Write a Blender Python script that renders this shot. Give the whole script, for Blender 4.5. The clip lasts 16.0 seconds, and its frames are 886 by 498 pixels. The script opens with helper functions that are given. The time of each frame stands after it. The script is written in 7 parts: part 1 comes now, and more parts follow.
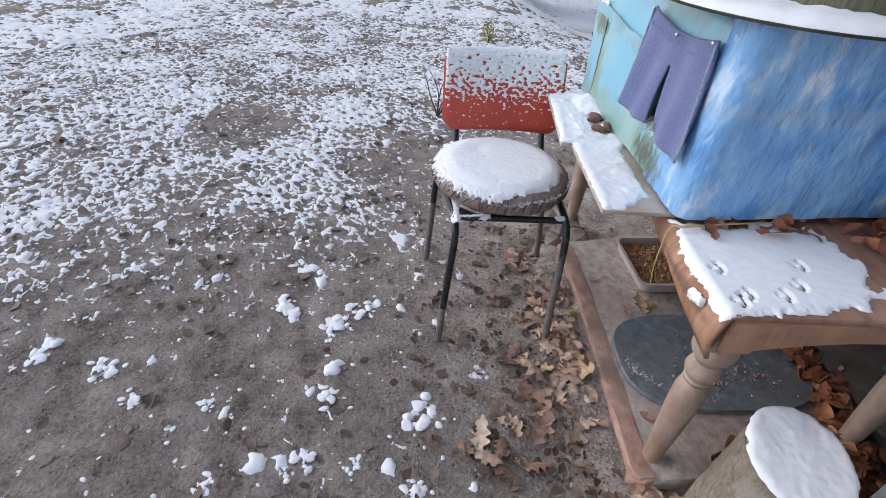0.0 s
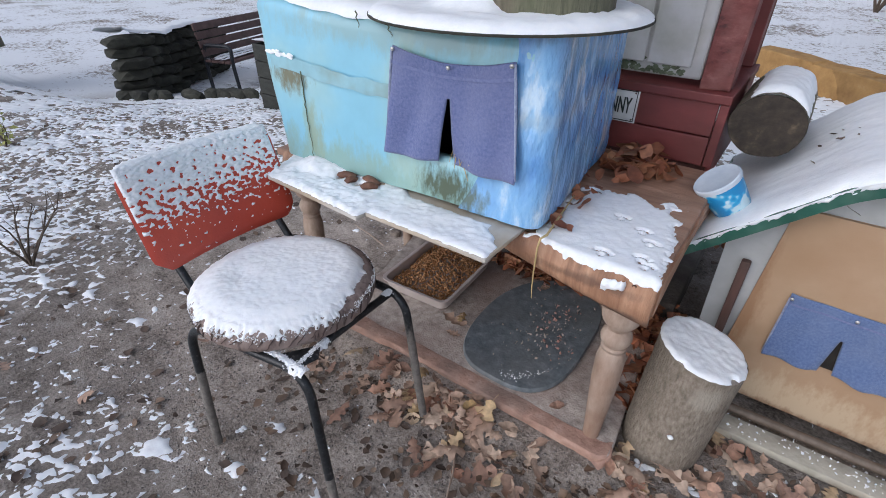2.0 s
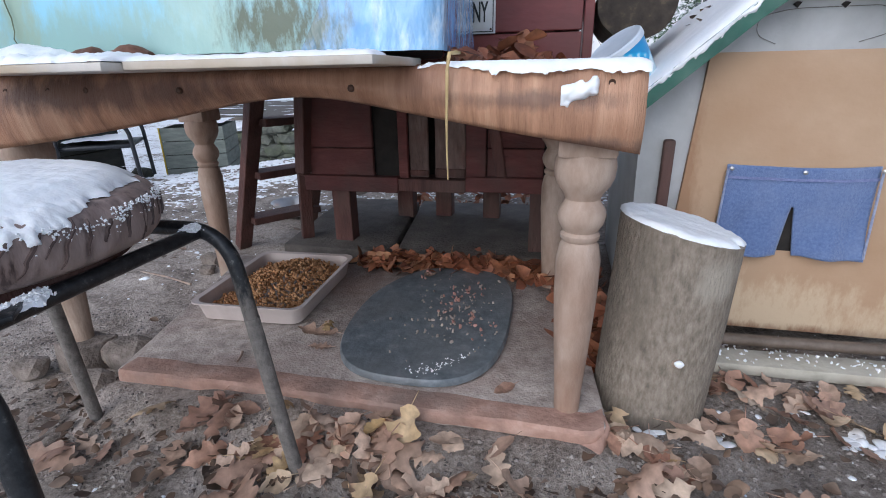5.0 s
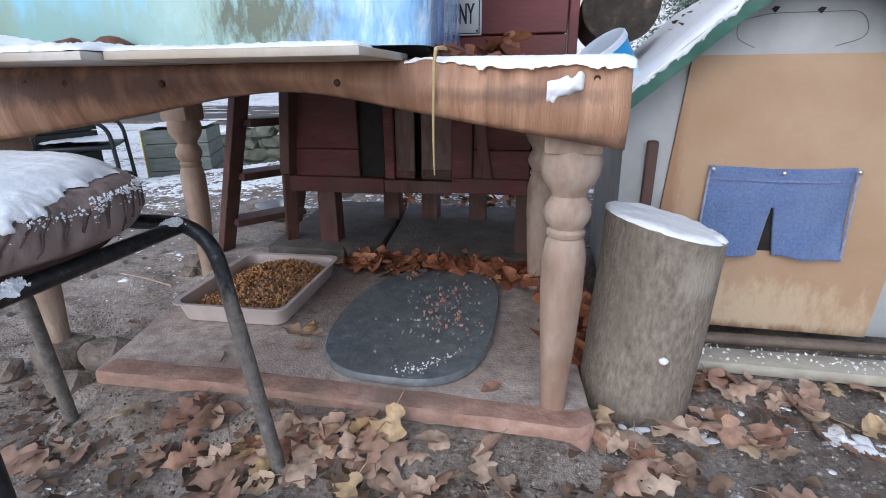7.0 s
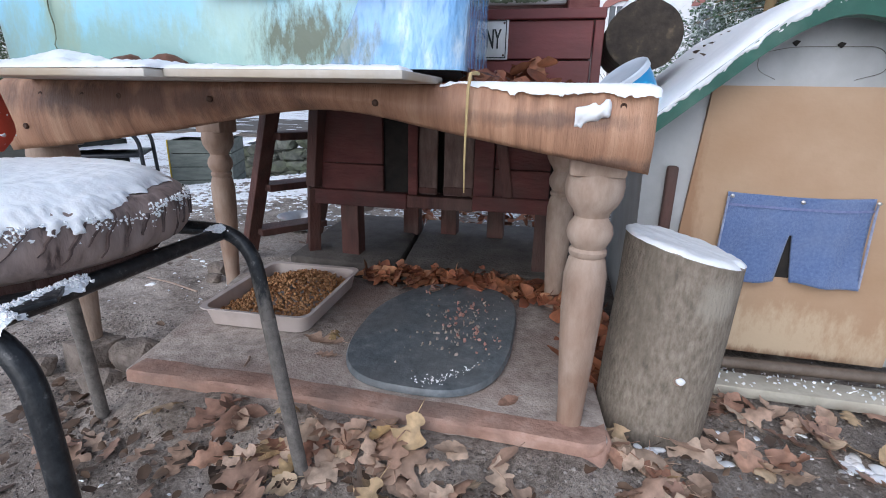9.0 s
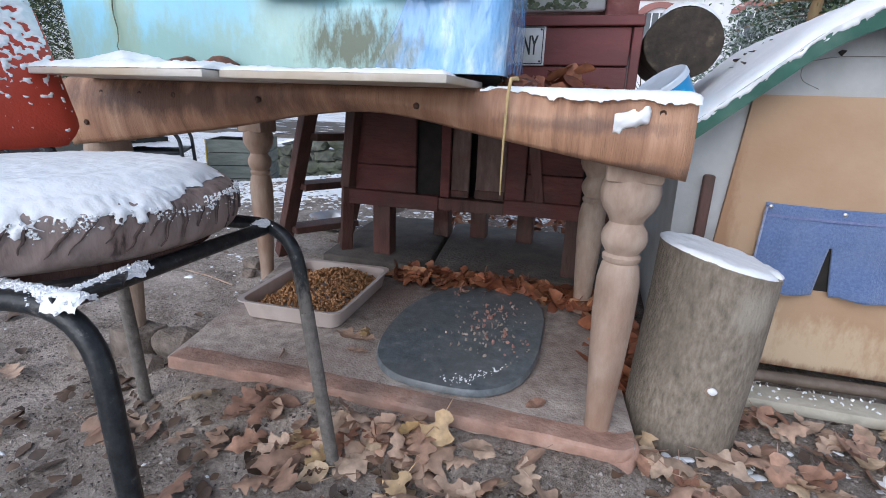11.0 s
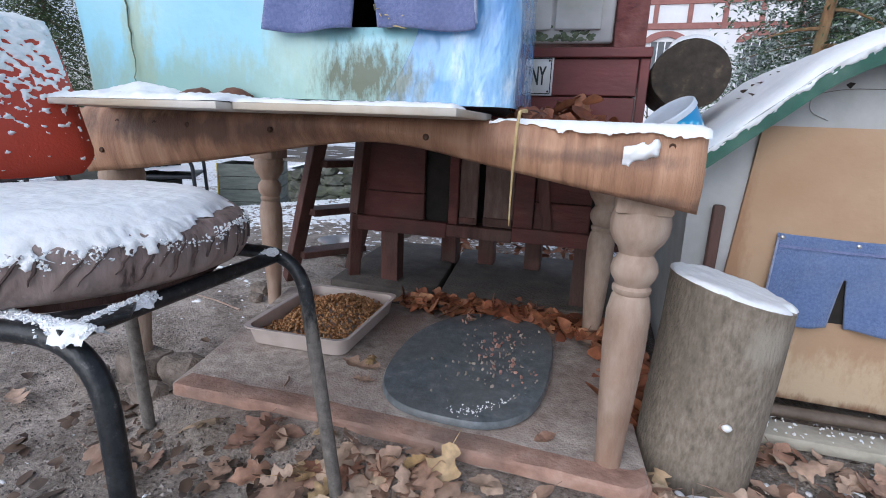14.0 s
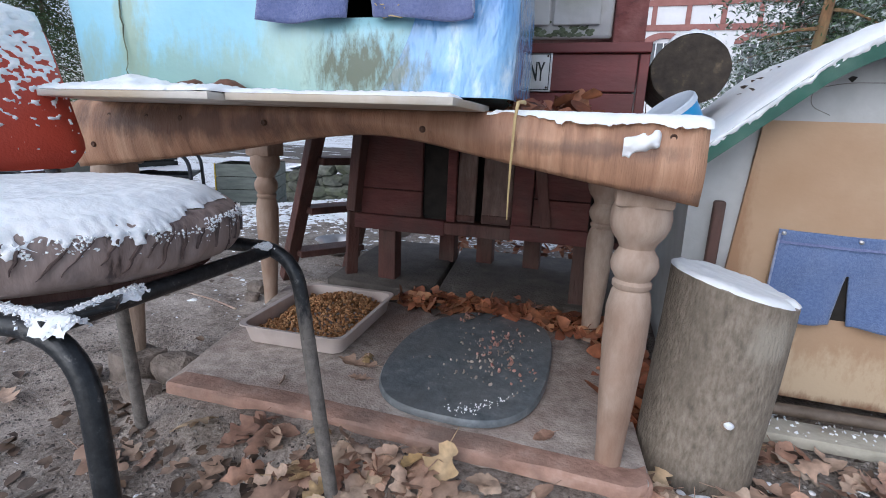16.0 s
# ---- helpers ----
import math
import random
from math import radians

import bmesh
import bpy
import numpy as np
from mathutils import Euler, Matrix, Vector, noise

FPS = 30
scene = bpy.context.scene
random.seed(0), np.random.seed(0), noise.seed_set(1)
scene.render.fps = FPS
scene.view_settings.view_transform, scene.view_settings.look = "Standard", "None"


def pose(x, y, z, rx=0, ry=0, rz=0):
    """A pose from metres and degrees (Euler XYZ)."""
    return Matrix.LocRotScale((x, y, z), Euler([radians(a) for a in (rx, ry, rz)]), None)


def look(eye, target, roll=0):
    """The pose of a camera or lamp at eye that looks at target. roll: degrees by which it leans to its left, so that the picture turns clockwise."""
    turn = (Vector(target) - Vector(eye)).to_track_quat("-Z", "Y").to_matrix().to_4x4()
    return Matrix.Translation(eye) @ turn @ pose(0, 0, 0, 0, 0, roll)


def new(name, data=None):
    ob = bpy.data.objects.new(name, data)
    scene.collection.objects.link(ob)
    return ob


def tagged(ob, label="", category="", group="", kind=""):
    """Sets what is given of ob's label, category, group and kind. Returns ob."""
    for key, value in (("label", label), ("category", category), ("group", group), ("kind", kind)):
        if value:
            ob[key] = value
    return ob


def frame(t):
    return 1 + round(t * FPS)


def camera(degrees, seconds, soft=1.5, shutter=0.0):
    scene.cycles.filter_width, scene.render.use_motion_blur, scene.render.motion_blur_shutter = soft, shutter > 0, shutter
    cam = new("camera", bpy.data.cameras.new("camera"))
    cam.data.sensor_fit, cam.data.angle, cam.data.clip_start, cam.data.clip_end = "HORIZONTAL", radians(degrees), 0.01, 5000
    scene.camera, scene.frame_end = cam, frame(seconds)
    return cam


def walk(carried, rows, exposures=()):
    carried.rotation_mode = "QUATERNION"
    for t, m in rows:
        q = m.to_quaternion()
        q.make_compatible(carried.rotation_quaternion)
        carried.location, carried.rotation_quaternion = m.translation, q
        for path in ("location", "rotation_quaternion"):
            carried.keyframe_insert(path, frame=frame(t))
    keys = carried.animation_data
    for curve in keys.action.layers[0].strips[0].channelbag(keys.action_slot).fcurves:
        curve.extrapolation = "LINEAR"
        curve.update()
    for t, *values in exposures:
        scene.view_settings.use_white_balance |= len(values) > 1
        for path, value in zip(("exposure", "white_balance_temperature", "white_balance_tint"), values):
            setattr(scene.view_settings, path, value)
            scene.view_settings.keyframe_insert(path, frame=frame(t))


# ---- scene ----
cam = camera(84.4, 16.0, soft=0.95)
PATH = [
    (0, (0.619, -0.564, 1.261), (-0.959, -0.497, 0.033), 3.8),
    (0.5, (0.44, -0.683, 1.264), (-1.133, -0.333, 0.08), 1.7),
    (1, (0.348, -0.842, 1.26), (-1.097, -0.049, 0.127), 0.8),
    (1.5, (0.22, -0.885, 1.227), (-1.025, 0.214, 0.111), 1.2),
    (2, (0.1, -0.91, 1.235), (-0.879, 0.458, 0.154), 0.5),
    (2.5, (0.059, -0.982, 1.241), (-0.589, 0.621, 0.237), -1.3),
    (3, (0.012, -0.915, 1.143), (-0.618, 0.728, 0.191), -2.2),
    (3.5, (-0.062, -0.825, 0.914), (-0.633, 0.882, 0.041), -2.5),
    (4, (-0.104, -0.766, 0.752), (-0.607, 0.987, -0.07), -2.2),
    (4.5, (-0.12, -0.737, 0.672), (-0.592, 1.064, -0.057), -1.4),
    (5, (-0.112, -0.726, 0.635), (-0.553, 1.106, -0.038), -1.1),
    (7.5, (-0.113, -0.732, 0.616), (-0.491, 1.122, -0.03), -0.2),
    (8, (-0.125, -0.736, 0.613), (-0.504, 1.121, -0.027), 0.2),
    (8.5, (-0.129, -0.744, 0.623), (-0.526, 1.117, 0.008), 0.2),
    (9, (-0.13, -0.765, 0.624), (-0.565, 1.098, 0.042), 1.2),
    (11.5, (-0.145, -0.789, 0.621), (-0.694, 1.051, 0.06), 2.2),
    (12, (-0.149, -0.791, 0.62), (-0.71, 1.05, 0.077), 2.4),
    (12.5, (-0.151, -0.79, 0.625), (-0.72, 1.056, 0.107), 2.4),
    (13, (-0.15, -0.791, 0.628), (-0.724, 1.061, 0.138), 2.4),
    (13.5, (-0.147, -0.787, 0.629), (-0.721, 1.068, 0.151), 2.4),
    (14, (-0.145, -0.782, 0.632), (-0.718, 1.074, 0.155), 2.4),
    (14.5, (-0.145, -0.78, 0.629), (-0.718, 1.076, 0.154), 2.4),
    (15, (-0.145, -0.773, 0.624), (-0.715, 1.085, 0.151), 2.4),
    (15.5, (-0.146, -0.77, 0.622), (-0.714, 1.088, 0.146), 2.4),
    (16, (-0.145, -0.77, 0.617), (-0.714, 1.088, 0.147), 2.4),
]
walk(cam, [(t, look(eye, target, roll)) for t, eye, target, roll in PATH],
     [(0.0, 0.12, 6120, 15), (1.0, 0.0, 6120, 15), (2.5, -0.03, 6020, 13), (3.5, -0.17, 5900, 13), (4.2, 0.02, 5860, 12), (5.0, 0.14, 5800, 12), (9.0, 0.21, 5830, 12), (12.0, 0.16, 5850, 12), (16.0, 0.11, 5850, 12)])

# ---- light ----
world = bpy.data.worlds.new("world")
scene.world = world
world.use_nodes = True
wn = world.node_tree
sky = wn.nodes.new("ShaderNodeTexSky")
sky.sky_type, sky.sun_disc = "NISHITA", False
sky.sun_elevation, sky.sun_rotation = radians(33), radians(196)
sky.air_density, sky.dust_density = 1.0, 2.0
veil = wn.nodes.new("ShaderNodeHueSaturation")  # overcast: a paler sky
veil.inputs["Saturation"].default_value = 0.5
wn.links.new(sky.outputs[0], veil.inputs["Color"])
wn.links.new(veil.outputs[0], wn.nodes["Background"].inputs[0])
wn.nodes["Background"].inputs[1].default_value = 0.15
sun = new("sun", bpy.data.lights.new("sun", "SUN"))
sun.data.energy, sun.data.angle, sun.data.color = 0.95, radians(75), (0.93, 0.965, 1.0)
sun.matrix_world = look((0, 0, 5), (0.7, 2.4, 5 - 1.6))


# ---- materials ----
def rgb(c):
    return (c[0], c[1], c[2], 1.0)


def surf(name, cols, scale=8.0, detail=6.0, rough=0.8, bump=0.3, bscale=60.0, stretch=(1, 1, 1), stain=None, sscale=3.0,
         samount=0.5, rot=(0, 0, 0), metal=0.0, spread=0.0, coat=0.0, dist=0.01, sheen=0.0):
    """A surface with a colour ramp over fine grain, stains at a larger scale, and relief. spread: change from piece to piece."""
    m = bpy.data.materials.new(name)
    m.use_nodes = True
    nt = m.node_tree
    b = nt.nodes["Principled BSDF"]
    tc = nt.nodes.new("ShaderNodeTexCoord")
    mp = nt.nodes.new("ShaderNodeMapping")
    mp.inputs["Scale"].default_value, mp.inputs["Rotation"].default_value = stretch, rot
    nt.links.new(tc.outputs["Object"], mp.inputs[0])
    n1 = nt.nodes.new("ShaderNodeTexNoise")
    n1.inputs["Scale"].default_value, n1.inputs["Detail"].default_value = scale, detail
    n1.inputs["Roughness"].default_value = 0.62
    nt.links.new(mp.outputs[0], n1.inputs["Vector"])
    ramp = nt.nodes.new("ShaderNodeValToRGB")
    while len(ramp.color_ramp.elements) < len(cols):
        ramp.color_ramp.elements.new(0.5)
    for e, (p, c) in zip(ramp.color_ramp.elements, cols):
        e.position, e.color = p, rgb(c)
    nt.links.new(n1.outputs[0], ramp.inputs[0])
    col = ramp.outputs[0]
    if stain:
        n2 = nt.nodes.new("ShaderNodeTexNoise")
        n2.inputs["Scale"].default_value, n2.inputs["Detail"].default_value = sscale, 5
        nt.links.new(tc.outputs["Object"], n2.inputs["Vector"])
        r2 = nt.nodes.new("ShaderNodeValToRGB")
        r2.color_ramp.elements[0].position, r2.color_ramp.elements[1].position = 0.45, 0.68
        nt.links.new(n2.outputs[0], r2.inputs[0])
        k = nt.nodes.new("ShaderNodeMath")
        k.operation = "MULTIPLY"
        k.inputs[1].default_value = samount
        nt.links.new(r2.outputs[0], k.inputs[0])
        mx = nt.nodes.new("ShaderNodeMix")
        mx.data_type = "RGBA"
        nt.links.new(k.outputs[0], mx.inputs[0])
        nt.links.new(col, mx.inputs[6])
        mx.inputs[7].default_value = rgb(stain)
        col = mx.outputs[2]
    if spread:
        oi = nt.nodes.new("ShaderNodeObjectInfo")
        hv = nt.nodes.new("ShaderNodeHueSaturation")
        mr = nt.nodes.new("ShaderNodeMapRange")
        mr.inputs[3].default_value, mr.inputs[4].default_value = 1 - spread, 1 + spread
        nt.links.new(oi.outputs["Random"], mr.inputs[0])
        nt.links.new(mr.outputs[0], hv.inputs["Value"])
        nt.links.new(col, hv.inputs["Color"])
        col = hv.outputs[0]
    nt.links.new(col, b.inputs["Base Color"])
    b.inputs["Roughness"].default_value, b.inputs["Metallic"].default_value = rough, metal
    b.inputs["Coat Weight"].default_value, b.inputs["Sheen Weight"].default_value = coat, sheen
    if bump:
        n3 = nt.nodes.new("ShaderNodeTexNoise")
        n3.inputs["Scale"].default_value, n3.inputs["Detail"].default_value = bscale, 4
        nt.links.new(mp.outputs[0], n3.inputs["Vector"])
        bp = nt.nodes.new("ShaderNodeBump")
        bp.inputs["Strength"].default_value, bp.inputs["Distance"].default_value = bump, dist
        nt.links.new(n3.outputs[0], bp.inputs["Height"])
        nt.links.new(bp.outputs[0], b.inputs["Normal"])
    return m


SNOW = surf("snow", [(0.3, (0.84, 0.865, 0.89)), (0.7, (0.91, 0.925, 0.94))], 60, 6, 0.7, 0.13, 260, dist=0.004)
SNOW.node_tree.nodes["Principled BSDF"].inputs["Subsurface Weight"].default_value = 0.15
SNOW.node_tree.nodes["Principled BSDF"].inputs["Subsurface Radius"].default_value = (0.01, 0.012, 0.014)
CONCRETE = surf("dusty_concrete", [(0.3, (0.24, 0.20, 0.172)), (0.52, (0.43, 0.37, 0.325)), (0.72, (0.58, 0.52, 0.465))], 34, 9, 0.9, 0.35, 170,
                stain=(0.30, 0.215, 0.18), sscale=3.4, samount=0.7)
DUSTY = surf("dusty_stone", [(0.3, (0.12, 0.098, 0.08)), (0.55, (0.24, 0.20, 0.17)), (0.75, (0.36, 0.31, 0.27))], 22, 9, 0.95, 0.6, 110)
OLDCONC = surf("dark_concrete", [(0.3, (0.07, 0.06, 0.052)), (0.6, (0.14, 0.122, 0.105)), (0.8, (0.22, 0.195, 0.17))], 10, 8, 0.85, 0.5, 70)
PLY = surf("bent_plywood", [(0.28, (0.23, 0.115, 0.066)), (0.5, (0.45, 0.245, 0.145)), (0.72, (0.60, 0.375, 0.24))], 5, 8, 0.6, 0.35, 60,
           stretch=(9, 2, 0.5), stain=(0.17, 0.075, 0.042), sscale=3.4, samount=0.6, coat=0.1)
TABLEWOOD = surf("worn_tabletop", [(0.3, (0.26, 0.135, 0.085)), (0.55, (0.43, 0.25, 0.165)), (0.8, (0.52, 0.35, 0.25))], 6, 8, 0.6, 0.3, 60,
                 stretch=(1, 6, 1), stain=(0.13, 0.08, 0.06), sscale=6, samount=0.6)
LEGWOOD = surf("bare_turned_wood", [(0.3, (0.27, 0.19, 0.14)), (0.55, (0.42, 0.32, 0.25)), (0.8, (0.53, 0.43, 0.355))], 22, 9, 0.7, 0.14, 150,
               stretch=(1.4, 1.4, 0.5), stain=(0.29, 0.165, 0.11), sscale=5, samount=0.7)
AQUA = surf("pale_blue_foam", [(0.25, (0.22, 0.48, 0.60)), (0.5, (0.26, 0.56, 0.70)), (0.75, (0.42, 0.68, 0.74))], 3.0, 5, 0.38, 0.25, 22,
            stain=(0.33, 0.52, 0.50), sscale=3.2, samount=0.7, coat=0.25)
# palest ramp stop paints streaky highlights of the wrinkles into the film
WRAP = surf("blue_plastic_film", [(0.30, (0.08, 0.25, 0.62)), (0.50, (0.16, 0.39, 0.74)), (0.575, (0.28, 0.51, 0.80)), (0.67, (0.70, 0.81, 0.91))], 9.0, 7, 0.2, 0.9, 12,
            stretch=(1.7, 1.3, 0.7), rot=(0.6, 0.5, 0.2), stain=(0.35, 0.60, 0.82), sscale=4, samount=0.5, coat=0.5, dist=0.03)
MOULD = surf("mould_stain", [(0.35, (0.05, 0.06, 0.03)), (0.6, (0.16, 0.19, 0.12)), (0.8, (0.30, 0.34, 0.24))], 40, 8, 0.8, 0.3, 90)
TAPE = surf("yellowed_tape", [(0.3, (0.26, 0.47, 0.53)), (0.7, (0.32, 0.56, 0.63))], 12, 6, 0.35, 0.2, 40, stain=(0.24, 0.27, 0.19), sscale=7, samount=0.85)
TERRY = surf("blue_terry_cloth", [(0.3, (0.10, 0.13, 0.28)), (0.7, (0.17, 0.20, 0.38))], 160, 3, 0.95, 0.6, 320, stain=(0.20, 0.22, 0.36),
             sscale=6, samount=0.6, dist=0.004, sheen=0.3)
TERRY2 = surf("grey_blue_terry_cloth", [(0.3, (0.09, 0.14, 0.29)), (0.7, (0.15, 0.22, 0.40))], 160, 3, 0.95, 0.6, 320, stain=(0.2, 0.25, 0.38),
              sscale=6, samount=0.6, dist=0.004, sheen=0.3)
BAND = surf("paler_woven_band", [(0.3, (0.14, 0.17, 0.33)), (0.7, (0.22, 0.25, 0.43))], 120, 3, 0.9, 0.3, 240)
HEM = surf("pale_hem", [(0.3, (0.22, 0.26, 0.40)), (0.7, (0.38, 0.42, 0.54))], 80, 3, 0.9, 0.4, 200)
# near-black that stands for shade in hollows and gaps
BLACK = surf("inside_shade", [(0.3, (0.012, 0.01, 0.009)), (0.7, (0.03, 0.025, 0.02))], 20, 4, 0.9, 0.2, 40)
BOARD = surf("white_laminate", [(0.3, (0.42, 0.39, 0.34)), (0.6, (0.62, 0.59, 0.54))], 9, 6, 0.5, 0.1, 40, stain=(0.42, 0.33, 0.22), sscale=5, samount=0.8)
REDPLASTIC = surf("red_vinyl", [(0.3, (0.48, 0.055, 0.03)), (0.7, (0.60, 0.085, 0.045))], 5, 5, 0.42, 0.12, 220, stain=(0.42, 0.07, 0.05), sscale=7, samount=0.4)
# darkest ramp stop paints shade in the creases as slanted streaks
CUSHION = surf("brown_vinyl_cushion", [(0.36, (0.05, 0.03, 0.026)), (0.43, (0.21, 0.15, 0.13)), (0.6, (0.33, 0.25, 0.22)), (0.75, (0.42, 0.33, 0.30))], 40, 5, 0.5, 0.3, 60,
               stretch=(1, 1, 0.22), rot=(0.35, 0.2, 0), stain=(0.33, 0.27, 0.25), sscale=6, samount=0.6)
PLEATSHADE = surf("pleat_shade", [(0.3, (0.045, 0.028, 0.025)), (0.7, (0.12, 0.08, 0.07))], 60, 5, 0.6, 0.2, 90)
TUBE = surf("chipped_black_enamel", [(0.35, (0.010, 0.012, 0.014)), (0.6, (0.028, 0.03, 0.033)), (0.8, (0.20, 0.19, 0.18))], 90, 6, 0.35, 0.1, 200, metal=0.2)
MUDTUBE = surf("muddy_grey_leg", [(0.3, (0.11, 0.10, 0.09)), (0.6, (0.20, 0.18, 0.16)), (0.8, (0.30, 0.28, 0.25))], 60, 6, 0.7, 0.3, 160)
BARK = surf("smooth_grey_bark", [(0.28, (0.13, 0.108, 0.082)), (0.5, (0.245, 0.205, 0.16)), (0.74, (0.36, 0.31, 0.25))], 110, 10, 0.9, 0.5, 190,
            stretch=(1, 1, 0.4), stain=(0.17, 0.135, 0.10), sscale=9, samount=0.3)
BARKG = surf("mossy_bark", [(0.3, (0.07, 0.06, 0.04)), (0.55, (0.14, 0.12, 0.085)), (0.8, (0.22, 0.19, 0.13))], 22, 8, 0.9, 0.8, 45,
             stretch=(2, 2, 0.5), stain=(0.13, 0.16, 0.09), sscale=5, samount=0.5)
ENDGRAIN = surf("dark_log_end", [(0.3, (0.022, 0.017, 0.013)), (0.58, (0.055, 0.042, 0.03)), (0.78, (0.16, 0.12, 0.075))], 26, 8, 0.85, 0.5, 60)
SLATE = surf("grey_rubber_mat", [(0.3, (0.095, 0.112, 0.125)), (0.55, (0.17, 0.195, 0.21)), (0.75, (0.29, 0.305, 0.315))], 34, 8, 0.4, 0.15, 120,
             stain=(0.16, 0.16, 0.155), sscale=5, samount=0.5)
TRAY = surf("cloudy_white_plastic", [(0.3, (0.52, 0.44, 0.40)), (0.7, (0.68, 0.60, 0.56))], 12, 5, 0.4, 0.1, 60, stain=(0.34, 0.26, 0.21), sscale=6, samount=0.6)
TAN = surf("tan_plywood", [(0.25, (0.41, 0.275, 0.165)), (0.55, (0.46, 0.315, 0.20)), (0.8, (0.52, 0.37, 0.245))], 5, 8, 0.6, 0.1, 60,
           stretch=(1, 1, 1.3), stain=(0.36, 0.21, 0.11), sscale=3.5, samount=0.5)
KWHITE = surf("weathered_white_plastic", [(0.3, (0.38, 0.395, 0.40)), (0.7, (0.54, 0.555, 0.56))], 6, 7, 0.55, 0.15, 60, stain=(0.30, 0.30, 0.28), sscale=5, samount=0.5)
GREEN = surf("green_roof_plastic", [(0.3, (0.009, 0.066, 0.046)), (0.7, (0.02, 0.115, 0.078))], 10, 6, 0.45, 0.15, 60, stain=(0.12, 0.2, 0.16), sscale=14, samount=0.4)
MAROON = surf("maroon_painted_boards", [(0.3, (0.145, 0.030, 0.028)), (0.6, (0.205, 0.045, 0.041)), (0.85, (0.27, 0.075, 0.065))], 6, 8, 0.5, 0.12, 50,
              stretch=(0.7, 1, 2), stain=(0.09, 0.03, 0.025), sscale=5, samount=0.5, spread=0.12)
PEELING = surf("peeling_maroon_paint", [(0.34, (0.06, 0.022, 0.02)), (0.44, (0.15, 0.04, 0.036)), (0.58, (0.20, 0.06, 0.052)), (0.72, (0.30, 0.13, 0.11))], 16, 6, 0.75, 0.8, 26,
               stretch=(1, 1, 1.5), stain=(0.24, 0.10, 0.085), sscale=14, samount=0.8)
DARKWOOD = surf("dark_stained_wood", [(0.3, (0.055, 0.022, 0.017)), (0.6, (0.115, 0.044, 0.034)), (0.85, (0.18, 0.09, 0.07))], 8, 8, 0.7, 0.4, 50,
                stretch=(3, 3, 0.6), stain=(0.10, 0.075, 0.06), sscale=5, samount=0.5, spread=0.2)
# a darker red than the upper maroon boards
LOWRED = surf("dark_red_boards", [(0.3, (0.075, 0.020, 0.017)), (0.55, (0.13, 0.036, 0.031)), (0.8, (0.19, 0.075, 0.062))], 9, 8, 0.75, 0.35, 60,
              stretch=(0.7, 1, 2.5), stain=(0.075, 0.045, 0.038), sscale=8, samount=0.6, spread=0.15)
WEATHERED = surf("weathered_door_slat", [(0.3, (0.09, 0.055, 0.045)), (0.55, (0.17, 0.115, 0.095)), (0.8, (0.27, 0.20, 0.17))], 14, 8, 0.85, 0.4, 70,
                 stretch=(2, 2, 0.6), stain=(0.13, 0.045, 0.036), sscale=9, samount=0.6)
FLAP = surf("stained_white_flap", [(0.3, (0.42, 0.41, 0.40)), (0.7, (0.58, 0.57, 0.56))], 5, 6, 0.5, 0.15, 40, stain=(0.27, 0.26, 0.19), sscale=7, samount=0.6)
ENAMEL = surf("white_enamel", [(0.3, (0.66, 0.67, 0.68)), (0.7, (0.74, 0.75, 0.75))], 8, 4, 0.25, 0.05, 30, stain=(0.5, 0.46, 0.4), sscale=20, samount=0.3)
INK = surf("black_enamel_letters", [(0.3, (0.012, 0.016, 0.018)), (0.7, (0.02, 0.03, 0.03))], 20, 3, 0.35, 0.05, 40)
CUPBLUE = surf("blue_printed_tub", [(0.48, (0.015, 0.26, 0.56)), (0.54, (0.04, 0.40, 0.68)), (0.60, (0.58, 0.74, 0.80))], 20, 2, 0.3, 0.05, 40)
CUPWHITE = surf("frosted_lid", [(0.3, (0.50, 0.58, 0.66)), (0.7, (0.66, 0.72, 0.78))], 18, 5, 0.4, 0.1, 60)
STRAW = surf("dry_straw", [(0.3, (0.42, 0.30, 0.13)), (0.7, (0.58, 0.45, 0.22))], 30, 4, 0.6, 0.1, 60)
STEEL = surf("dull_steel", [(0.3, (0.42, 0.41, 0.40)), (0.7, (0.60, 0.59, 0.58))], 12, 4, 0.3, 0.1, 60, metal=0.9)
SCREW = surf("dark_screw", [(0.3, (0.05, 0.028, 0.018)), (0.7, (0.11, 0.06, 0.04))], 60, 3, 0.5, 0.1, 60, metal=0.5)
ROCK = surf("mossy_rock", [(0.3, (0.055, 0.058, 0.05)), (0.6, (0.13, 0.135, 0.11)), (0.85, (0.24, 0.24, 0.21))], 9, 8, 0.9, 0.7, 30,
            stain=(0.09, 0.11, 0.05), sscale=4, samount=0.6, spread=0.25)
DARKROCK = surf("dark_mossy_rock", [(0.3, (0.018, 0.018, 0.014)), (0.6, (0.045, 0.045, 0.034)), (0.85, (0.09, 0.09, 0.07))], 9, 8, 0.95, 0.8, 30, spread=0.25)
SANDSTONE = surf("ochre_sandstone", [(0.3, (0.24, 0.13, 0.045)), (0.6, (0.38, 0.22, 0.08)), (0.85, (0.46, 0.32, 0.16))], 7, 8, 0.9, 0.5, 30, spread=0.15)
DARKBOARD = surf("dark_grey_boards", [(0.3, (0.016, 0.018, 0.015)), (0.7, (0.04, 0.042, 0.036))], 8, 7, 0.8, 0.3, 50, stretch=(1, 1, 4))
GREYWOOD = surf("grey_green_boards", [(0.3, (0.13, 0.15, 0.13)), (0.7, (0.24, 0.26, 0.23))], 8, 7, 0.8, 0.3, 50, stretch=(1, 1, 4))
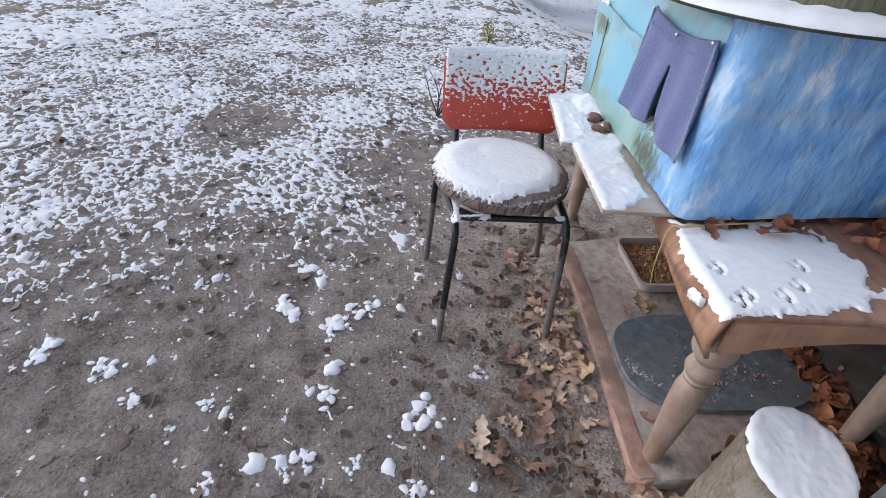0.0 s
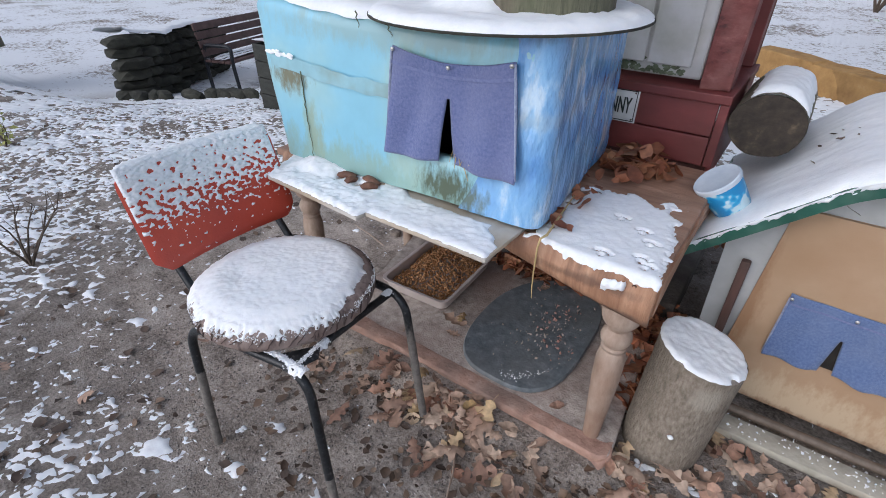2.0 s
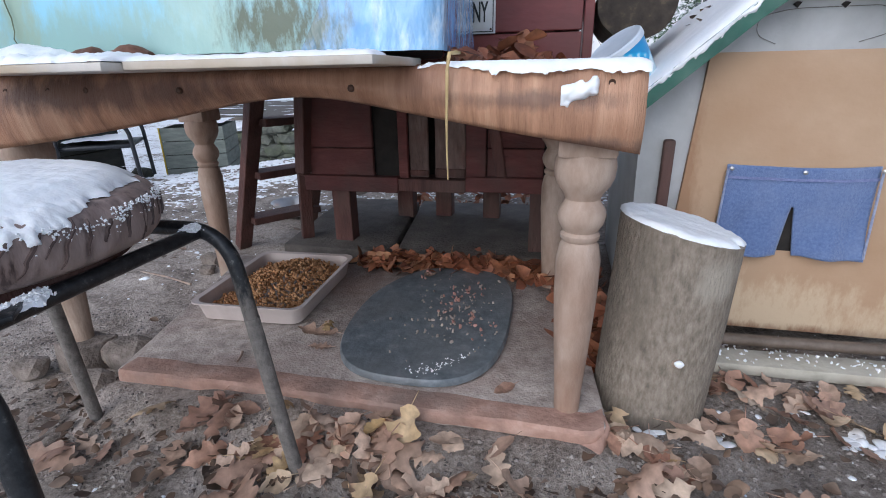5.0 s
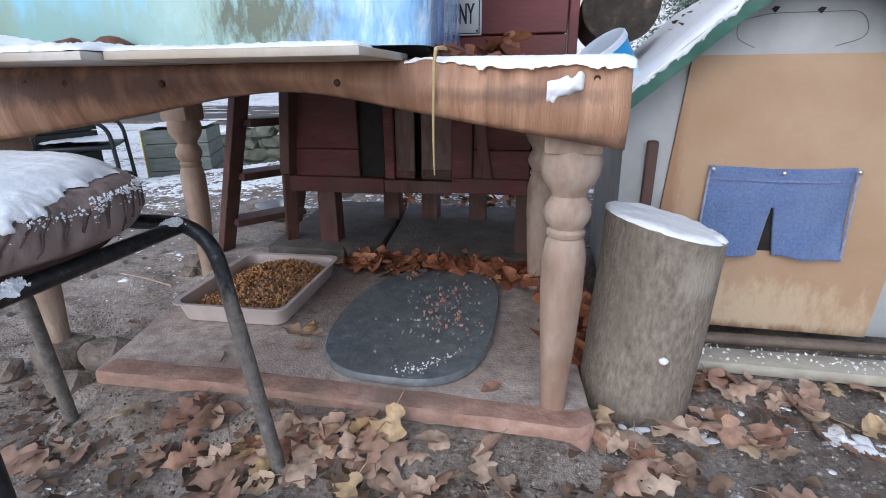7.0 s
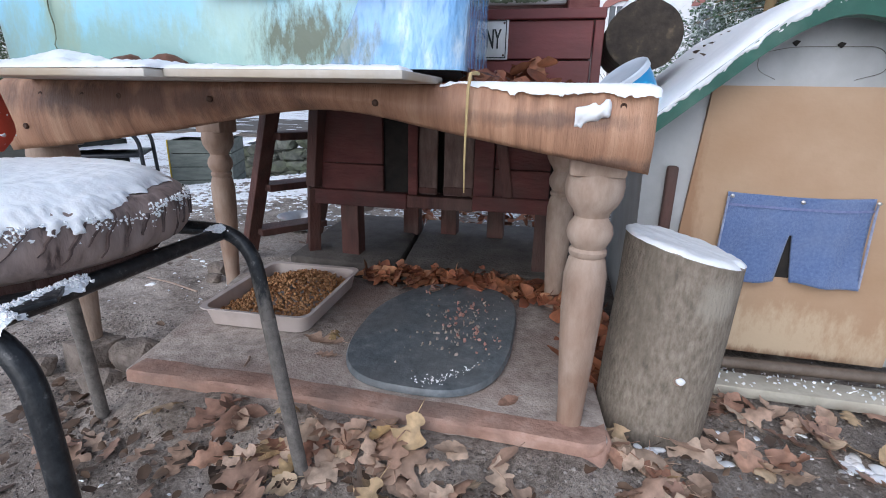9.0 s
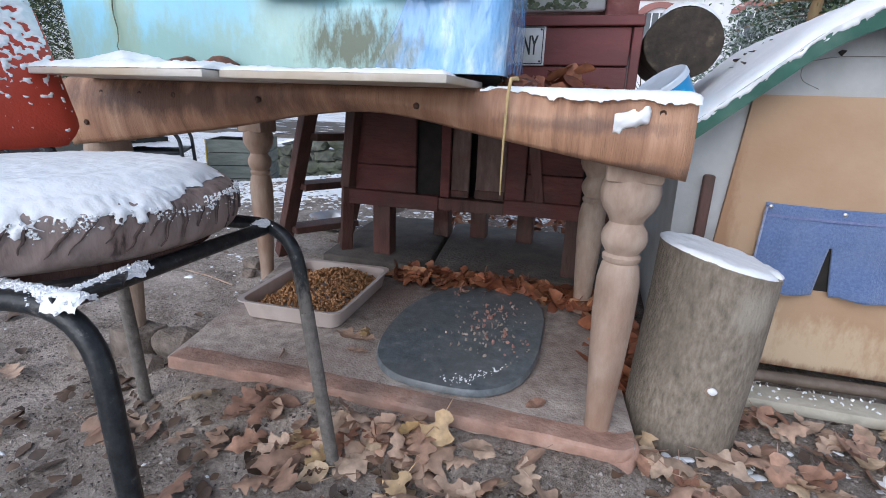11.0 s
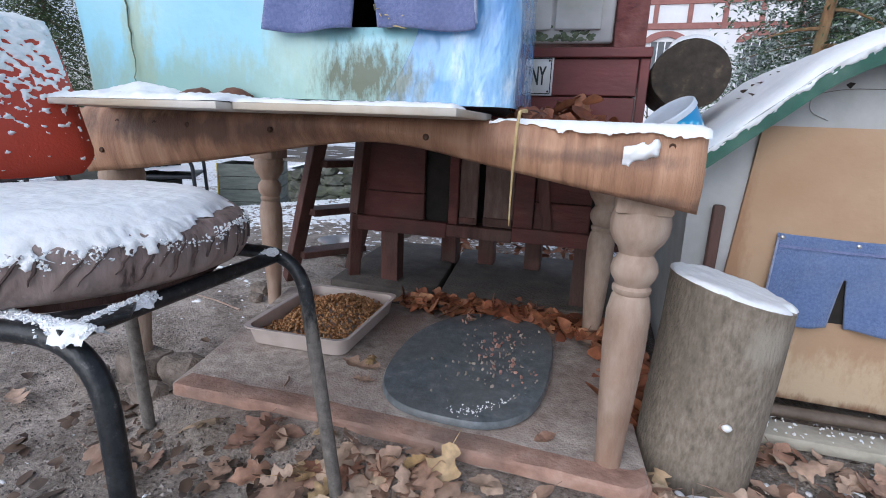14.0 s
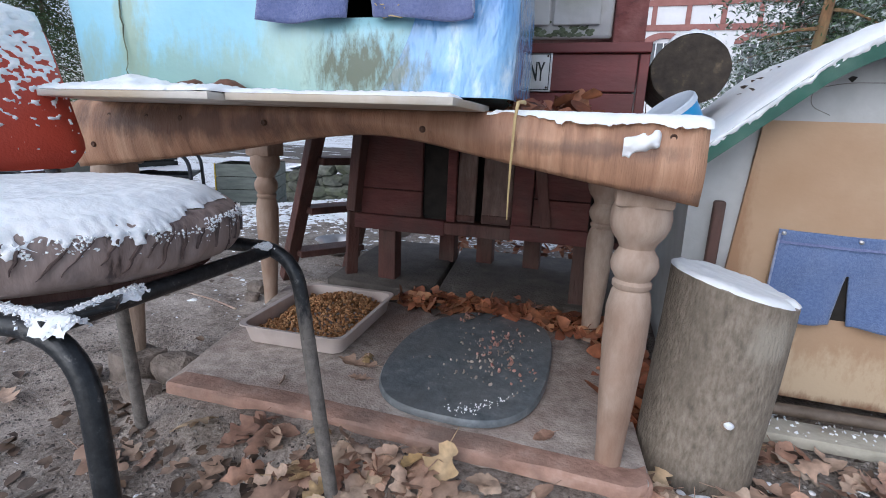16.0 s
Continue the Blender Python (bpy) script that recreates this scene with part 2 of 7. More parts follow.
YELLOW = surf("yellow_edge", [(0.3, (0.50, 0.34, 0.03)), (0.7, (0.62, 0.46, 0.06))], 20, 4, 0.6, 0.1, 60)
BENCHWOOD = surf("brown_bench_slat", [(0.3, (0.055, 0.03, 0.028)), (0.7, (0.12, 0.07, 0.062))], 8, 7, 0.6, 0.3, 50, spread=0.1)
IRON = surf("black_iron", [(0.3, (0.012, 0.014, 0.018)), (0.7, (0.03, 0.033, 0.04))], 30, 5, 0.4, 0.15, 80, metal=0.3)
PLASTER = surf("white_plaster", [(0.3, (0.66, 0.66, 0.67)), (0.7, (0.76, 0.76, 0.77))], 2, 6, 0.9, 0.2, 20)
TIMBER = surf("brick_red_timber", [(0.3, (0.24, 0.10, 0.085)), (0.7, (0.33, 0.15, 0.13))], 3, 6, 0.8, 0.2, 20)
ROOFTILE = surf("red_roof", [(0.3, (0.2, 0.07, 0.05)), (0.7, (0.3, 0.11, 0.08))], 5, 6, 0.8, 0.3, 20)
PANE = surf("dark_window_glass", [(0.3, (0.03, 0.035, 0.04)), (0.7, (0.06, 0.07, 0.08))], 2, 3, 0.1, 0.0, 20)
FROSTY = surf("frosted_evergreen", [(0.30, (0.02, 0.05, 0.02)), (0.47, (0.06, 0.11, 0.05)), (0.56, (0.50, 0.56, 0.54))], 9, 6, 0.7, 0.2, 30)
NEEDLE = surf("green_needles", [(0.3, (0.03, 0.06, 0.02)), (0.7, (0.09, 0.13, 0.05))], 7, 5, 0.7, 0.2, 30)
YLEAF = surf("yellow_green_leaves", [(0.3, (0.28, 0.30, 0.08)), (0.7, (0.42, 0.42, 0.14))], 12, 4, 0.7, 0.2, 30)
TWIG = surf("dark_twig", [(0.3, (0.05, 0.035, 0.025)), (0.7, (0.11, 0.08, 0.055))], 30, 4, 0.8, 0.2, 60)
REDBARK = surf("reddish_young_bark", [(0.3, (0.10, 0.06, 0.03)), (0.55, (0.24, 0.13, 0.06)), (0.75, (0.34, 0.21, 0.11))], 12, 7, 0.9, 0.6, 40, stretch=(2, 2, 0.5), stain=(0.14, 0.14, 0.07), sscale=5, samount=0.7)
SOIL = surf("leafy_soil", [(0.35, (0.045, 0.032, 0.024)), (0.5, (0.13, 0.09, 0.065)), (0.65, (0.24, 0.17, 0.12))], 24, 8, 0.95, 0.7, 60, stain=(0.20, 0.115, 0.07), sscale=9, samount=0.7)
TURF = surf("frosted_turf", [(0.35, (0.09, 0.09, 0.035)), (0.55, (0.20, 0.19, 0.09)), (0.68, (0.45, 0.45, 0.38))], 3, 9, 0.95, 0.7, 20, stain=(0.16, 0.13, 0.08), sscale=0.6, samount=0.7)
TREEBARK = surf("tree_bark", [(0.3, (0.09, 0.07, 0.045)), (0.7, (0.20, 0.16, 0.11))], 14, 7, 0.9, 0.7, 30, stretch=(2, 2, 0.5))
MEAT = surf("pink_meat_scraps", [(0.3, (0.28, 0.12, 0.095)), (0.7, (0.45, 0.27, 0.22))], 60, 4, 0.5, 0.2, 120)
CRUMB = surf("pale_food_crumbs", [(0.3, (0.22, 0.18, 0.15)), (0.7, (0.42, 0.36, 0.31))], 60, 4, 0.7, 0.2, 120)
KIBBLE = surf("brown_kibble", [(0.3, (0.30, 0.14, 0.055)), (0.55, (0.47, 0.25, 0.11)), (0.75, (0.57, 0.36, 0.19))], 30, 4, 0.8, 0.3, 200)
MARBLE = surf("worn_white_plank", [(0.3, (0.36, 0.33, 0.26)), (0.6, (0.60, 0.57, 0.48))], 9, 8, 0.75, 0.3, 60, stain=(0.16, 0.12, 0.08), sscale=9, samount=0.9)
RUSTTUBE = surf("dull_brown_tube", [(0.3, (0.10, 0.075, 0.055)), (0.7, (0.19, 0.15, 0.12))], 30, 6, 0.55, 0.2, 90, metal=0.3)


def leaf_material(name, by_island, cols):
    """Dry leaf colours that change from leaf to leaf, with a mottled grain."""
    m = bpy.data.materials.new(name)
    m.use_nodes = True
    nt = m.node_tree
    b = nt.nodes["Principled BSDF"]
    if by_island:
        rnd = nt.nodes.new("ShaderNodeNewGeometry").outputs["Random Per Island"]
    else:
        rnd = nt.nodes.new("ShaderNodeObjectInfo").outputs["Random"]
    ramp = nt.nodes.new("ShaderNodeValToRGB")
    while len(ramp.color_ramp.elements) < len(cols):
        ramp.color_ramp.elements.new(0.5)
    for i, (e, c) in enumerate(zip(ramp.color_ramp.elements, cols)):
        e.position, e.color = i / (len(cols) - 1), rgb(c)
    nt.links.new(rnd, ramp.inputs[0])
    n = nt.nodes.new("ShaderNodeTexNoise")
    n.inputs["Scale"].default_value, n.inputs["Detail"].default_value = 45, 6
    tc = nt.nodes.new("ShaderNodeTexCoord")
    nt.links.new(tc.outputs["Object"], n.inputs["Vector"])
    mr = nt.nodes.new("ShaderNodeMapRange")
    mr.inputs[1].default_value, mr.inputs[2].default_value = 0.3, 0.7
    mr.inputs[3].default_value, mr.inputs[4].default_value = 0.6, 1.25
    nt.links.new(n.outputs[0], mr.inputs[0])
    hv = nt.nodes.new("ShaderNodeHueSaturation")
    nt.links.new(mr.outputs[0], hv.inputs["Value"])
    nt.links.new(ramp.outputs[0], hv.inputs["Color"])
    nt.links.new(hv.outputs[0], b.inputs["Base Color"])
    b.inputs["Roughness"].default_value = 0.6
    bp = nt.nodes.new("ShaderNodeBump")
    bp.inputs["Strength"].default_value, bp.inputs["Distance"].default_value = 0.4, 0.004
    nt.links.new(n.outputs[0], bp.inputs["Height"])
    nt.links.new(bp.outputs[0], b.inputs["Normal"])
    return m


OAK = leaf_material("dry_oak_leaf", False, [(0.23, 0.125, 0.085), (0.40, 0.255, 0.18), (0.50, 0.35, 0.255), (0.36, 0.175, 0.11), (0.53, 0.40, 0.30), (0.30, 0.17, 0.12), (0.54, 0.42, 0.31), (0.52, 0.35, 0.16)])
RUSSET = leaf_material("russet_leaf", True, [(0.13, 0.045, 0.025), (0.31, 0.105, 0.05), (0.42, 0.17, 0.08), (0.22, 0.075, 0.04), (0.50, 0.25, 0.125)])
LITTER = leaf_material("litter_leaf", True, [(0.06, 0.04, 0.03), (0.12, 0.08, 0.055), (0.20, 0.13, 0.085), (0.09, 0.06, 0.045)])


def ground_material():
    """Trodden grey-brown mud, with patchy snow away from the shelter."""
    m = bpy.data.materials.new("muddy_ground")
    m.use_nodes = True
    nt = m.node_tree
    b = nt.nodes["Principled BSDF"]
    tc = nt.nodes.new("ShaderNodeTexCoord")

    def tex(scale, detail, rough=0.6):
        n = nt.nodes.new("ShaderNodeTexNoise")
        n.inputs["Scale"].default_value, n.inputs["Detail"].default_value, n.inputs["Roughness"].default_value = scale, detail, rough
        nt.links.new(tc.outputs["Object"], n.inputs["Vector"])
        return n.outputs[0]

    def math_node(op, a, c):
        n = nt.nodes.new("ShaderNodeMath")
        n.operation = op
        for s, v in zip(n.inputs, (a, c)):
            if isinstance(v, (int, float)):
                s.default_value = v
            else:
                nt.links.new(v, s)
        return n.outputs[0]

    fine, mid, big = tex(95, 8, 0.75), tex(7, 9, 0.72), tex(1.4, 5)
    ramp = nt.nodes.new("ShaderNodeValToRGB")
    for c in range(2):
        ramp.color_ramp.elements.new(0.5)
    for e, (p, c) in zip(ramp.color_ramp.elements, [(0.37, (0.05, 0.038, 0.03)), (0.45, (0.235, 0.195, 0.163)), (0.53, (0.42, 0.36, 0.31)), (0.64, (0.66, 0.59, 0.53))]):
        e.position, e.color = p, rgb(c)
    v = math_node("ADD", math_node("MULTIPLY", mid, 0.55), math_node("MULTIPLY", fine, 0.45))
    nt.links.new(v, ramp.inputs[0])
    # snow of the distance
    sep = nt.nodes.new("ShaderNodeSeparateXYZ")
    nt.links.new(tc.outputs["Object"], sep.inputs[0])
    dx, dy = math_node("ADD", sep.outputs[0], 1.6), math_node("ADD", sep.outputs[1], 0.4)
    d = math_node("SQRT", math_node("ADD", math_node("MULTIPLY", dx, dx), math_node("MULTIPLY", dy, dy)), 0.0)
    far = nt.nodes.new("ShaderNodeMapRange")
    far.inputs[1].default_value, far.inputs[2].default_value = 5.2, 6.6
    nt.links.new(d, far.inputs[0])
    field = math_node("ADD", math_node("MULTIPLY", tex(13, 6, 0.72), 0.6), math_node("MULTIPLY", tex(0.9, 5), 0.45))
    mask = nt.nodes.new("ShaderNodeMapRange")
    mask.inputs[1].default_value, mask.inputs[2].default_value = 0.475, 0.54
    nt.links.new(math_node("ADD", field, math_node("MULTIPLY", far.outputs[0], 0.03)), mask.inputs[0])
    k = math_node("MULTIPLY", mask.outputs[0], far.outputs[0])
    mx = nt.nodes.new("ShaderNodeMix")
    mx.data_type = "RGBA"
    nt.links.new(k, mx.inputs[0])
    # damp, darker soil in the open; beside the shelter paler, with missing light painted in
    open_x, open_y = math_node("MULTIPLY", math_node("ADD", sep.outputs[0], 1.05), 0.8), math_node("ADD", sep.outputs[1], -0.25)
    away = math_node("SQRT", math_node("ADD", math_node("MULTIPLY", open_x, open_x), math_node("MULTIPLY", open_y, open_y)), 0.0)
    toned = nt.nodes.new("ShaderNodeMapRange")
    toned.inputs[1].default_value, toned.inputs[2].default_value = 0.5, 1.15
    toned.inputs[3].default_value, toned.inputs[4].default_value = 1.2, 0.76
    nt.links.new(math_node("ADD", away, math_node("MULTIPLY", math_node("ADD", mid, -0.5), 1.2)), toned.inputs[0])
    mud_tone = nt.nodes.new("ShaderNodeHueSaturation")
    nt.links.new(toned.outputs[0], mud_tone.inputs["Value"])
    nt.links.new(ramp.outputs[0], mud_tone.inputs["Color"])
    nt.links.new(mud_tone.outputs[0], mx.inputs[6])
    mx.inputs[7].default_value = (0.87, 0.89, 0.92, 1)
    nt.links.new(mx.outputs[2], b.inputs["Base Color"])
    b.inputs["Roughness"].default_value = 0.85
    bp = nt.nodes.new("ShaderNodeBump")
    bp.inputs["Strength"].default_value, bp.inputs["Distance"].default_value = 1.0, 0.022
    nt.links.new(v, bp.inputs["Height"])
    nt.links.new(bp.outputs[0], b.inputs["Normal"])
    return m


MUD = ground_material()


def blotched(m, spots):
    """Adds blotches of their own shape, stains and painted shade alike, round given places: (x, z, half width, half
    height, colour, amount, grain).
    """
    nt = m.node_tree
    b = nt.nodes["Principled BSDF"]
    tc = nt.nodes.new("ShaderNodeTexCoord")
    for x, z, rx, rz, colour, amount, grain in spots:
        mp = nt.nodes.new("ShaderNodeMapping")
        mp.inputs["Location"].default_value = (-x / rx, 0, -z / rz)
        mp.inputs["Scale"].default_value = (1 / rx, 0, 1 / rz)
        nt.links.new(tc.outputs["Object"], mp.inputs[0])
        ln = nt.nodes.new("ShaderNodeVectorMath")
        ln.operation = "LENGTH"
        nt.links.new(mp.outputs[0], ln.inputs[0])
        n = nt.nodes.new("ShaderNodeTexNoise")
        n.inputs["Scale"].default_value, n.inputs["Detail"].default_value, n.inputs["Roughness"].default_value = grain, 8, 0.7
        m2 = nt.nodes.new("ShaderNodeMapping")
        m2.inputs["Scale"].default_value = (1.6, 1, 0.6)
        nt.links.new(tc.outputs["Object"], m2.inputs[0])
        nt.links.new(m2.outputs[0], n.inputs["Vector"])
        d = nt.nodes.new("ShaderNodeMath")
        d.operation = "MULTIPLY_ADD"
        d.inputs[1].default_value, d.inputs[2].default_value = -0.5, 0.62
        nt.links.new(ln.outputs["Value"], d.inputs[0])
        a = nt.nodes.new("ShaderNodeMath")
        a.operation = "ADD"
        nt.links.new(d.outputs[0], a.inputs[0])
        nt.links.new(n.outputs[0], a.inputs[1])
        r = nt.nodes.new("ShaderNodeMapRange")
        r.inputs[1].default_value, r.inputs[2].default_value, r.inputs[4].default_value = 0.72, 0.98, amount
        nt.links.new(a.outputs[0], r.inputs[0])
        mx = nt.nodes.new("ShaderNodeMix")
        mx.data_type = "RGBA"
        nt.links.new(r.outputs[0], mx.inputs[0])
        nt.links.new(b.inputs["Base Color"].links[0].from_socket, mx.inputs[6])
        mx.inputs[7].default_value = rgb(colour)
        nt.links.new(mx.outputs[2], b.inputs["Base Color"])


blotched(AQUA, [(-0.1, 0.0, 0.95, 0.13, (0.27, 0.42, 0.36), 0.85, 20), (0.18, 0.04, 0.13, 0.075, (0.08, 0.10, 0.055), 0.95, 55), (-0.34, 0.235, 0.10, 0.06, (0.17, 0.16, 0.09), 0.95, 30),
               (-0.27, 0.08, 0.05, 0.16, (0.30, 0.40, 0.30), 0.9, 22), (0.0, 0.38, 0.5, 0.07, (0.28, 0.42, 0.42), 0.7, 20), (0.06, 0.2, 0.10, 0.3, (0.40, 0.56, 0.48), 0.6, 9)])
blotched(WRAP, [(0.2, 0.03, 0.13, 0.08, (0.12, 0.15, 0.09), 0.9, 26), (0.36, 0.24, 0.2, 0.03, (0.40, 0.50, 0.55), 0.35, 20), (0.3, 0.42, 0.3, 0.05, (0.12, 0.17, 0.26), 0.7, 24)])
blotched(TAN, [(0.0, 0.06, 0.45, 0.14, (0.56, 0.44, 0.30), 0.85, 24), (0.0, 0.02, 0.4, 0.04, (0.25, 0.13, 0.07), 0.9, 20), (-0.23, 0.35, 0.05, 0.4, (0.30, 0.16, 0.08), 0.8, 12)])
blotched(BOARD, [(-0.52, 0.66, 0.2, 2.0, (0.42, 0.32, 0.2), 0.5, 8)])
EDGE = surf("pinkish_painted_edge", [(0.3, (0.27, 0.155, 0.115)), (0.55, (0.44, 0.27, 0.205)), (0.8, (0.58, 0.42, 0.34))], 18, 9, 0.85, 0.3, 90, stain=(0.27, 0.20, 0.165), sscale=7, samount=0.8)
ROLLED = surf("brown_rolled_leaf", [(0.3, (0.08, 0.035, 0.022)), (0.7, (0.22, 0.10, 0.06))], 40, 6, 0.6, 0.4, 90)
GRIT = leaf_material("grit", True, [(0.10, 0.08, 0.07), (0.2, 0.17, 0.15), (0.32, 0.28, 0.25), (0.42, 0.38, 0.34)])
blotched(BARK, [(0.06, 0.31, 0.06, 0.07, (0.36, 0.32, 0.26), 0.8, 16), (-0.05, 0.3, 0.05, 0.25, (0.15, 0.125, 0.095), 0.5, 30), (0.0, 0.0, 0.2, 0.06, (0.11, 0.09, 0.07), 0.8, 20)])
# first blotch paints the shade below the boards along the apron's top left
blotched(PLY, [(-0.3, 0.615, 0.5, 0.05, (0.10, 0.05, 0.033), 0.85, 12), (0.45, 0.60, 0.2, 0.02, (0.10, 0.06, 0.045), 0.6, 20), (0.5, 0.54, 0.25, 0.015, (0.14, 0.09, 0.07), 0.7, 24)])
WORNTUBE = TUBE.copy()
blotched(WORNTUBE, [(0.0, 0.255, 4.0, 0.12, (0.20, 0.18, 0.16), 0.95, 70)])


# ---- building helpers ----
def part(name, bm, material, parent=None, label="", smooth=True):
    """Links a bmesh as one mesh object, under a thing or a part if given."""
    me = bpy.data.meshes.new(name)
    bm.normal_update()
    bm.to_mesh(me)
    bm.free()
    if smooth:
        me.polygons.foreach_set("use_smooth", [True] * len(me.polygons))
        me.set_sharp_from_angle(angle=radians(42))
    me.materials.append(material)
    ob = new(name, me)
    if parent:
        ob.parent = parent
    if label:
        ob["label"] = label
    return ob


def thing(name, at, label, category, group="", kind=""):
    ob = new(name)
    ob.empty_display_size = 0.05
    ob.matrix_basis = at if isinstance(at, Matrix) else Matrix.Translation(at)
    return tagged(ob, label, category, group, kind)


def block(x0, x1, y0, y1, z0, z1, bevel=0.004, segs=2, cuts=0, wobble=0.0, bm=None):
    """A bevelled block; cuts and wobble make it uneven."""
    b = bmesh.new()
    bmesh.ops.create_cube(b, size=1, matrix=Matrix.Translation(((x0 + x1) / 2, (y0 + y1) / 2, (z0 + z1) / 2)) @ Matrix.Diagonal((x1 - x0, y1 - y0, z1 - z0, 1)))
    if bevel:
        bmesh.ops.bevel(b, geom=b.edges[:], offset=min(bevel, 0.45 * min(x1 - x0, y1 - y0, z1 - z0)), segments=segs, affect="EDGES", profile=0.5)
    if cuts:
        bmesh.ops.subdivide_edges(b, edges=b.edges[:], cuts=cuts, use_grid_fill=True)
    if wobble:
        for v in b.verts:
            v.co += noise.noise_vector(v.co * 9 + Vector((x0 * 7, y0 * 5, z0 * 3))) * wobble
    if bm is None:
        return b
    me = bpy.data.meshes.new("tmp")
    b.to_mesh(me)
    b.free()
    bm.from_mesh(me)
    bpy.data.meshes.remove(me)
    return bm


def smooth_path(pts, radius, steps=5):
    """Rounds the corners of a polyline."""
    pts = [Vector(p) for p in pts]
    out = [pts[0]]
    for a, b, c in zip(pts, pts[1:], pts[2:]):
        r = min(radius, (a - b).length * 0.48, (c - b).length * 0.48)
        p, q = b + (a - b).normalized() * r, b + (c - b).normalized() * r
        for i in range(steps + 1):
            t = i / steps
            out.append(p * (1 - t) ** 2 + b * 2 * t * (1 - t) + q * t * t)
    return out + [pts[-1]]


def tube(pts, r, sides=10, taper=None, bm=None, rough=0.0):
    """A tube along a path; r may taper to a second radius."""
    bm = bm or bmesh.new()
    pts = [Vector(p) for p in pts]
    rings, up = [], None
    for i, p in enumerate(pts):
        d = (pts[min(i + 1, len(pts) - 1)] - pts[max(i - 1, 0)]).normalized()
        if up is None:
            up = d.orthogonal().normalized()
        up = (up - d * up.dot(d)).normalized()
        side = d.cross(up)
        t = i / max(1, len(pts) - 1)
        rr = r if taper is None else r * (1 - t) + taper * t
        ring = []
        for k in range(sides):
            a = 2 * math.pi * k / sides
            co = p + (up * math.cos(a) + side * math.sin(a)) * rr
            if rough:
                co += noise.noise_vector(co * 14) * rough
            ring.append(bm.verts.new(co))
        rings.append(ring)
    for a, b in zip(rings, rings[1:]):
        for k in range(sides):
            bm.faces.new((a[k], a[(k + 1) % sides], b[(k + 1) % sides], b[k]))
    bm.faces.new(rings[0][::-1])
    bm.faces.new(rings[-1])
    return bm


def lathe(profile, sides=28, bm=None, ox=0.0, oy=0.0, wob=0.0):
    """Turns a profile of (z, radius) round the upright axis."""
    bm = bm or bmesh.new()
    rings = []
    for z, r in profile:
        ring = []
        for k in range(sides):
            a = 2 * math.pi * k / sides
            rr = r * (1 + wob * noise.noise(Vector((math.cos(a) * 1.3, math.sin(a) * 1.3, z * 3 + ox * 9))))
            ring.append(bm.verts.new((ox + rr * math.cos(a), oy + rr * math.sin(a), z)))
        rings.append(ring)
    for a, b in zip(rings, rings[1:]):
        for k in range(sides):
            bm.faces.new((a[k], a[(k + 1) % sides], b[(k + 1) % sides], b[k]))
    bm.faces.new(rings[0][::-1])
    bm.faces.new(rings[-1])
    return bm


def prism(outline, y0, y1, axis="y", bevel=0.0):
    """Extrudes a closed outline: (x, z) along y, or (x, y) along z."""
    bm = bmesh.new()
    put = (lambda p, q: (p[0], q, p[1])) if axis == "y" else (lambda p, q: (p[0], p[1], q))
    a = [bm.verts.new(put(p, y0)) for p in outline]
    b = [bm.verts.new(put(p, y1)) for p in outline]
    n = len(outline)
    for i in range(n):
        bm.faces.new((a[i], a[(i + 1) % n], b[(i + 1) % n], b[i]))
    bm.faces.new(a[::-1])
    bm.faces.new(b)
    bmesh.ops.recalc_face_normals(bm, faces=bm.faces[:])
    if bevel:
        bmesh.ops.bevel(bm, geom=bm.edges[:], offset=bevel, segments=2, affect="EDGES", profile=0.5)
    return bm


def curve_at(pts, x):
    """A smooth value between given (x, value) pairs."""
    if x <= pts[0][0]:
        return pts[0][1]
    for (a, p), (b, q) in zip(pts, pts[1:]):
        if x <= b:
            t = (x - a) / (b - a)
            i = pts.index((a, p))
            m0 = (q - (pts[i - 1][1] if i else p)) / (b - (pts[i - 1][0] if i else a)) * (b - a)
            nx = pts[i + 2] if i + 2 < len(pts) else (b, q)
            m1 = (nx[1] - p) / (nx[0] - a) * (b - a)
            return (2 * t ** 3 - 3 * t * t + 1) * p + (t ** 3 - 2 * t * t + t) * m0 + (3 * t * t - 2 * t ** 3) * q + (t ** 3 - t * t) * m1
    return pts[-1][1]


def fbm(x, y, z=0.0, octaves=4):
    return noise.fractal(Vector((x, y, z)), 0.9, 2.0, octaves)


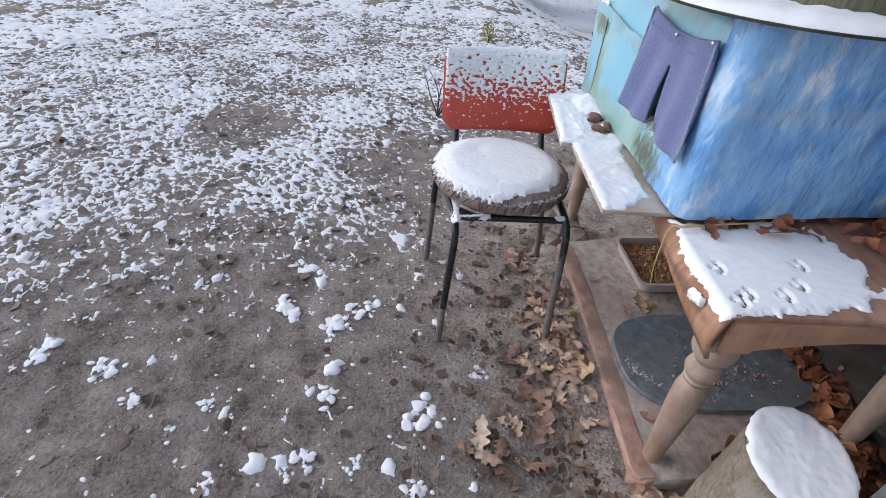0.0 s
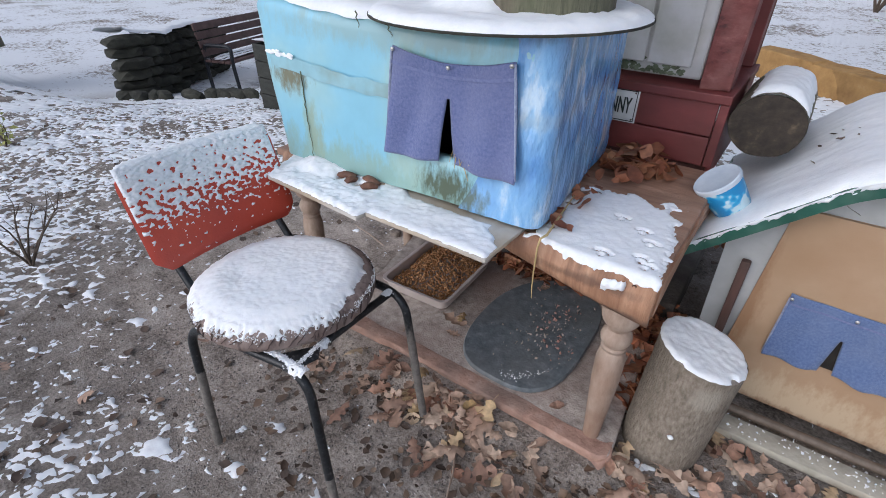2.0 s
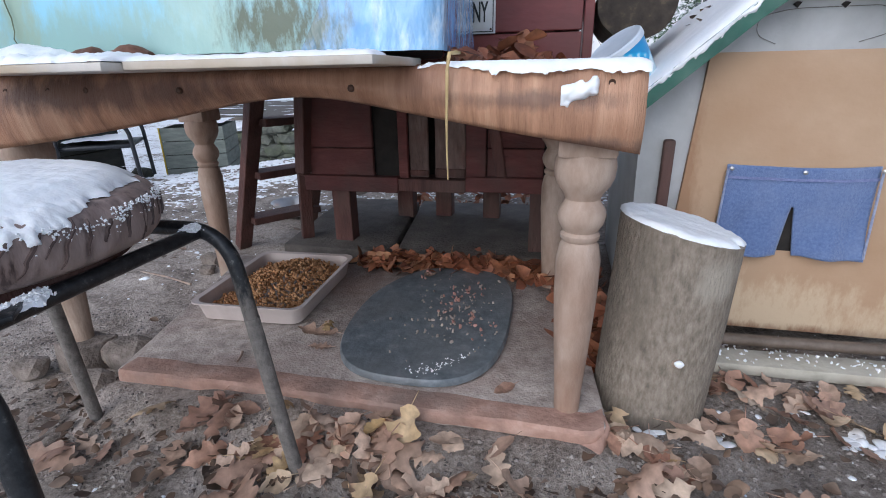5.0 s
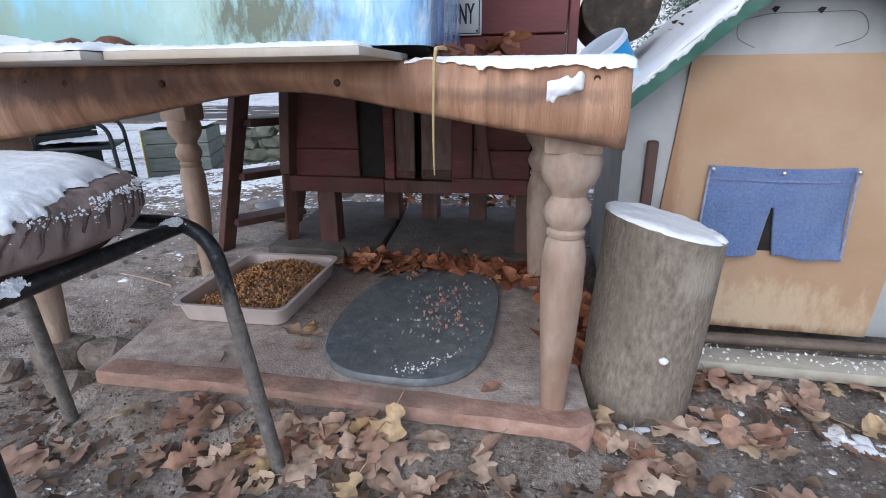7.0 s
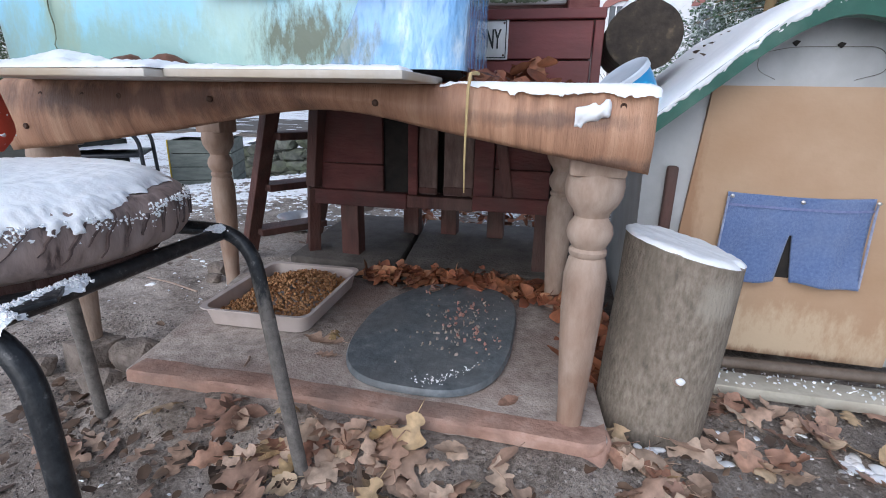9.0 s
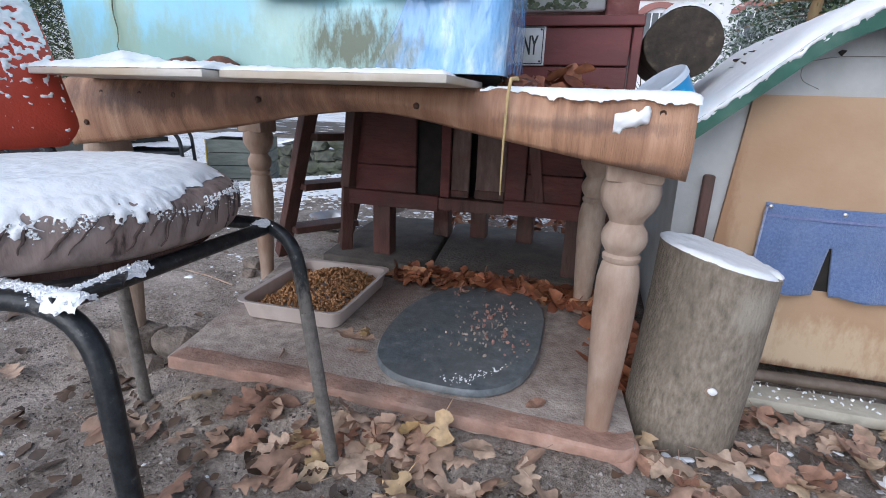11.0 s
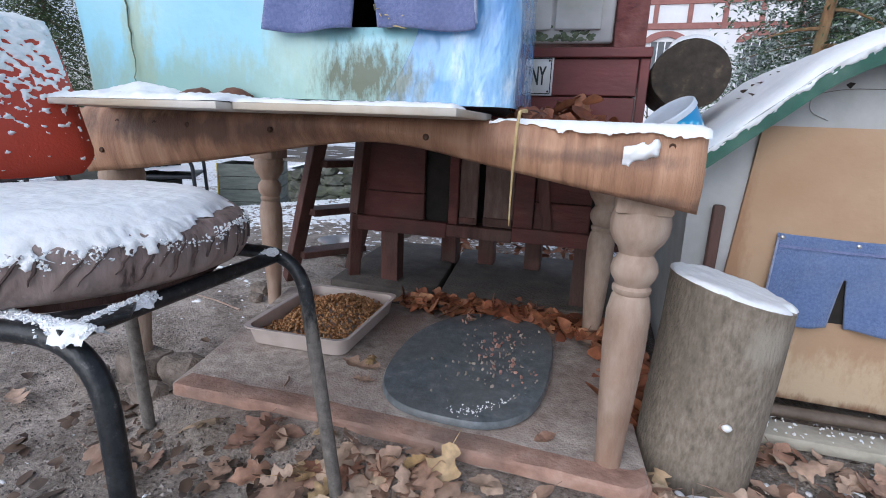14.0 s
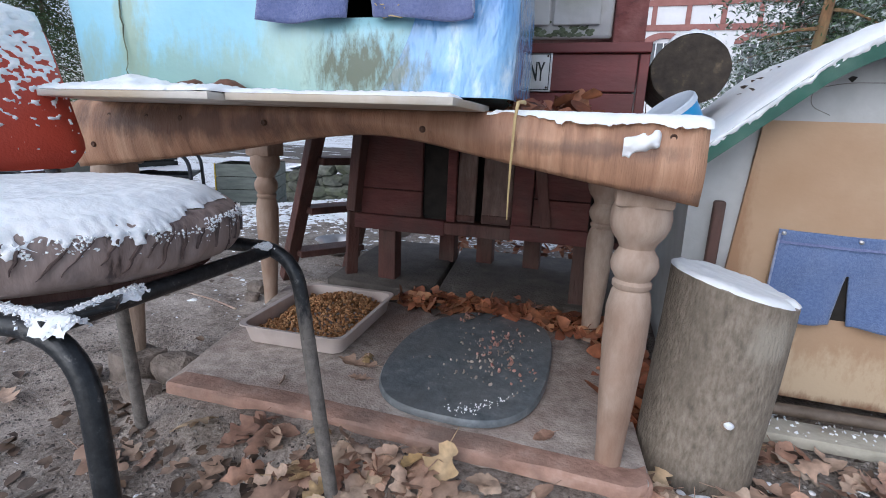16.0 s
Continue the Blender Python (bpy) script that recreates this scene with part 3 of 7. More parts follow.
def snow_sheet(name, u0, u1, v0, v1, step, field, place, thick, label, parent=None, soft=0.03, bump=0.25, kind="stuff", category="snow"):
    """Snow that lies where field(u, v) is above 0 and thickens inwards. place(u, v, h) gives the spot at height h over the support."""
    nu, nv = max(2, int((u1 - u0) / step)), max(2, int((v1 - v0) / step))
    verts, keep, index, faces = [], {}, {}, []
    for i in range(nu + 1):
        for j in range(nv + 1):
            u, v = u0 + (u1 - u0) * i / nu, v0 + (v1 - v0) * j / nv
            keep[i, j] = (u, v, field(u, v))

    def vert(i, j):
        if (i, j) not in index:
            u, v, f = keep[i, j]
            k = max(0.0, min(1.0, f / soft)) ** 0.55
            h = thick * k * (1 + bump * noise.noise(Vector((u * 22, v * 22, 3.1))) + 0.6 * bump * noise.noise(Vector((u * 70, v * 70, 1.7))) + 0.5 * bump * noise.noise(Vector((u * 160, v * 160, 4.4))))
            if f <= 0:
                # draw the rim in to where the snow ends
                best = max((keep[p] for p in ((i + a, j + b) for a in (-1, 0, 1) for b in (-1, 0, 1)) if p in keep), key=lambda q: q[2])
                if best[2] > 0:
                    w = best[2] / (best[2] - f)
                    u, v = best[0] + (u - best[0]) * w, best[1] + (v - best[1]) * w
            index[i, j] = len(verts)
            verts.append(place(u, v, h if f > 0 else -0.001))
        return index[i, j]

    for i in range(nu):
        for j in range(nv):
            q = [(i, j), (i + 1, j), (i + 1, j + 1), (i, j + 1)]
            if max(keep[c][2] for c in q) > 0:
                faces.append([vert(*c) for c in q])
    me = bpy.data.meshes.new(name)
    me.from_pydata([tuple(v) for v in verts], [], faces)
    me.polygons.foreach_set("use_smooth", [True] * len(me.polygons))
    me.materials.append(SNOW)
    ob = new(name, me)
    if parent:
        ob.parent = parent
        ob["label"] = label
        return ob
    return tagged(ob, label, category, kind=kind)


def rock(name, at, size, material, parent, seed, square=0.55):
    bm = bmesh.new()
    bmesh.ops.create_icosphere(bm, subdivisions=2, radius=1)
    for v in bm.verts:
        c = v.co.copy()
        m = max(abs(c.x), abs(c.y), abs(c.z))
        c = c.lerp(c / m, square)
        c *= 1 + 0.28 * noise.noise(v.co * 1.3 + Vector((seed, seed * 0.7, 0)))
        v.co = Vector((c.x * size[0] / 2, c.y * size[1] / 2, c.z * size[2] / 2)) + Vector(at)
    return part(name, bm, material, parent, smooth=False)


def pellets(name, spots, material, label, category, fine=1, rough=0.0):
    """Many small rounded lumps in one mesh; each spot is a matrix for a unit lump, with its size for the roughness."""
    bm = bmesh.new()
    bmesh.ops.create_icosphere(bm, subdivisions=fine, radius=1)
    bm.verts.index_update()
    unit, tris = [v.co.copy() for v in bm.verts], [[v.index for v in f.verts] for f in bm.faces]
    bm.free()
    verts, faces = [], []
    for m, size in spots:
        b = len(verts)
        for c in unit:
            p = m @ c
            verts.append(p + noise.noise_vector(p * 45) * size * rough if rough else p)
        faces += [[b + i for i in f] for f in tris]
    me = bpy.data.meshes.new(name)
    me.from_pydata(verts, [], faces)
    me.polygons.foreach_set("use_smooth", [True] * len(me.polygons))
    me.materials.append(material)
    return tagged(new(name, me), label, category, kind="stuff")


def interval(a, b, x):
    t = max(0.0, min(1.0, (x - a) / (b - a)))
    return t * t * (3 - 2 * t)


# ---- ground ----
def ground_z(x, y):
    d = max(0.0, math.hypot(x + 0.4, y + 0.1) - 2.5)
    z = 0.012 * fbm(x * 2.2, y * 2.2, 0.3) + 0.006 * fbm(x * 11, y * 11, 2.0) - 0.006 + 0.0035 * noise.noise(Vector((x * 27, y * 27, 5)))
    fall = min(0.6, 0.187 * max(0.0, -0.75 * x + 0.6 * y - 3.4)) * interval(0.0, 1.6, y) * interval(-1.2, -3.2, x)
    bank = (0.036 + 0.02 * noise.noise(Vector((x * 9, y * 9, 3)))) * interval(-0.17, -0.03, y) * interval(-1.15, -0.9, x) * interval(0.12, -0.06, x) * interval(0.1, 0.0, y)
    return z * (1 + min(2.0, d * 0.2)) - fall + bank


def coords(lo, hi, step, reach):
    out = [lo + (hi - lo) * i / int((hi - lo) / step) for i in range(int((hi - lo) / step) + 1)]
    s, a, b = step, lo, hi
    while b < reach:
        s *= 1.18
        a, b = a - s, b + s
        out.insert(0, a)
        out.append(b)
    return out


gx, gy = coords(-3.2, 1.3, 0.022, 400), coords(-2.6, 1.5, 0.022, 400)
gv = [(x, y, ground_z(x, y)) for x in gx for y in gy]
gf = [(i * len(gy) + j, (i + 1) * len(gy) + j, (i + 1) * len(gy) + j + 1, i * len(gy) + j + 1) for i in range(len(gx) - 1) for j in range(len(gy) - 1)]
gme = bpy.data.meshes.new("ground")
gme.from_pydata(gv, [], gf)
gme.polygons.foreach_set("use_smooth", [True] * len(gme.polygons))
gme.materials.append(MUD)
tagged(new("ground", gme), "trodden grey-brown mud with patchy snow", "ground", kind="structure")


def seg_dist(x, y, a, b):
    ax, ay, bx, by = *a, *b
    t = max(0, min(1, ((x - ax) * (bx - ax) + (y - ay) * (by - ay)) / ((bx - ax) ** 2 + (by - ay) ** 2)))
    return math.hypot(x - ax - t * (bx - ax), y - ay - t * (by - ay))


def fleck(x, y, cell, cover):
    """Separate flecks of uneven size, about a cell apart; cover runs from 0 (few specks) to 1 (nearly closed)."""
    d, pts = noise.voronoi(Vector((x * cell + 0.35 * noise.noise(Vector((x * 30, y * 30, 2))), y * cell * 1.25, 0.4)))
    size = 0.5 + 0.5 * noise.noise(pts[0] * 5.3)
    return (min(0.40 + 0.3 * interval(0.5, 1.0, cover), 0.08 + 0.50 * cover * (0.35 + 1.1 * size) + 0.10 * size) - d[0]) / cell


def ground_snow(x, y):
    """Thin flecks that thicken away from the trodden strip in front of the shelter."""
    d = min(seg_dist(x, y, (-1.35, 0.15), (0.9, -0.25)), seg_dist(x, y, (-0.5, -0.6), (0.4, -2.6)) + 0.25, seg_dist(x, y, (-1.3, 1.1), (0.3, 1.0)) + 0.05)
    r = math.hypot(x + 1.6, y + 0.4)
    if d < 0.22 or r > 3.7:
        return -1
    big = noise.noise(Vector((x * 1.3, y * 1.3, 7)))
    cover = interval(0.15, 1.75, d + 0.45 * big) * (0.85 + 0.5 * noise.noise(Vector((x * 3.1, y * 3.1, 4.2))))
    cover *= 1 - 0.6 * interval(0.34, 0.16, math.hypot((x + 2.12) * 0.75, (y + 1.68) * 0.95))
    near, pts = noise.voronoi(Vector((x * 13 + 0.3 * noise.noise(Vector((x * 34, y * 34, 6))), y * 15, 3.3)))
    clod = (0.85 * max(0.0, noise.noise(pts[0] * 4.7) - 0.12) - near[0]) / 14
    return min(max(fleck(x, y, 33, cover), clod) + 0.007 * noise.noise(Vector((x * 60, y * 60, 1.5))), 3.62 - r)


snow_sheet("ground_snow", -5.3, 2.1, -4.1, 3.3, 0.0115, ground_snow, lambda u, v, h: (u, v, ground_z(u, v) + h), 0.008,
           "thin broken flecks of snow on mud", soft=0.012, bump=0.35)


def outer_snow(x, y):
    r = math.hypot(x + 1.6, y + 0.4)
    if r < 3.5 or r > 7.0:
        return -1
    cover = 0.86 + 0.55 * noise.noise(Vector((x * 1.1, y * 1.1, 4.2))) + 0.3 * noise.noise(Vector((x * 3.1, y * 3.1, 4.2)))
    return min(fleck(x, y, 23, cover) + 0.008 * noise.noise(Vector((x * 40, y * 40, 1.5))), r - 3.55) - 0.05 * interval(6.2, 7.0, r)


snow_sheet("ground_snow", -8.5, 5.2, -6.5, 6.5, 0.025, outer_snow, lambda u, v, h: (u, v, ground_z(u, v) + h), 0.012, "broken snow over the garden", soft=0.016, bump=0.4)


# ---- slabs ----
slab = prism([(-1.01, -0.01), (-0.6, 0.0), (-0.03, -0.005), (0.0, 0.02), (-0.06, 0.66), (-1.17, 0.68)], -0.05, 0.052, axis="z", bevel=0.006)
bmesh.ops.subdivide_edges(slab, edges=slab.edges[:], cuts=3, use_grid_fill=True)
for v in slab.verts:
    v.co += noise.noise_vector(v.co * 14) * 0.004
slab_ob = tagged(part("concrete_slab", slab, CONCRETE), "dusty pinkish concrete slab with worn edges, set in mud", "slab")
bm = bmesh.new()
rows = []
for i in range(60):
    x = -1.0 + 0.992 * i / 59
    y = -0.014 + 0.012 * interval(-1.0, -0.6, x) - 0.005 * interval(-0.6, -0.03, x) + 0.022 * interval(-0.035, 0.0, x)
    rows.append([bm.verts.new((x, y + dy + 0.002 * noise.noise(Vector((x * 20, dz * 50, 0))), dz + 0.002 * noise.noise(Vector((x * 14, dz * 30, 4))))) for dy, dz in ((0.004, 0.024), (-0.004, 0.030), (-0.0045, 0.049), (0.001, 0.0545), (0.03, 0.0552), (0.052 + 0.012 * noise.noise(Vector((x * 9, 1, 0))), 0.0535))])
for a, b in zip(rows, rows[1:]):
    for k in range(5):
        bm.faces.new((a[k], b[k], b[k + 1], a[k + 1]))
part("front_edge", bm, EDGE, slab_ob, "chipped pinkish painted front edge")
chip = prism([(-0.052, -0.016), (-0.012, -0.026), (0.004, 0.022), (-0.004, 0.05), (-0.04, 0.045)], -0.03, 0.053, axis="z", bevel=0.006)
for v in chip.verts:
    if v.co.z > 0.03:
        v.co.z -= 0.03 * interval(0.03, -0.03, v.co.y)
    v.co += noise.noise_vector(v.co * 30) * 0.003
part("broken_corner", chip, EDGE, slab_ob, "pinkish corner broken off and sunk")
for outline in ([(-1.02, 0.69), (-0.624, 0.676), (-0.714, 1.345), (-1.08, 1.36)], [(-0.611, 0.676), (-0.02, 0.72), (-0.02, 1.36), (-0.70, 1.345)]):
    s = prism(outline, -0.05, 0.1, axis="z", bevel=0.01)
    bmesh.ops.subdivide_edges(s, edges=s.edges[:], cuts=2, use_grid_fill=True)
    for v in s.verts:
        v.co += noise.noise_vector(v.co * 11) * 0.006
    tagged(part("paving_slab", s, OLDCONC), "dark concrete paving slab under the red hutch", "slab", "paving slabs")


# ---- table ----
def build_table():
    t = thing("table", (-0.6, 0.33, 0.0), "old wooden table with turned legs and warped plywood apron", "table")
    inv = Matrix.Translation((0.6, -0.33, 0))
    top = block(-1.235, -0.008, 0.008, 0.665, 0.622, 0.645, 0.006, 2, 4, 0.002)
    top.transform(inv)
    part("tabletop", top, TABLEWOOD, t)
    # front apron: rolls over the edge and hangs with a curved lower lip
    low = [(-1.18, 0.513), (-1.0, 0.535), (-0.8, 0.565), (-0.65, 0.592), (-0.54, 0.604), (-0.45, 0.60), (-0.32, 0.578), (-0.19, 0.556), (-0.005, 0.527)]
    bm, rows = bmesh.new(), []
    for i in range(61):
        x = -1.18 + 1.175 * i / 60
        lip, row = curve_at(low, x), []
        sag = 0.5 + 0.5 * math.cos(min(1, abs(x + 0.62) / 0.5) * math.pi)
        for j in range(15):
            s = j / 14
            if s < 0.3:
                a = s / 0.3 * math.pi / 2
                y, z = 0.012 - 0.022 * math.sin(a), 0.632 + 0.018 * math.cos(a)
            else:
                k = (s - 0.3) / 0.7
                z = 0.632 + (lip - 0.632) * k
                y = -0.010 - 0.012 * math.sin(k * math.pi) * (1 - sag) + 0.030 * sag * k * k
            y += 0.003 * noise.noise(Vector((x * 6, s * 3, 0)))
            row.append(bm.verts.new((x + 0.6, y - 0.33, z)))
        rows.append(row)
    for a, b in zip(rows, rows[1:]):
        for j in range(14):
            bm.faces.new((a[j], a[j + 1], b[j + 1], b[j]))
    ap = part("front_apron", bm, PLY, t, "warped brown plywood strip with visible grain")
    so = ap.modifiers.new("thickness", "SOLIDIFY")
    so.thickness, so.offset = 0.009, -1
    for x, dz in ((-1.12, -0.07), (-1.08, -0.012), (-0.985, -0.012), (-0.905, -0.012), (-0.72, -0.014), (-0.42, -0.014), (-0.2, -0.012), (-0.05, -0.012)):
        s = lathe([(-0.002, 0.0055), (0.0015, 0.0055), (0.003, 0.004), (0.0018, 0.0015)], 12)
        s.transform(Matrix.Translation((x + 0.6, -0.338 - (0.0135 if dz < -0.05 else 0.0035), 0.632 + dz)) @ Matrix.Rotation(radians(90), 4, "X"))
        part("screw", s, SCREW, ap)
    # side apron on the right end
    arc = [(0.0, 0.63)] + [(0.0 + 0.6 * k / 12, 0.545 + 0.045 * math.sin(math.pi * k / 12)) for k in range(13)] + [(0.6, 0.63)]
    bm = prism([(y, z) for y, z in arc], -0.008, 0.004)
    bm.transform(Matrix.Translation((0.59, -0.32, 0)) @ Matrix.Rotation(radians(90), 4, "Z"))
    part("side_apron", bm, PLY, t)
    prof = [(0.05, 0.0225), (0.09, 0.024), (0.18, 0.030), (0.28, 0.0355), (0.345, 0.036), (0.372, 0.031), (0.378, 0.027), (0.382, 0.031), (0.389, 0.0315), (0.394, 0.027), (0.399, 0.03),
            (0.408, 0.0355), (0.42, 0.038), (0.432, 0.0355), (0.442, 0.029), (0.447, 0.027), (0.456, 0.031), (0.468, 0.040), (0.482, 0.046), (0.498, 0.0475), (0.512, 0.0455), (0.522, 0.041)]
    for lx, ly in ((-0.072, 0.058), (-1.19, 0.075), (-0.118, 0.61), (-1.177, 0.59)):
        zb = (0.06 if ly < 0.3 else 0.0) if lx < -1 else 0.05
        pr = [(zb, prof[0][1])] + [(z, r) for z, r in prof if z > zb + 0.002]
        leg = lathe(pr, 24, None, lx + 0.6, ly - 0.33)
        block(lx + 0.6 - 0.043, lx + 0.6 + 0.043, ly - 0.33 - 0.043, ly - 0.33 + 0.043, 0.515, 0.62, 0.006, 2, bm=leg)
        part("leg", leg, LEGWOOD, t, "turned wooden leg, pale and scuffed")
    return t


build_table()

# snow and paw prints on the bare end of the table
PRINTS = [(-0.157, 0.203), (-0.094, 0.164), (-0.063, 0.118), (-0.139, 0.02), (-0.045, 0.022), (-0.062, 0.045)]


def table_snow(u, v):
    e = min(u + 0.315 + 0.1 * max(0, v - 0.1), -0.006 - 0.09 * v - u, v + 0.014, 0.36 - v + 0.05 * noise.noise(Vector((u * 14, v * 9, 2))))
    e -= 0.045 * interval(0.16, 0.36, v) * max(0, 0.5 + noise.noise(Vector((u * 24, v * 24, 5))) + 0.5 * noise.noise(Vector((u * 70, v * 70, 8))))
    e -= 0.07 * interval(0.10, 0.0, u + 0.3) * max(0, noise.noise(Vector((u * 40, v * 40, 9))) + 0.3)
    e += 0.008 * noise.noise(Vector((u * 28, v * 28, 1))) + 0.008 * noise.noise(Vector((u * 75, v * 75, 6))) + 0.007 * noise.noise(Vector((u * 150, v * 150, 2)))
    for px, py in PRINTS:
        r = math.hypot((u - px), (v - py) * 1.25)
        if r < 0.026:
            toes = min(math.hypot(u - px - dx, v - py - dy) for dx, dy in ((0, -0.004), (-0.013, 0.011), (-0.004, 0.017), (0.008, 0.016), (0.015, 0.008)))
            if toes < 0.0065:
                e = -0.004
    return e


snow_sheet("table_snow", -0.33, 0.0, -0.02, 0.42, 0.0042, table_snow, lambda u, v, h: (u, v - (0.004 if v < 0 else 0), 0.647 + h - (max(0.0, -v) * 0.7)), 0.0055,
           "thin trodden snow with paw prints on the table end", soft=0.014, bump=0.22)
snow_sheet("apron_snow", -0.115, -0.06, 0.59, 0.63, 0.0025, lambda u, v: 0.012 - abs(v - 0.611 - 0.006 * math.sin(u * 70)) - 0.01 * interval(-0.075, -0.06, u) + 0.010 * noise.noise(Vector((u * 90, v * 90, 1))),
           lambda u, v, h: (u, -0.019 - h, v), 0.009, "small clump of snow stuck to the apron", soft=0.008, bump=0.7)


# ---- white boards under the box ----
def board(name, outline, z, label):
    bm = prism(outline, z, z + 0.011, axis="z", bevel=0.002)
    return tagged(part(name, bm, BOARD), label, "board", "white boards")


board("white_board", [(-1.05, -0.163), (-0.676, -0.190), (-0.664, 0.10), (-1.15, 0.10)], 0.6465, "snow-covered white laminate board lying on the table")
board("white_board", [(-0.6735, -0.160), (-0.326, -0.162), (-0.322, 0.03), (-0.662, 0.09)], 0.6475, "stained white laminate board sticking out over the table")


def board_snow(u, v):
    f0 = -0.163 - (u + 1.05) / 0.374 * 0.027 if u < -0.674 else -0.161
    e = min(u + 1.05 + 0.38 * (v + 0.163), -0.33 - u, v - f0 - 0.002, 0.03 - v)
    bare = interval(-0.72, -0.62, u) * interval(-0.115, -0.06, v + 0.05 * noise.noise(Vector((u * 12, v * 12, 3))))
    e -= 0.06 * bare
    for px, py in ((-0.83, -0.045), (-0.79, -0.06), (-0.86, -0.06)):
        if math.hypot(u - px, v - py) < 0.016 + 0.008 * noise.noise(Vector((u * 60, v * 60, 1))):
            e = -0.01
    return e + 0.005 * noise.noise(Vector((u * 50, v * 50, 0))) + 0.004 * noise.noise(Vector((u * 130, v * 130, 3)))


def board_place(u, v, h):
    heap = 0.022 * max(0, 1 - ((u + 0.96) / 0.085) ** 2) * max(0, 1 - ((v + 0.045) / 0.05) ** 2)
    return (u, v, 0.659 + h * (1 if u < -0.7 else 0.55) + (heap if h > 0 else 0))


snow_sheet("board_snow", -1.16, -0.32, -0.2, 0.035, 0.005, board_snow, board_place, 0.010, "ragged layer of snow on the white boards", soft=0.014, bump=0.6)


# ---- blue box ----
def box_outline(z):
    """The box's plan at height z, as a rounded rectangle that widens upwards."""
    k = (z - 0.672) / 0.42
    x0, x1, y0, y1 = -1.125 - 0.057 * k, -0.288 - 0.005 * k, -0.004 + 0.014 * k, 0.60
    r, out = 0.035, []
    for cx, cy, a0 in ((x1 - r, y0 + r, -90), (x1 - r - 0.055, y1 - r, 0), (x0 + r, y1 - r, 90), (x0 + r, y0 + r, 180)):
        for i in range(6):
            a = radians(a0 + 18 * i)
            out.append((cx + r * math.cos(a), cy + r * math.sin(a)))
    return out


SKEW = 0.045


def build_box():
    t = thing("insulated_box", (-0.71, 0.3, 0.672), "pale blue foam cat shelter wrapped in plastic film, mouldy base", "shelter box")
    off = Vector((0.71, -0.3, -0.672))
    bm, rings = bmesh.new(), []
    levels = [0.672 + 0.37 * i / 13 for i in range(14)] + [1.052, 1.061, 1.068, 1.073, 1.076]
    for z in levels:
        o = box_outline(z)
        dense = []
        for (ax, ay), (bx, by) in zip(o, o[1:] + o[:1]):
            n = max(1, int(math.hypot(bx - ax, by - ay) / 0.03))
            dense += [(ax + (bx - ax) * k / n, ay + (by - ay) * k / n) for k in range(n)]
        rings.append(dense)
    n = min(len(r) for r in rings)
    vr = []
    for z, ring in zip(levels, rings):
        row = []
        for k in range(n):
            x, y = ring[int(k * len(ring) / n)]
            inset = 0.035 * (1 - math.sqrt(max(0.0, 1 - (max(0.0, z - 1.042) / 0.0345) ** 2)))
            x, y = x + math.copysign(inset, -0.72 - x), y + math.copysign(inset, 0.3 - y)
            co = Vector((x, y, z)) + off
            b = noise.noise_vector(Vector((x * 5, y * 5, z * 5))) * 0.006
            row.append(bm.verts.new(co + Vector((b.x, b.y, 0))))
        vr.append(row)
    hole = []
    for a, b in zip(vr, vr[1:]):
        for k in range(n):
            f = bm.faces.new((a[k], a[(k + 1) % n], b[(k + 1) % n], b[k]))
            c = f.calc_center_median() - off
            if c.y < 0.03 and -0.585 < c.x < -0.46 and 0.79 < c.z < 0.92:
                hole.append(f)
    bm.faces.new(vr[0][::-1])
    bm.faces.new(vr[-1])
    bmesh.ops.delete(bm, geom=hole, context="FACES")
    bmesh.ops.recalc_face_normals(bm, faces=bm.faces[:])
    body = part("body", bm, AQUA, t)
    so = body.modifiers.new("wall", "SOLIDIFY")
    so.thickness, so.offset = 0.03, -1
    # nest inside: a shell coloured black as the shade of the hollow
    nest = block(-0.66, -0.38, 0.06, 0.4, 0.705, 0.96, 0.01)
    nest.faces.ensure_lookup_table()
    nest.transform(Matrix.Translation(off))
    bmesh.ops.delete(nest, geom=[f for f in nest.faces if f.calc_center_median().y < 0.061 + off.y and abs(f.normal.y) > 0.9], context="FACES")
    part("nest_lining", nest, BLACK, t, "black shell painting the shade inside the entrance")
    # clear film over the right-hand half, wrinkled
    bm, rows = bmesh.new(), []
    for i in range(41):
        z = 0.668 + 0.406 * i / 40
        o = box_outline(z)
        x1, y0 = o[5][0], o[0][1]
        edge = -0.5 + 0.07 * math.sin((z - 0.66) * 9) + 0.16 * interval(0.85, 1.08, z)
        path = [(edge + (x1 - 0.03 - edge) * k / 24, y0 - 0.004) for k in range(25)] + [(x1 - 0.03 + 0.034 * math.sin(radians(15 * k)), y0 + 0.03 - 0.034 * math.cos(radians(15 * k))) for k in range(1, 7)]
        path += [(x1 + 0.004 - 0.055 * k / 26, y0 + 0.03 + (0.55 * k / 26)) for k in range(1, 27)]
        row = []
        for k, (x, y) in enumerate(path):
            w = 0.0045 * noise.noise(Vector((x * 26 + z * 4, y * 10 - z * 10, z * 9))) + 0.002 * noise.noise(Vector((x * 70, y * 50, z * 24))) + 0.001
            w = max(w, -0.0015) if k else 0.001
            row.append(bm.verts.new(Vector((x + w * (1 if k > 28 else 0.2), y - w * (1 if k < 29 else 0.2), z)) + off))
        rows.append(row)
    for a, b in zip(rows, rows[1:]):
        for k in range(len(a) - 1):
            c = (a[k].co + b[k + 1].co) / 2 - off
            if c.y < 0.03 and -0.555 < c.x < -0.485 and 0.793 < c.z < 0.915:
                continue
            bm.faces.new((a[k], a[k + 1], b[k + 1], b[k]))
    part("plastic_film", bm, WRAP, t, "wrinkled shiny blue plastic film")
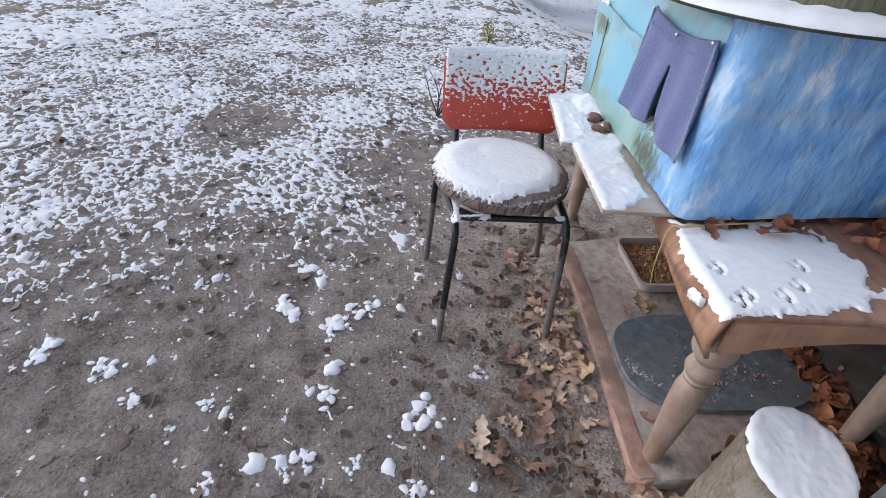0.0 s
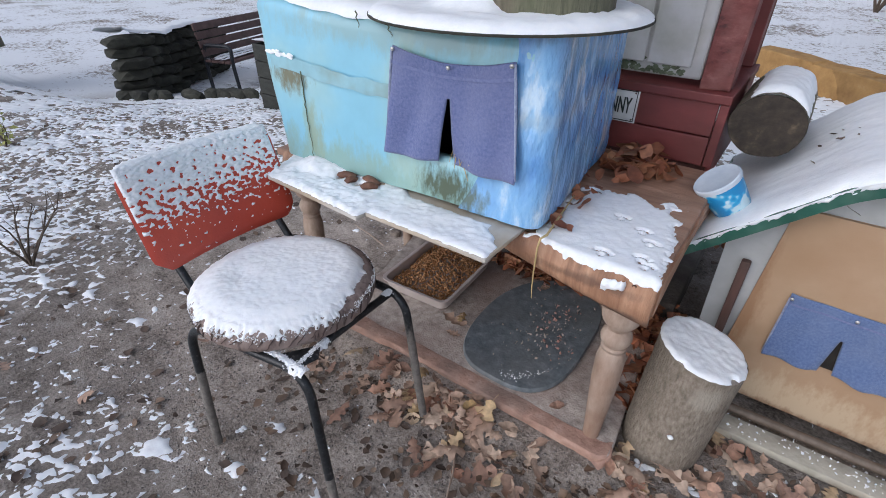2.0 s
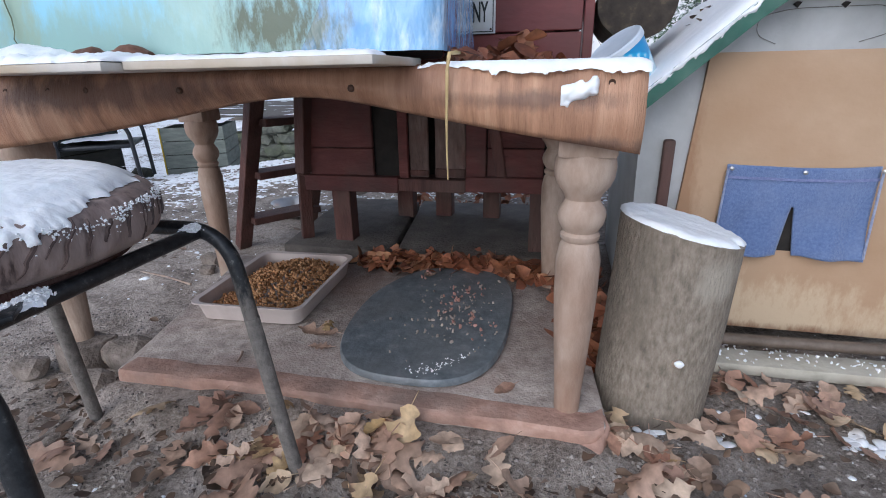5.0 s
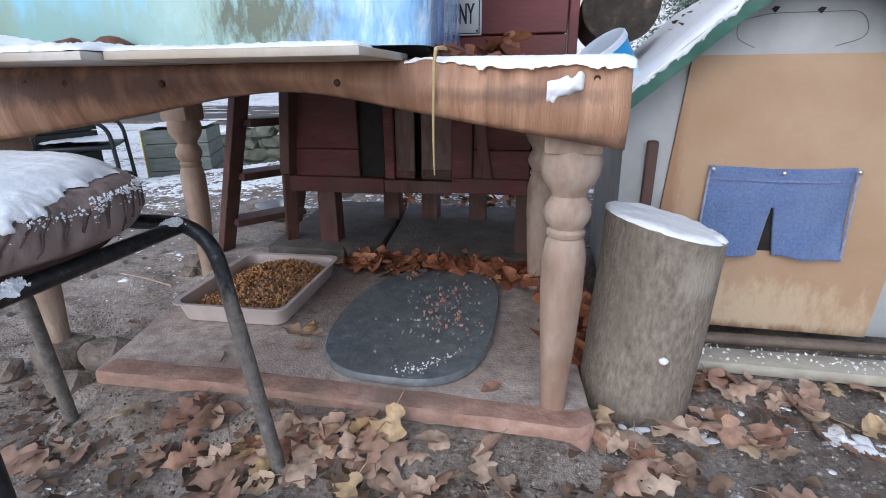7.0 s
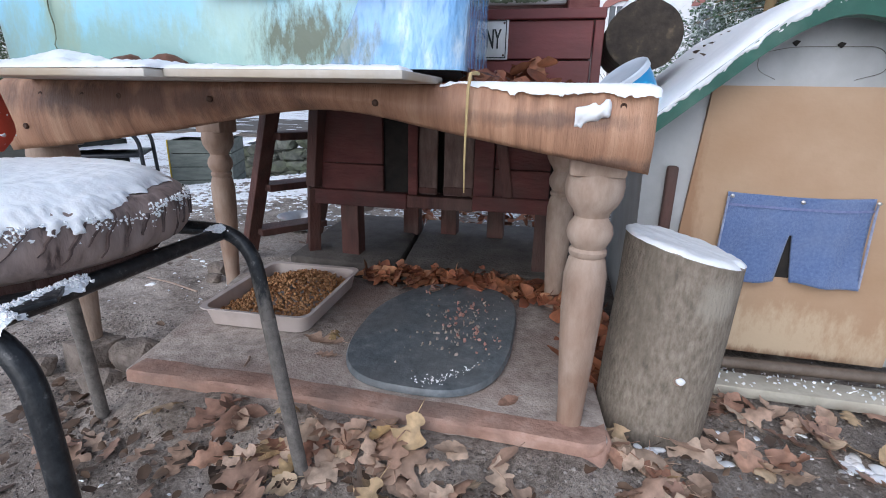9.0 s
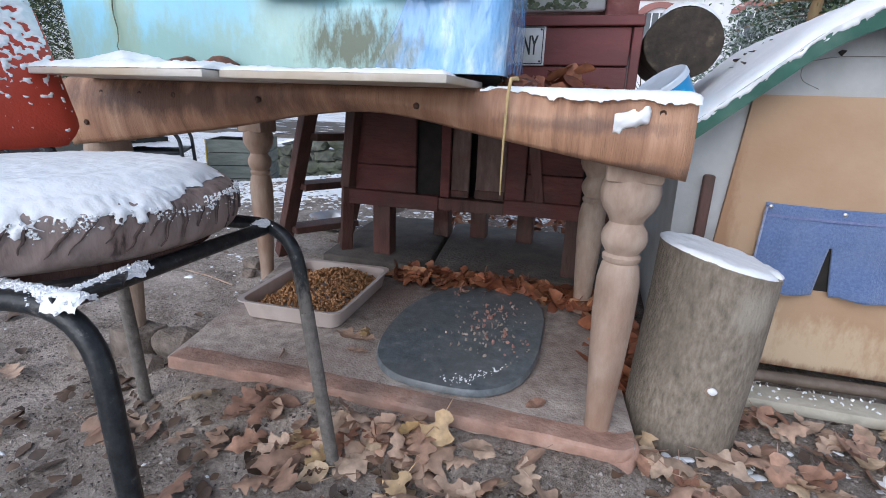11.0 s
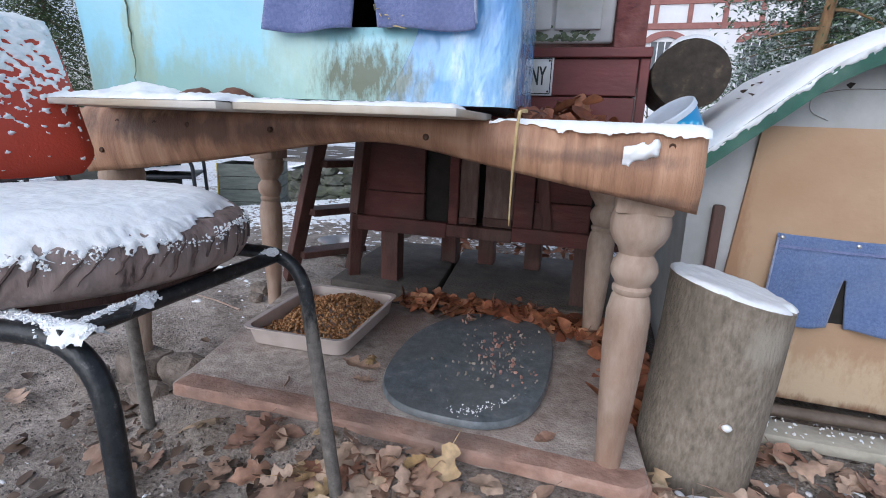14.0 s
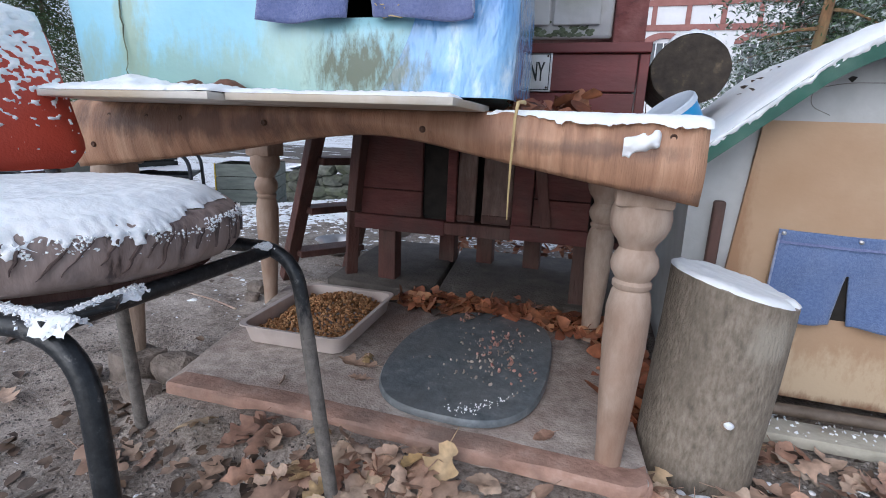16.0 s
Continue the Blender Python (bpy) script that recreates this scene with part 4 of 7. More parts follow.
    # tape band round the front
    bm = bmesh.new()
    rows = []
    for i in range(40):
        x = -1.115 + 0.43 * i / 39
        z = 0.93 - 0.012 * math.sin((x + 1.1) * 3.5)
        w = 0.018 + 0.006 * noise.noise(Vector((x * 20, 0, 0)))
        rows.append([bm.verts.new(Vector((x, -0.0015 + 0.002 * noise.noise(Vector((x * 30, s, 1))), z + s * w)) + off) for s in (-1, 0, 1)])
    for a, b in zip(rows, rows[1:]):
        for k in range(2):
            bm.faces.new((a[k], b[k], b[k + 1], a[k + 1]))
    part("tape_band", bm, TAPE, t, "yellowed packing tape with grime")
    # snow caught on the tape
    lump = bmesh.new()
    for k in range(26):
        r = random.uniform(0.003, 0.008)
        bmesh.ops.create_icosphere(lump, subdivisions=1, radius=1, matrix=Matrix.Translation(Vector((-1.12 + 0.10 * random.random() ** 1.5, -0.003, 0.945 + random.uniform(-0.004, 0.006))) + off) @ Matrix.Diagonal((r * 1.6, r * 0.5, r * 0.7, 1)))
    part("snow_lumps", lump, SNOW, t, "snow caught on the tape")
    # dark seams
    for pts in ([(-1.005, 0.915), (-0.998, 0.85), (-1.0, 0.80), (-0.99, 0.74), (-0.985, 0.69)], [(-0.70, 1.08), (-0.695, 1.055), (-0.685, 1.04)], [(-0.79, 1.085), (-0.785, 1.05)]):
        fine = [Vector(pts[int(q)] if q >= len(pts) - 1 else [a + (b - a) * (q % 1) for a, b in zip(pts[int(q)], pts[int(q) + 1])]) for q in [i / 5 for i in range(5 * (len(pts) - 1) + 1)]]
        part("seam_crack", tube([Vector((p[0] + random.uniform(-0.004, 0.004), -0.0095 + 0.033 * (p[1] - 0.672), p[1])) + off for p in fine], 0.002, 5, 0.0008, rough=0.002), MOULD, t, "dark torn seam")
    # the box stands a little askew on the table
    for piece in t.children:
        for v in piece.data.vertices:
            v.co.y += SKEW * (v.co.x - off.x + 0.29)
            v.co.z += 0.028 * interval(-0.8, -1.15, v.co.x - off.x) * max(0.0, v.co.z) / 0.4


build_box()


def box_top_snow(u, v):
    return min(u + 1.162, -0.315 - u - 0.09 * v, v - 0.016, 0.58 - v) + 0.012 * noise.noise(Vector((u * 25, v * 25, 3))) - 0.05 * interval(0.04, 0.0, math.hypot((u + 0.56) * 0.5, v - 0.36) - 0.03)


snow_sheet("box_snow", -1.18, -0.28, -0.02, 0.6, 0.012, box_top_snow, lambda u, v, h: (u, v + SKEW * (u + 0.29), 1.0765 + 0.028 * interval(-0.8, -1.15, u) + h - 0.008 * interval(0.05, 0.01, min(v, u + 1.165))), 0.02, "soft snow on top of the blue box", soft=0.05)


# ---- round lid and log on the box ----
lid = lathe([(1.080, 0.327), (1.0805, 0.329), (1.0845, 0.329), (1.0855, 0.327)], 56, None, -0.52, 0.21)
tagged(part("round_lid", lid, DARKROCK), "thin dark round board laid on the blue box", "lid")


def lid_snow(u, v):
    return 0.326 - math.hypot(u + 0.52, v - 0.21) + 0.004 * noise.noise(Vector((u * 40, v * 40, 8)))


def lid_place(u, v, h):
    heap = 0.055 * interval(0.13, 0.02, math.hypot(u + 0.55, v - 0.13)) + 0.03 * interval(0.2, 0.05, math.hypot(u + 0.62, v - 0.3))
    return (u, v, 1.0865 + h + (max(0, heap) if h > 0 else 0))


snow_sheet("lid_snow", -0.86, -0.18, -0.13, 0.55, 0.011, lid_snow, lid_place, 0.018, "snow heaped on the round lid against the log", soft=0.03)


def upright_log(name, x, y, z0, z1, r, material, end, label, slope=(0, 0), lean=0.0):
    t = thing(name, (x, y, z0), label, "log")
    bm, rings = bmesh.new(), []
    for i in range(13):
        k = i / 12
        ring = []
        for a in range(36):
            an = 2 * math.pi * a / 36
            rr = r * (1 + 0.035 * noise.noise(Vector((math.cos(an) * 1.5 + x, math.sin(an) * 1.5, k * 2))) + 0.012 * noise.noise(Vector((math.cos(an) * 6, math.sin(an) * 6, k * 7 + y))))
            px, py = rr * math.cos(an), rr * math.sin(an)
            ring.append(bm.verts.new((px, py, (z1 - z0 + slope[0] * px + slope[1] * py) * k)))
        rings.append(ring)
    for a, b in zip(rings, rings[1:]):
        for k in range(36):
            bm.faces.new((a[k], a[(k + 1) % 36], b[(k + 1) % 36], b[k]))
    bm.faces.new(rings[0][::-1])
    for v in bm.verts:
        v.co.x += lean * v.co.z
    part("bark", bm, material, t)
    bm = bmesh.new()
    top = [bm.verts.new(v) for v in [(0.985 * r * math.cos(2 * math.pi * a / 36), 0.985 * r * math.sin(2 * math.pi * a / 36), 0) for a in range(36)]]
    low = [bm.verts.new((v.co.x, v.co.y, z1 - z0 - 0.01 + slope[0] * v.co.x + slope[1] * v.co.y)) for v in top]
    for v in top:
        v.co.z = z1 - z0 + 0.001 + slope[0] * v.co.x + slope[1] * v.co.y
    bm.faces.new(top)
    for k in range(36):
        bm.faces.new((low[k], low[(k + 1) % 36], top[(k + 1) % 36], top[k]))
    for v in bm.verts:
        v.co.x += lean * v.co.z
    part("sawn_end", bm, end, t, "sawn log end")
    return t


upright_log("log", -0.42, 0.21, 1.086, 1.62, 0.148, BARKG, ENDGRAIN, "thick mossy log standing on the round lid")


# ---- towel curtains ----
def towel(name, cx, y, z_top, z_bot, w_top, w_bot, slit_x, slit_z, spread, material, label, sag, back, wave=0.012):
    t = thing(name, (cx, y, z_bot), label, "towel", "towel door curtains")
    nu, nv = 48, 34
    bm, grid = bmesh.new(), {}
    for i in range(nu + 1):
        for j in range(nv + 1):
            u, v = i / nu, j / nv
            w = w_top * (1 - v) + w_bot * v
            x = (u - 0.5) * w
            z = z_top + (z_bot - z_top) * v
            z -= sag * math.sin(math.pi * u) * (1 - v) ** 2
            z -= wave * math.sin(u * 9) * v * v
            gap = max(0, (slit_z - z) / (slit_z - z_bot)) if z < slit_z else 0
            side = -1 if x < slit_x else 1
            x += side * spread * gap * max(0, 1 - abs(x - slit_x) / (w / 2))
            yy = -0.006 - 0.006 * math.sin(u * 17 + 2 * v) * (0.3 + v) - 0.006 * noise.noise(Vector((u * 3, v * 3, cx))) - 0.012 * v * gap
            grid[i, j] = bm.verts.new((x, yy + back(x, z), z - z_bot))
    split = min(range(nu), key=lambda i: abs((i + 0.5) / nu - 0.5 - slit_x / w_bot))
    for i in range(nu):
        for j in range(nv):
            mid = (grid[i, j].co.z + grid[i, j + 1].co.z) / 2 + z_bot
            if i == split and mid < slit_z:
                continue
            bm.faces.new((grid[i, j], grid[i, j + 1], grid[i + 1, j + 1], grid[i + 1, j]))
    band = [[grid[i, j].co + Vector((0, -0.0035, 0)) for j in (4, 5)] for i in range(nu + 1)]
    cloth = part("cloth", bm, material, t)
    so = cloth.modifiers.new("thickness", "SOLIDIFY")
    so.thickness = 0.004
    bm = bmesh.new()
    strip = [[bm.verts.new(c) for c in row] for row in band]
    for a, b in zip(strip, strip[1:]):
        for k in (0,):
            bm.faces.new((a[k], a[k + 1], b[k + 1], b[k]))
    part("woven_band", bm, BAND, t, "flat paler woven band")
    for s in (-1, 0, 1):
        p = lathe([(0, 0.0045), (0.003, 0.0045), (0.005, 0.002)], 10)
        p.transform(Matrix.Translation((s * w_top * 0.485, -0.014, z_top - z_bot - 0.007 - (sag if s == 0 else 0))) @ Matrix.Rotation(radians(90), 4, "X"))
        part("nail", p, STEEL, t)
    return t


tw = towel("towel_curtain", -0.52, 0.0, 1.028, 0.779, 0.305, 0.355, -0.002, 0.93, 0.019, TERRY, "faded blue terry towel with a cut slit nailed to the box", 0.022, lambda x, z: -0.003, 0.004)
tw.matrix_basis = Matrix.Translation((-0.52, -0.017, 0.779)) @ Matrix.Rotation(math.atan(SKEW), 4, "Z")
for xt, xb in ((-0.153, -0.178), (0.153, 0.178)):
    part("hem", tube([Vector((xt, -0.011, 0.245)), Vector(((xt + xb) / 2, -0.014, 0.13)), Vector((xb, -0.018, 0.006))], 0.0028, 6, rough=0.001), HEM, tw, "frayed pale hem")

# straw in the entrance
st = thing("straw_wisp", (-0.5, -0.022, 0.79), "dry yellow straw poking out of the box entrance", "straw")
for k in range(7):
    a = random.uniform(-0.5, 0.6)
    p = Vector((random.uniform(-0.02, 0.0), random.uniform(0.02, 0.05), random.uniform(-0.005, 0.025)))
    q = p + Vector((random.uniform(0.02, 0.065), -0.065, random.uniform(-0.01, 0.015) - 0.008))
    part("straw_blade", tube([p, (p + q) / 2 + Vector((0, 0, 0.004)), q], 0.0014, 5, 0.0008), STRAW, st)

hs = tube([(-0.262, 0.0, 0.664), (-0.268, -0.019, 0.662), (-0.27, -0.026, 0.64), (-0.272, -0.024, 0.57), (-0.273, -0.02, 0.525), (-0.274, -0.012, 0.485)], 0.0032, 6, 0.001, rough=0.0006)
tube([(-0.262, 0.0, 0.664), (-0.275, 0.10, 0.667), (-0.29, 0.22, 0.668)], 0.003, 6, 0.0015, bm=hs)
tagged(part("straw_stalk", hs, STRAW), "bent dry straw stalk hanging over the table edge", "straw")


# ---- chair ----
def seat_spot(x, y):
    """The cushion is a little oval, longer from side to side of the chair."""
    a = (x + 0.798) * 0.5 + (y + 0.325) * 0.866
    return x + 0.5 * (0.085 * a - 0.01), y + 0.866 * (0.085 * a - 0.01)


def build_chair():
    t = thing("chair", (-0.78, -0.33, 0.0), "old chair with red vinyl back and black steel tube frame", "chair")
    o = Vector((0.78, 0.33, 0))
    feet = {"fl": (-0.500, -0.515), "fr": (-0.512, -0.148), "bl": (-0.940, -0.565), "br": (-0.975, -0.104)}
    rail = {"fl": (-0.63, -0.475, 0.428), "fr": (-0.632, -0.140, 0.428), "bl": (-0.93, -0.505, 0.425), "br": (-0.95, -0.14, 0.425)}
    for s in "lr":
        # one bent tube a side: front leg, seat rail, back leg
        pf, rf, rb, pb = feet["f" + s], rail["f" + s], rail["b" + s], feet["b" + s]
        kf = Vector((rf[0] + 0.055, rf[1], rf[2]))
        kb = Vector((rb[0] - 0.01, rb[1] + (0.0 if s == "r" else -0.03), rb[2]))
        cut = {True: 0.13, False: 0.29}
        af = Vector((*pf, 0.0)).lerp(kf, cut[s == "l"] / kf.z)
        ab = Vector((*pb, 0.0)).lerp(kb, 0.27 / kb.z)
        pts = smooth_path([af, kf, kb, ab], 0.075, 8)
        part("side_frame", tube([p + o for p in pts], 0.0112, 14), TUBE if s == "l" else WORNTUBE, t, "chipped black steel tube")
        for p, a in ((pf, af), (pb, ab)):
            b = Vector((*p, -0.004))
            part("leg_end", tube([a + o, (a + b) / 2 + o, b + o], 0.0116, 14, rough=0.0006), MUDTUBE, t, "mud-greyed lower leg")
    for a, b in (("fl", "fr"), ("bl", "br")):
        part("crossbar", tube([Vector(rail[a]) + o + Vector((0.01, 0, -0.004)), Vector(rail[b]) + o + Vector((0.01, 0, -0.004))], 0.0105, 12), TUBE, t, "black steel cross tube")
    # gusset plate at the near front joint
    g = prism([(-0.60, -0.49), (-0.585, -0.43), (-0.61, -0.40), (-0.66, -0.47)], 0.431, 0.437, axis="z", bevel=0.001)
    g.transform(Matrix.Translation(o))
    part("gusset", g, TUBE, t)
    for y in (-0.475, -0.165):
        pts = smooth_path([(-0.93, y, 0.425), (-0.995, y, 0.47), (-1.063, y, 0.56), (-1.112, y, 0.70)], 0.05, 5)
        part("back_upright", tube([p + o for p in pts], 0.0105, 12), TUBE, t, "black steel upright")
    # backrest: padded, curved, with rounded corners
    bm, nu, nv = bmesh.new(), 26, 16
    front, rear = {}, {}
    for i in range(nu + 1):
        for j in range(nv + 1):
            a, b = 2 * i / nu - 1, 2 * j / nv - 1
            rc = 0.16
            ex, ez = abs(a), abs(b)
            m = 1.0
            sx = 1 - rc * (1 - math.sqrt(max(0, 1 - max(0, (ez - 0.72) / 0.28) ** 2))) * 0.55
            sz = 1 - rc * (1 - math.sqrt(max(0, 1 - max(0, (ex - 0.84) / 0.16) ** 2))) * 0.85
            y = -0.317 + 0.212 * a * sx
            zz = b * sz
            z = 0.657 + 0.13 * zz
            xc = -1.080 - 0.042 * zz + 0.02 * a * a
            th = 0.016 * math.sqrt(max(0.0, (1 - a ** 8) * (1 - b ** 6)))
            front[i, j] = bm.verts.new(Vector((xc + th, y, z)) + o)
            rear[i, j] = bm.verts.new(Vector((xc - th, y, z)) + o)
    for i in range(nu):
        for j in range(nv):
            bm.faces.new((front[i, j], front[i + 1, j], front[i + 1, j + 1], front[i, j + 1]))
            bm.faces.new((rear[i, j], rear[i, j + 1], rear[i + 1, j + 1], rear[i + 1, j]))
    bmesh.ops.remove_doubles(bm, verts=bm.verts[:], dist=0.0005)
    bmesh.ops.recalc_face_normals(bm, faces=bm.faces[:])
    part("backrest", bm, REDPLASTIC, t, "red vinyl backrest dusted with snow")
    # round seat cushion with gathered sides
    bm, rings = bmesh.new(), []
    for z, r in ((0.444, 0.0), (0.441, 0.12), (0.442, 0.185), (0.449, 0.2), (0.455, 0.205), (0.462, 0.208), (0.47, 0.2095), (0.478, 0.2095), (0.486, 0.2085), (0.494, 0.206), (0.502, 0.202), (0.509, 0.194), (0.514, 0.17), (0.515, 0.08), (0.515, 0.0)):
        ring = []
        for k in range(240):
            a = 2 * math.pi * k / 240
            pl = (0.004 * noise.noise(Vector((math.cos(a) * 2, math.sin(a) * 2, z * 7))) - 0.004 * max(0.0, 1 - abs(noise.noise(Vector((math.cos(a - 3.2 * z) * 7.5, math.sin(a - 3.2 * z) * 7.5, 3 + z * 5)))) * 3) * interval(0.44, 0.452, z) * interval(0.512, 0.497, z)) * interval(0.1, 0.2, r)
            ring.append(bm.verts.new(Vector((*seat_spot(-0.798 + (r + pl) * math.cos(a), -0.325 + (r + pl) * math.sin(a)), z)) + o))
        rings.append(ring)
    for a, b in zip(rings, rings[1:]):
        for k in range(240):
            bm.faces.new((a[k], a[(k + 1) % 240], b[(k + 1) % 240], b[k]))
    bmesh.ops.remove_doubles(bm, verts=bm.verts[:], dist=0.0005)
    cushion = part("seat_cushion", bm, CUSHION, t, "round padded brown vinyl seat cushion")
    # thin dark strips laid on as the shade between the pleats
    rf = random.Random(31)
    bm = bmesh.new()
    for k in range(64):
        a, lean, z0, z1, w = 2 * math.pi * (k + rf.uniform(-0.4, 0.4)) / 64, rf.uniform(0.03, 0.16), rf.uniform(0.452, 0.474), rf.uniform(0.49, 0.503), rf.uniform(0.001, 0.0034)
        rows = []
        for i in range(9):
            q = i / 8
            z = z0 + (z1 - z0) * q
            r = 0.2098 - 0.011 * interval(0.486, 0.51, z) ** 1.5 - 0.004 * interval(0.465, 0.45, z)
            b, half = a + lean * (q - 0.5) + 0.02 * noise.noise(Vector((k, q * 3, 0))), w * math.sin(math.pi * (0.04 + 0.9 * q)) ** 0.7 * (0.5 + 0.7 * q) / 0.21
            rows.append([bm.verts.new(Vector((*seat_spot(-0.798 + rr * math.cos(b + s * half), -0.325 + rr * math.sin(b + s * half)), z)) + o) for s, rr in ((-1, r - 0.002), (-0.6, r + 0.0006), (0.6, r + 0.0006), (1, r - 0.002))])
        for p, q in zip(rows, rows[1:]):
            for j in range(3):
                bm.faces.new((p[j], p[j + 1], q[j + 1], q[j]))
    part("pleat_folds", bm, PLEATSHADE, cushion, "dark strips painting the shade in the cushion's pleats")
    bm = lathe([(0.426, 0.165), (0.430, 0.175), (0.440, 0.175), (0.4425, 0.165)], 40, None, -0.798 + o.x, -0.325 + o.y)
    part("seat_base", bm, DARKWOOD, t, "dark plywood seat base")


build_chair()


def seat_snow(u, v):
    """Thick on the top; beyond the rim the sheet runs on down the cushion's side and breaks up."""
    r = math.hypot(u + 0.798, v + 0.325)
    a = math.atan2(v + 0.325, u + 0.798)
    if r < 0.165:
        return 0.05
    down = (r - 0.182) / 0.045
    n = 0.5 * noise.noise(Vector((math.cos(a) * 11, math.sin(a) * 11, down * 2.2))) + 0.4 * noise.noise(Vector((math.cos(a) * 30, math.sin(a) * 30, down * 5))) + 0.3 * noise.noise(Vector((math.cos(a) * 65, math.sin(a) * 65, down * 10)))
    bare = 1.5 * interval(0.25, 0.75, math.cos(a - 1.15)) * interval(0.165, 0.2, r + 0.012 * noise.noise(Vector((u * 30, v * 30, 4))))
    return min(0.05, 0.045 * (1.5 * n * interval(-0.2, 0.3, down) + 0.86 - bare - 1.7 * down + 0.25 * noise.noise(Vector((math.cos(a) * 2, math.sin(a) * 2, 5)))))


def seat_place(u, v, h):
    dx, dy = u + 0.798, v + 0.325
    r = math.hypot(dx, dy)
    dent = 0.006 * interval(0.05, 0.0, math.hypot(u + 0.86, v + 0.39))
    if r < 0.19:
        return (*seat_spot(u, v), 0.5165 - 0.004 * interval(0.15, 0.19, r) + h * (0.35 + 0.65 * interval(0.195, 0.14, r)) - (dent if h > 0.01 else 0))
    down = (r - 0.19) / 0.045
    rr = 0.19 + 0.02 * math.sin(min(1, down * 1.6) * 1.57) + h * 0.3 * min(1, down * 3)
    return (*seat_spot(-0.798 + dx / r * rr, -0.325 + dy / r * rr), 0.5125 - 0.045 * down + h * 0.35 * max(0, 1 - down * 1.2))



def snow_grains(name, count, place, label, seed):
    """Loose crumbs of snow that cling to a surface; place(random) gives a spot and a size."""
    rnd = random.Random(seed)
    verts, faces = [], []
    for i in range(count):
        spot, s = place(rnd)
        b = len(verts)
        ax = [Vector((rnd.gauss(0, 1), rnd.gauss(0, 1), rnd.gauss(0, 1))).normalized() * s * rnd.uniform(0.6, 1.3) for k in range(2)]
        ax.append(ax[0].cross(ax[1]).normalized() * s * rnd.uniform(0.5, 1.0))
        for d in (ax[0], ax[1], -ax[0], -ax[1], ax[2], -ax[2]):
            verts.append(tuple(Vector(spot) + d))
        for k in range(4):
            faces += [(b + k, b + (k + 1) % 4, b + 4), (b + (k + 1) % 4, b + k, b + 5)]
    me = bpy.data.meshes.new(name)
    me.from_pydata(verts, [], faces)
    me.materials.append(SNOW)
    return tagged(new(name, me), label, "snow", kind="stuff")


def side_spot(rnd):
    while True:
        a, k = rnd.uniform(0, 6.2832), abs(rnd.gauss(0, 0.22)) + 0.12
        if noise.noise(Vector((math.cos(a) * 8, math.sin(a) * 8, k * 4))) + 0.3 > k * 0.6 and k < 0.95:
            z = 0.507 - 0.05 * k
            r = 0.2085 - 0.011 * interval(0.494, 0.51, z) - 0.002 * interval(0.462, 0.45, z)
            return (*seat_spot(-0.798 + r * math.cos(a), -0.325 + r * math.sin(a)), z), rnd.uniform(0.0007, 0.0026)


snow_grains("snow_crumbs", 1500, side_spot, "fine crumbs of snow clinging to the cushion's side", 5)
snow_sheet("seat_snow", -1.05, -0.55, -0.575, -0.075, 0.003, seat_snow, seat_place, 0.016, "thick pillow of snow on the chair seat", soft=0.05, bump=0.11)


def back_place(u, v, h):
    """u across the backrest, v from its bottom (0) to its top (1)."""
    zz = 2 * v - 1
    a = u / 0.212
    th = 0.016 * math.sqrt(max(0.0, (1 - min(1, abs(a)) ** 8) * (1 - abs(min(1, zz)) ** 6)))
    return (-1.080 - 0.042 * zz + 0.02 * a * a + th + h - 0.001, -0.317 + u, 0.657 + 0.13 * zz + 0.4 * h)


def back_snow(u, v):
    n = 0.75 * noise.noise(Vector((u * 75, v * 23, 3))) + 0.4 * noise.noise(Vector((u * 150, v * 46, 9)))
    e = 0.02 * (n - 0.42 + 0.85 * interval(0.05, 1.0, v + 0.12 * noise.noise(Vector((u * 9, v * 3, 5)))))
    return min(e, 0.205 - abs(u), 0.995 - v)


snow_sheet("backrest_snow", -0.206, 0.206, 0.05, 0.99, 0.0036, back_snow, back_place, 0.0055, "snow clinging to the red backrest", soft=0.01, bump=0.3)


def top_place(u, v, h):
    a = u / 0.212
    x, y, z = back_place(u, 0.985, 0)
    return (-1.122 + 0.02 * a * a + v, -0.317 + u, 0.779 + h - 0.004 * abs(a) ** 6 - abs(v) * 0.4)


snow_sheet("backrest_top_snow", -0.205, 0.205, -0.02, 0.022, 0.005, lambda u, v: min(0.018 - abs(v), 0.2 - abs(u)) + 0.004 * noise.noise(Vector((u * 40, v * 40, 0))), top_place, 0.012, "rim of snow along the top of the backrest", soft=0.012)


def rail_snow(name, a, b, w, label):
    a, b = Vector(a), Vector(b)
    d = (b - a)
    n = Vector((-d.y, d.x, 0)).normalized()
    L = d.length
    snow_sheet(name, 0, L, -w * 1.4, w * 1.4, 0.0018, lambda u, v: min(u, L - u, 0.95 * w - abs(v)) + 0.008 * noise.noise(Vector((u * 30, v * 30, a.x * 30))) + 0.006 * noise.noise(Vector((u * 110, v * 110, a.x * 30))),
               lambda u, v, h: a + d * (u / L) + n * v + Vector((0, 0, 0.0095 + h - v * v * 34)), 0.0045, label, soft=0.009, bump=0.9)

    def spot(rnd):
        u, v = rnd.uniform(0, L), rnd.gauss(0, w * 0.5)
        return a + d * (u / L) + n * v + Vector((0, 0, 0.0115 - min(abs(v), 0.016) ** 2 * 34 + rnd.uniform(0, 0.003))), rnd.uniform(0.001, 0.0032)

    snow_grains("snow_crumbs", int(L * 6000), spot, "crumbs of snow on the chair's tube", 9)


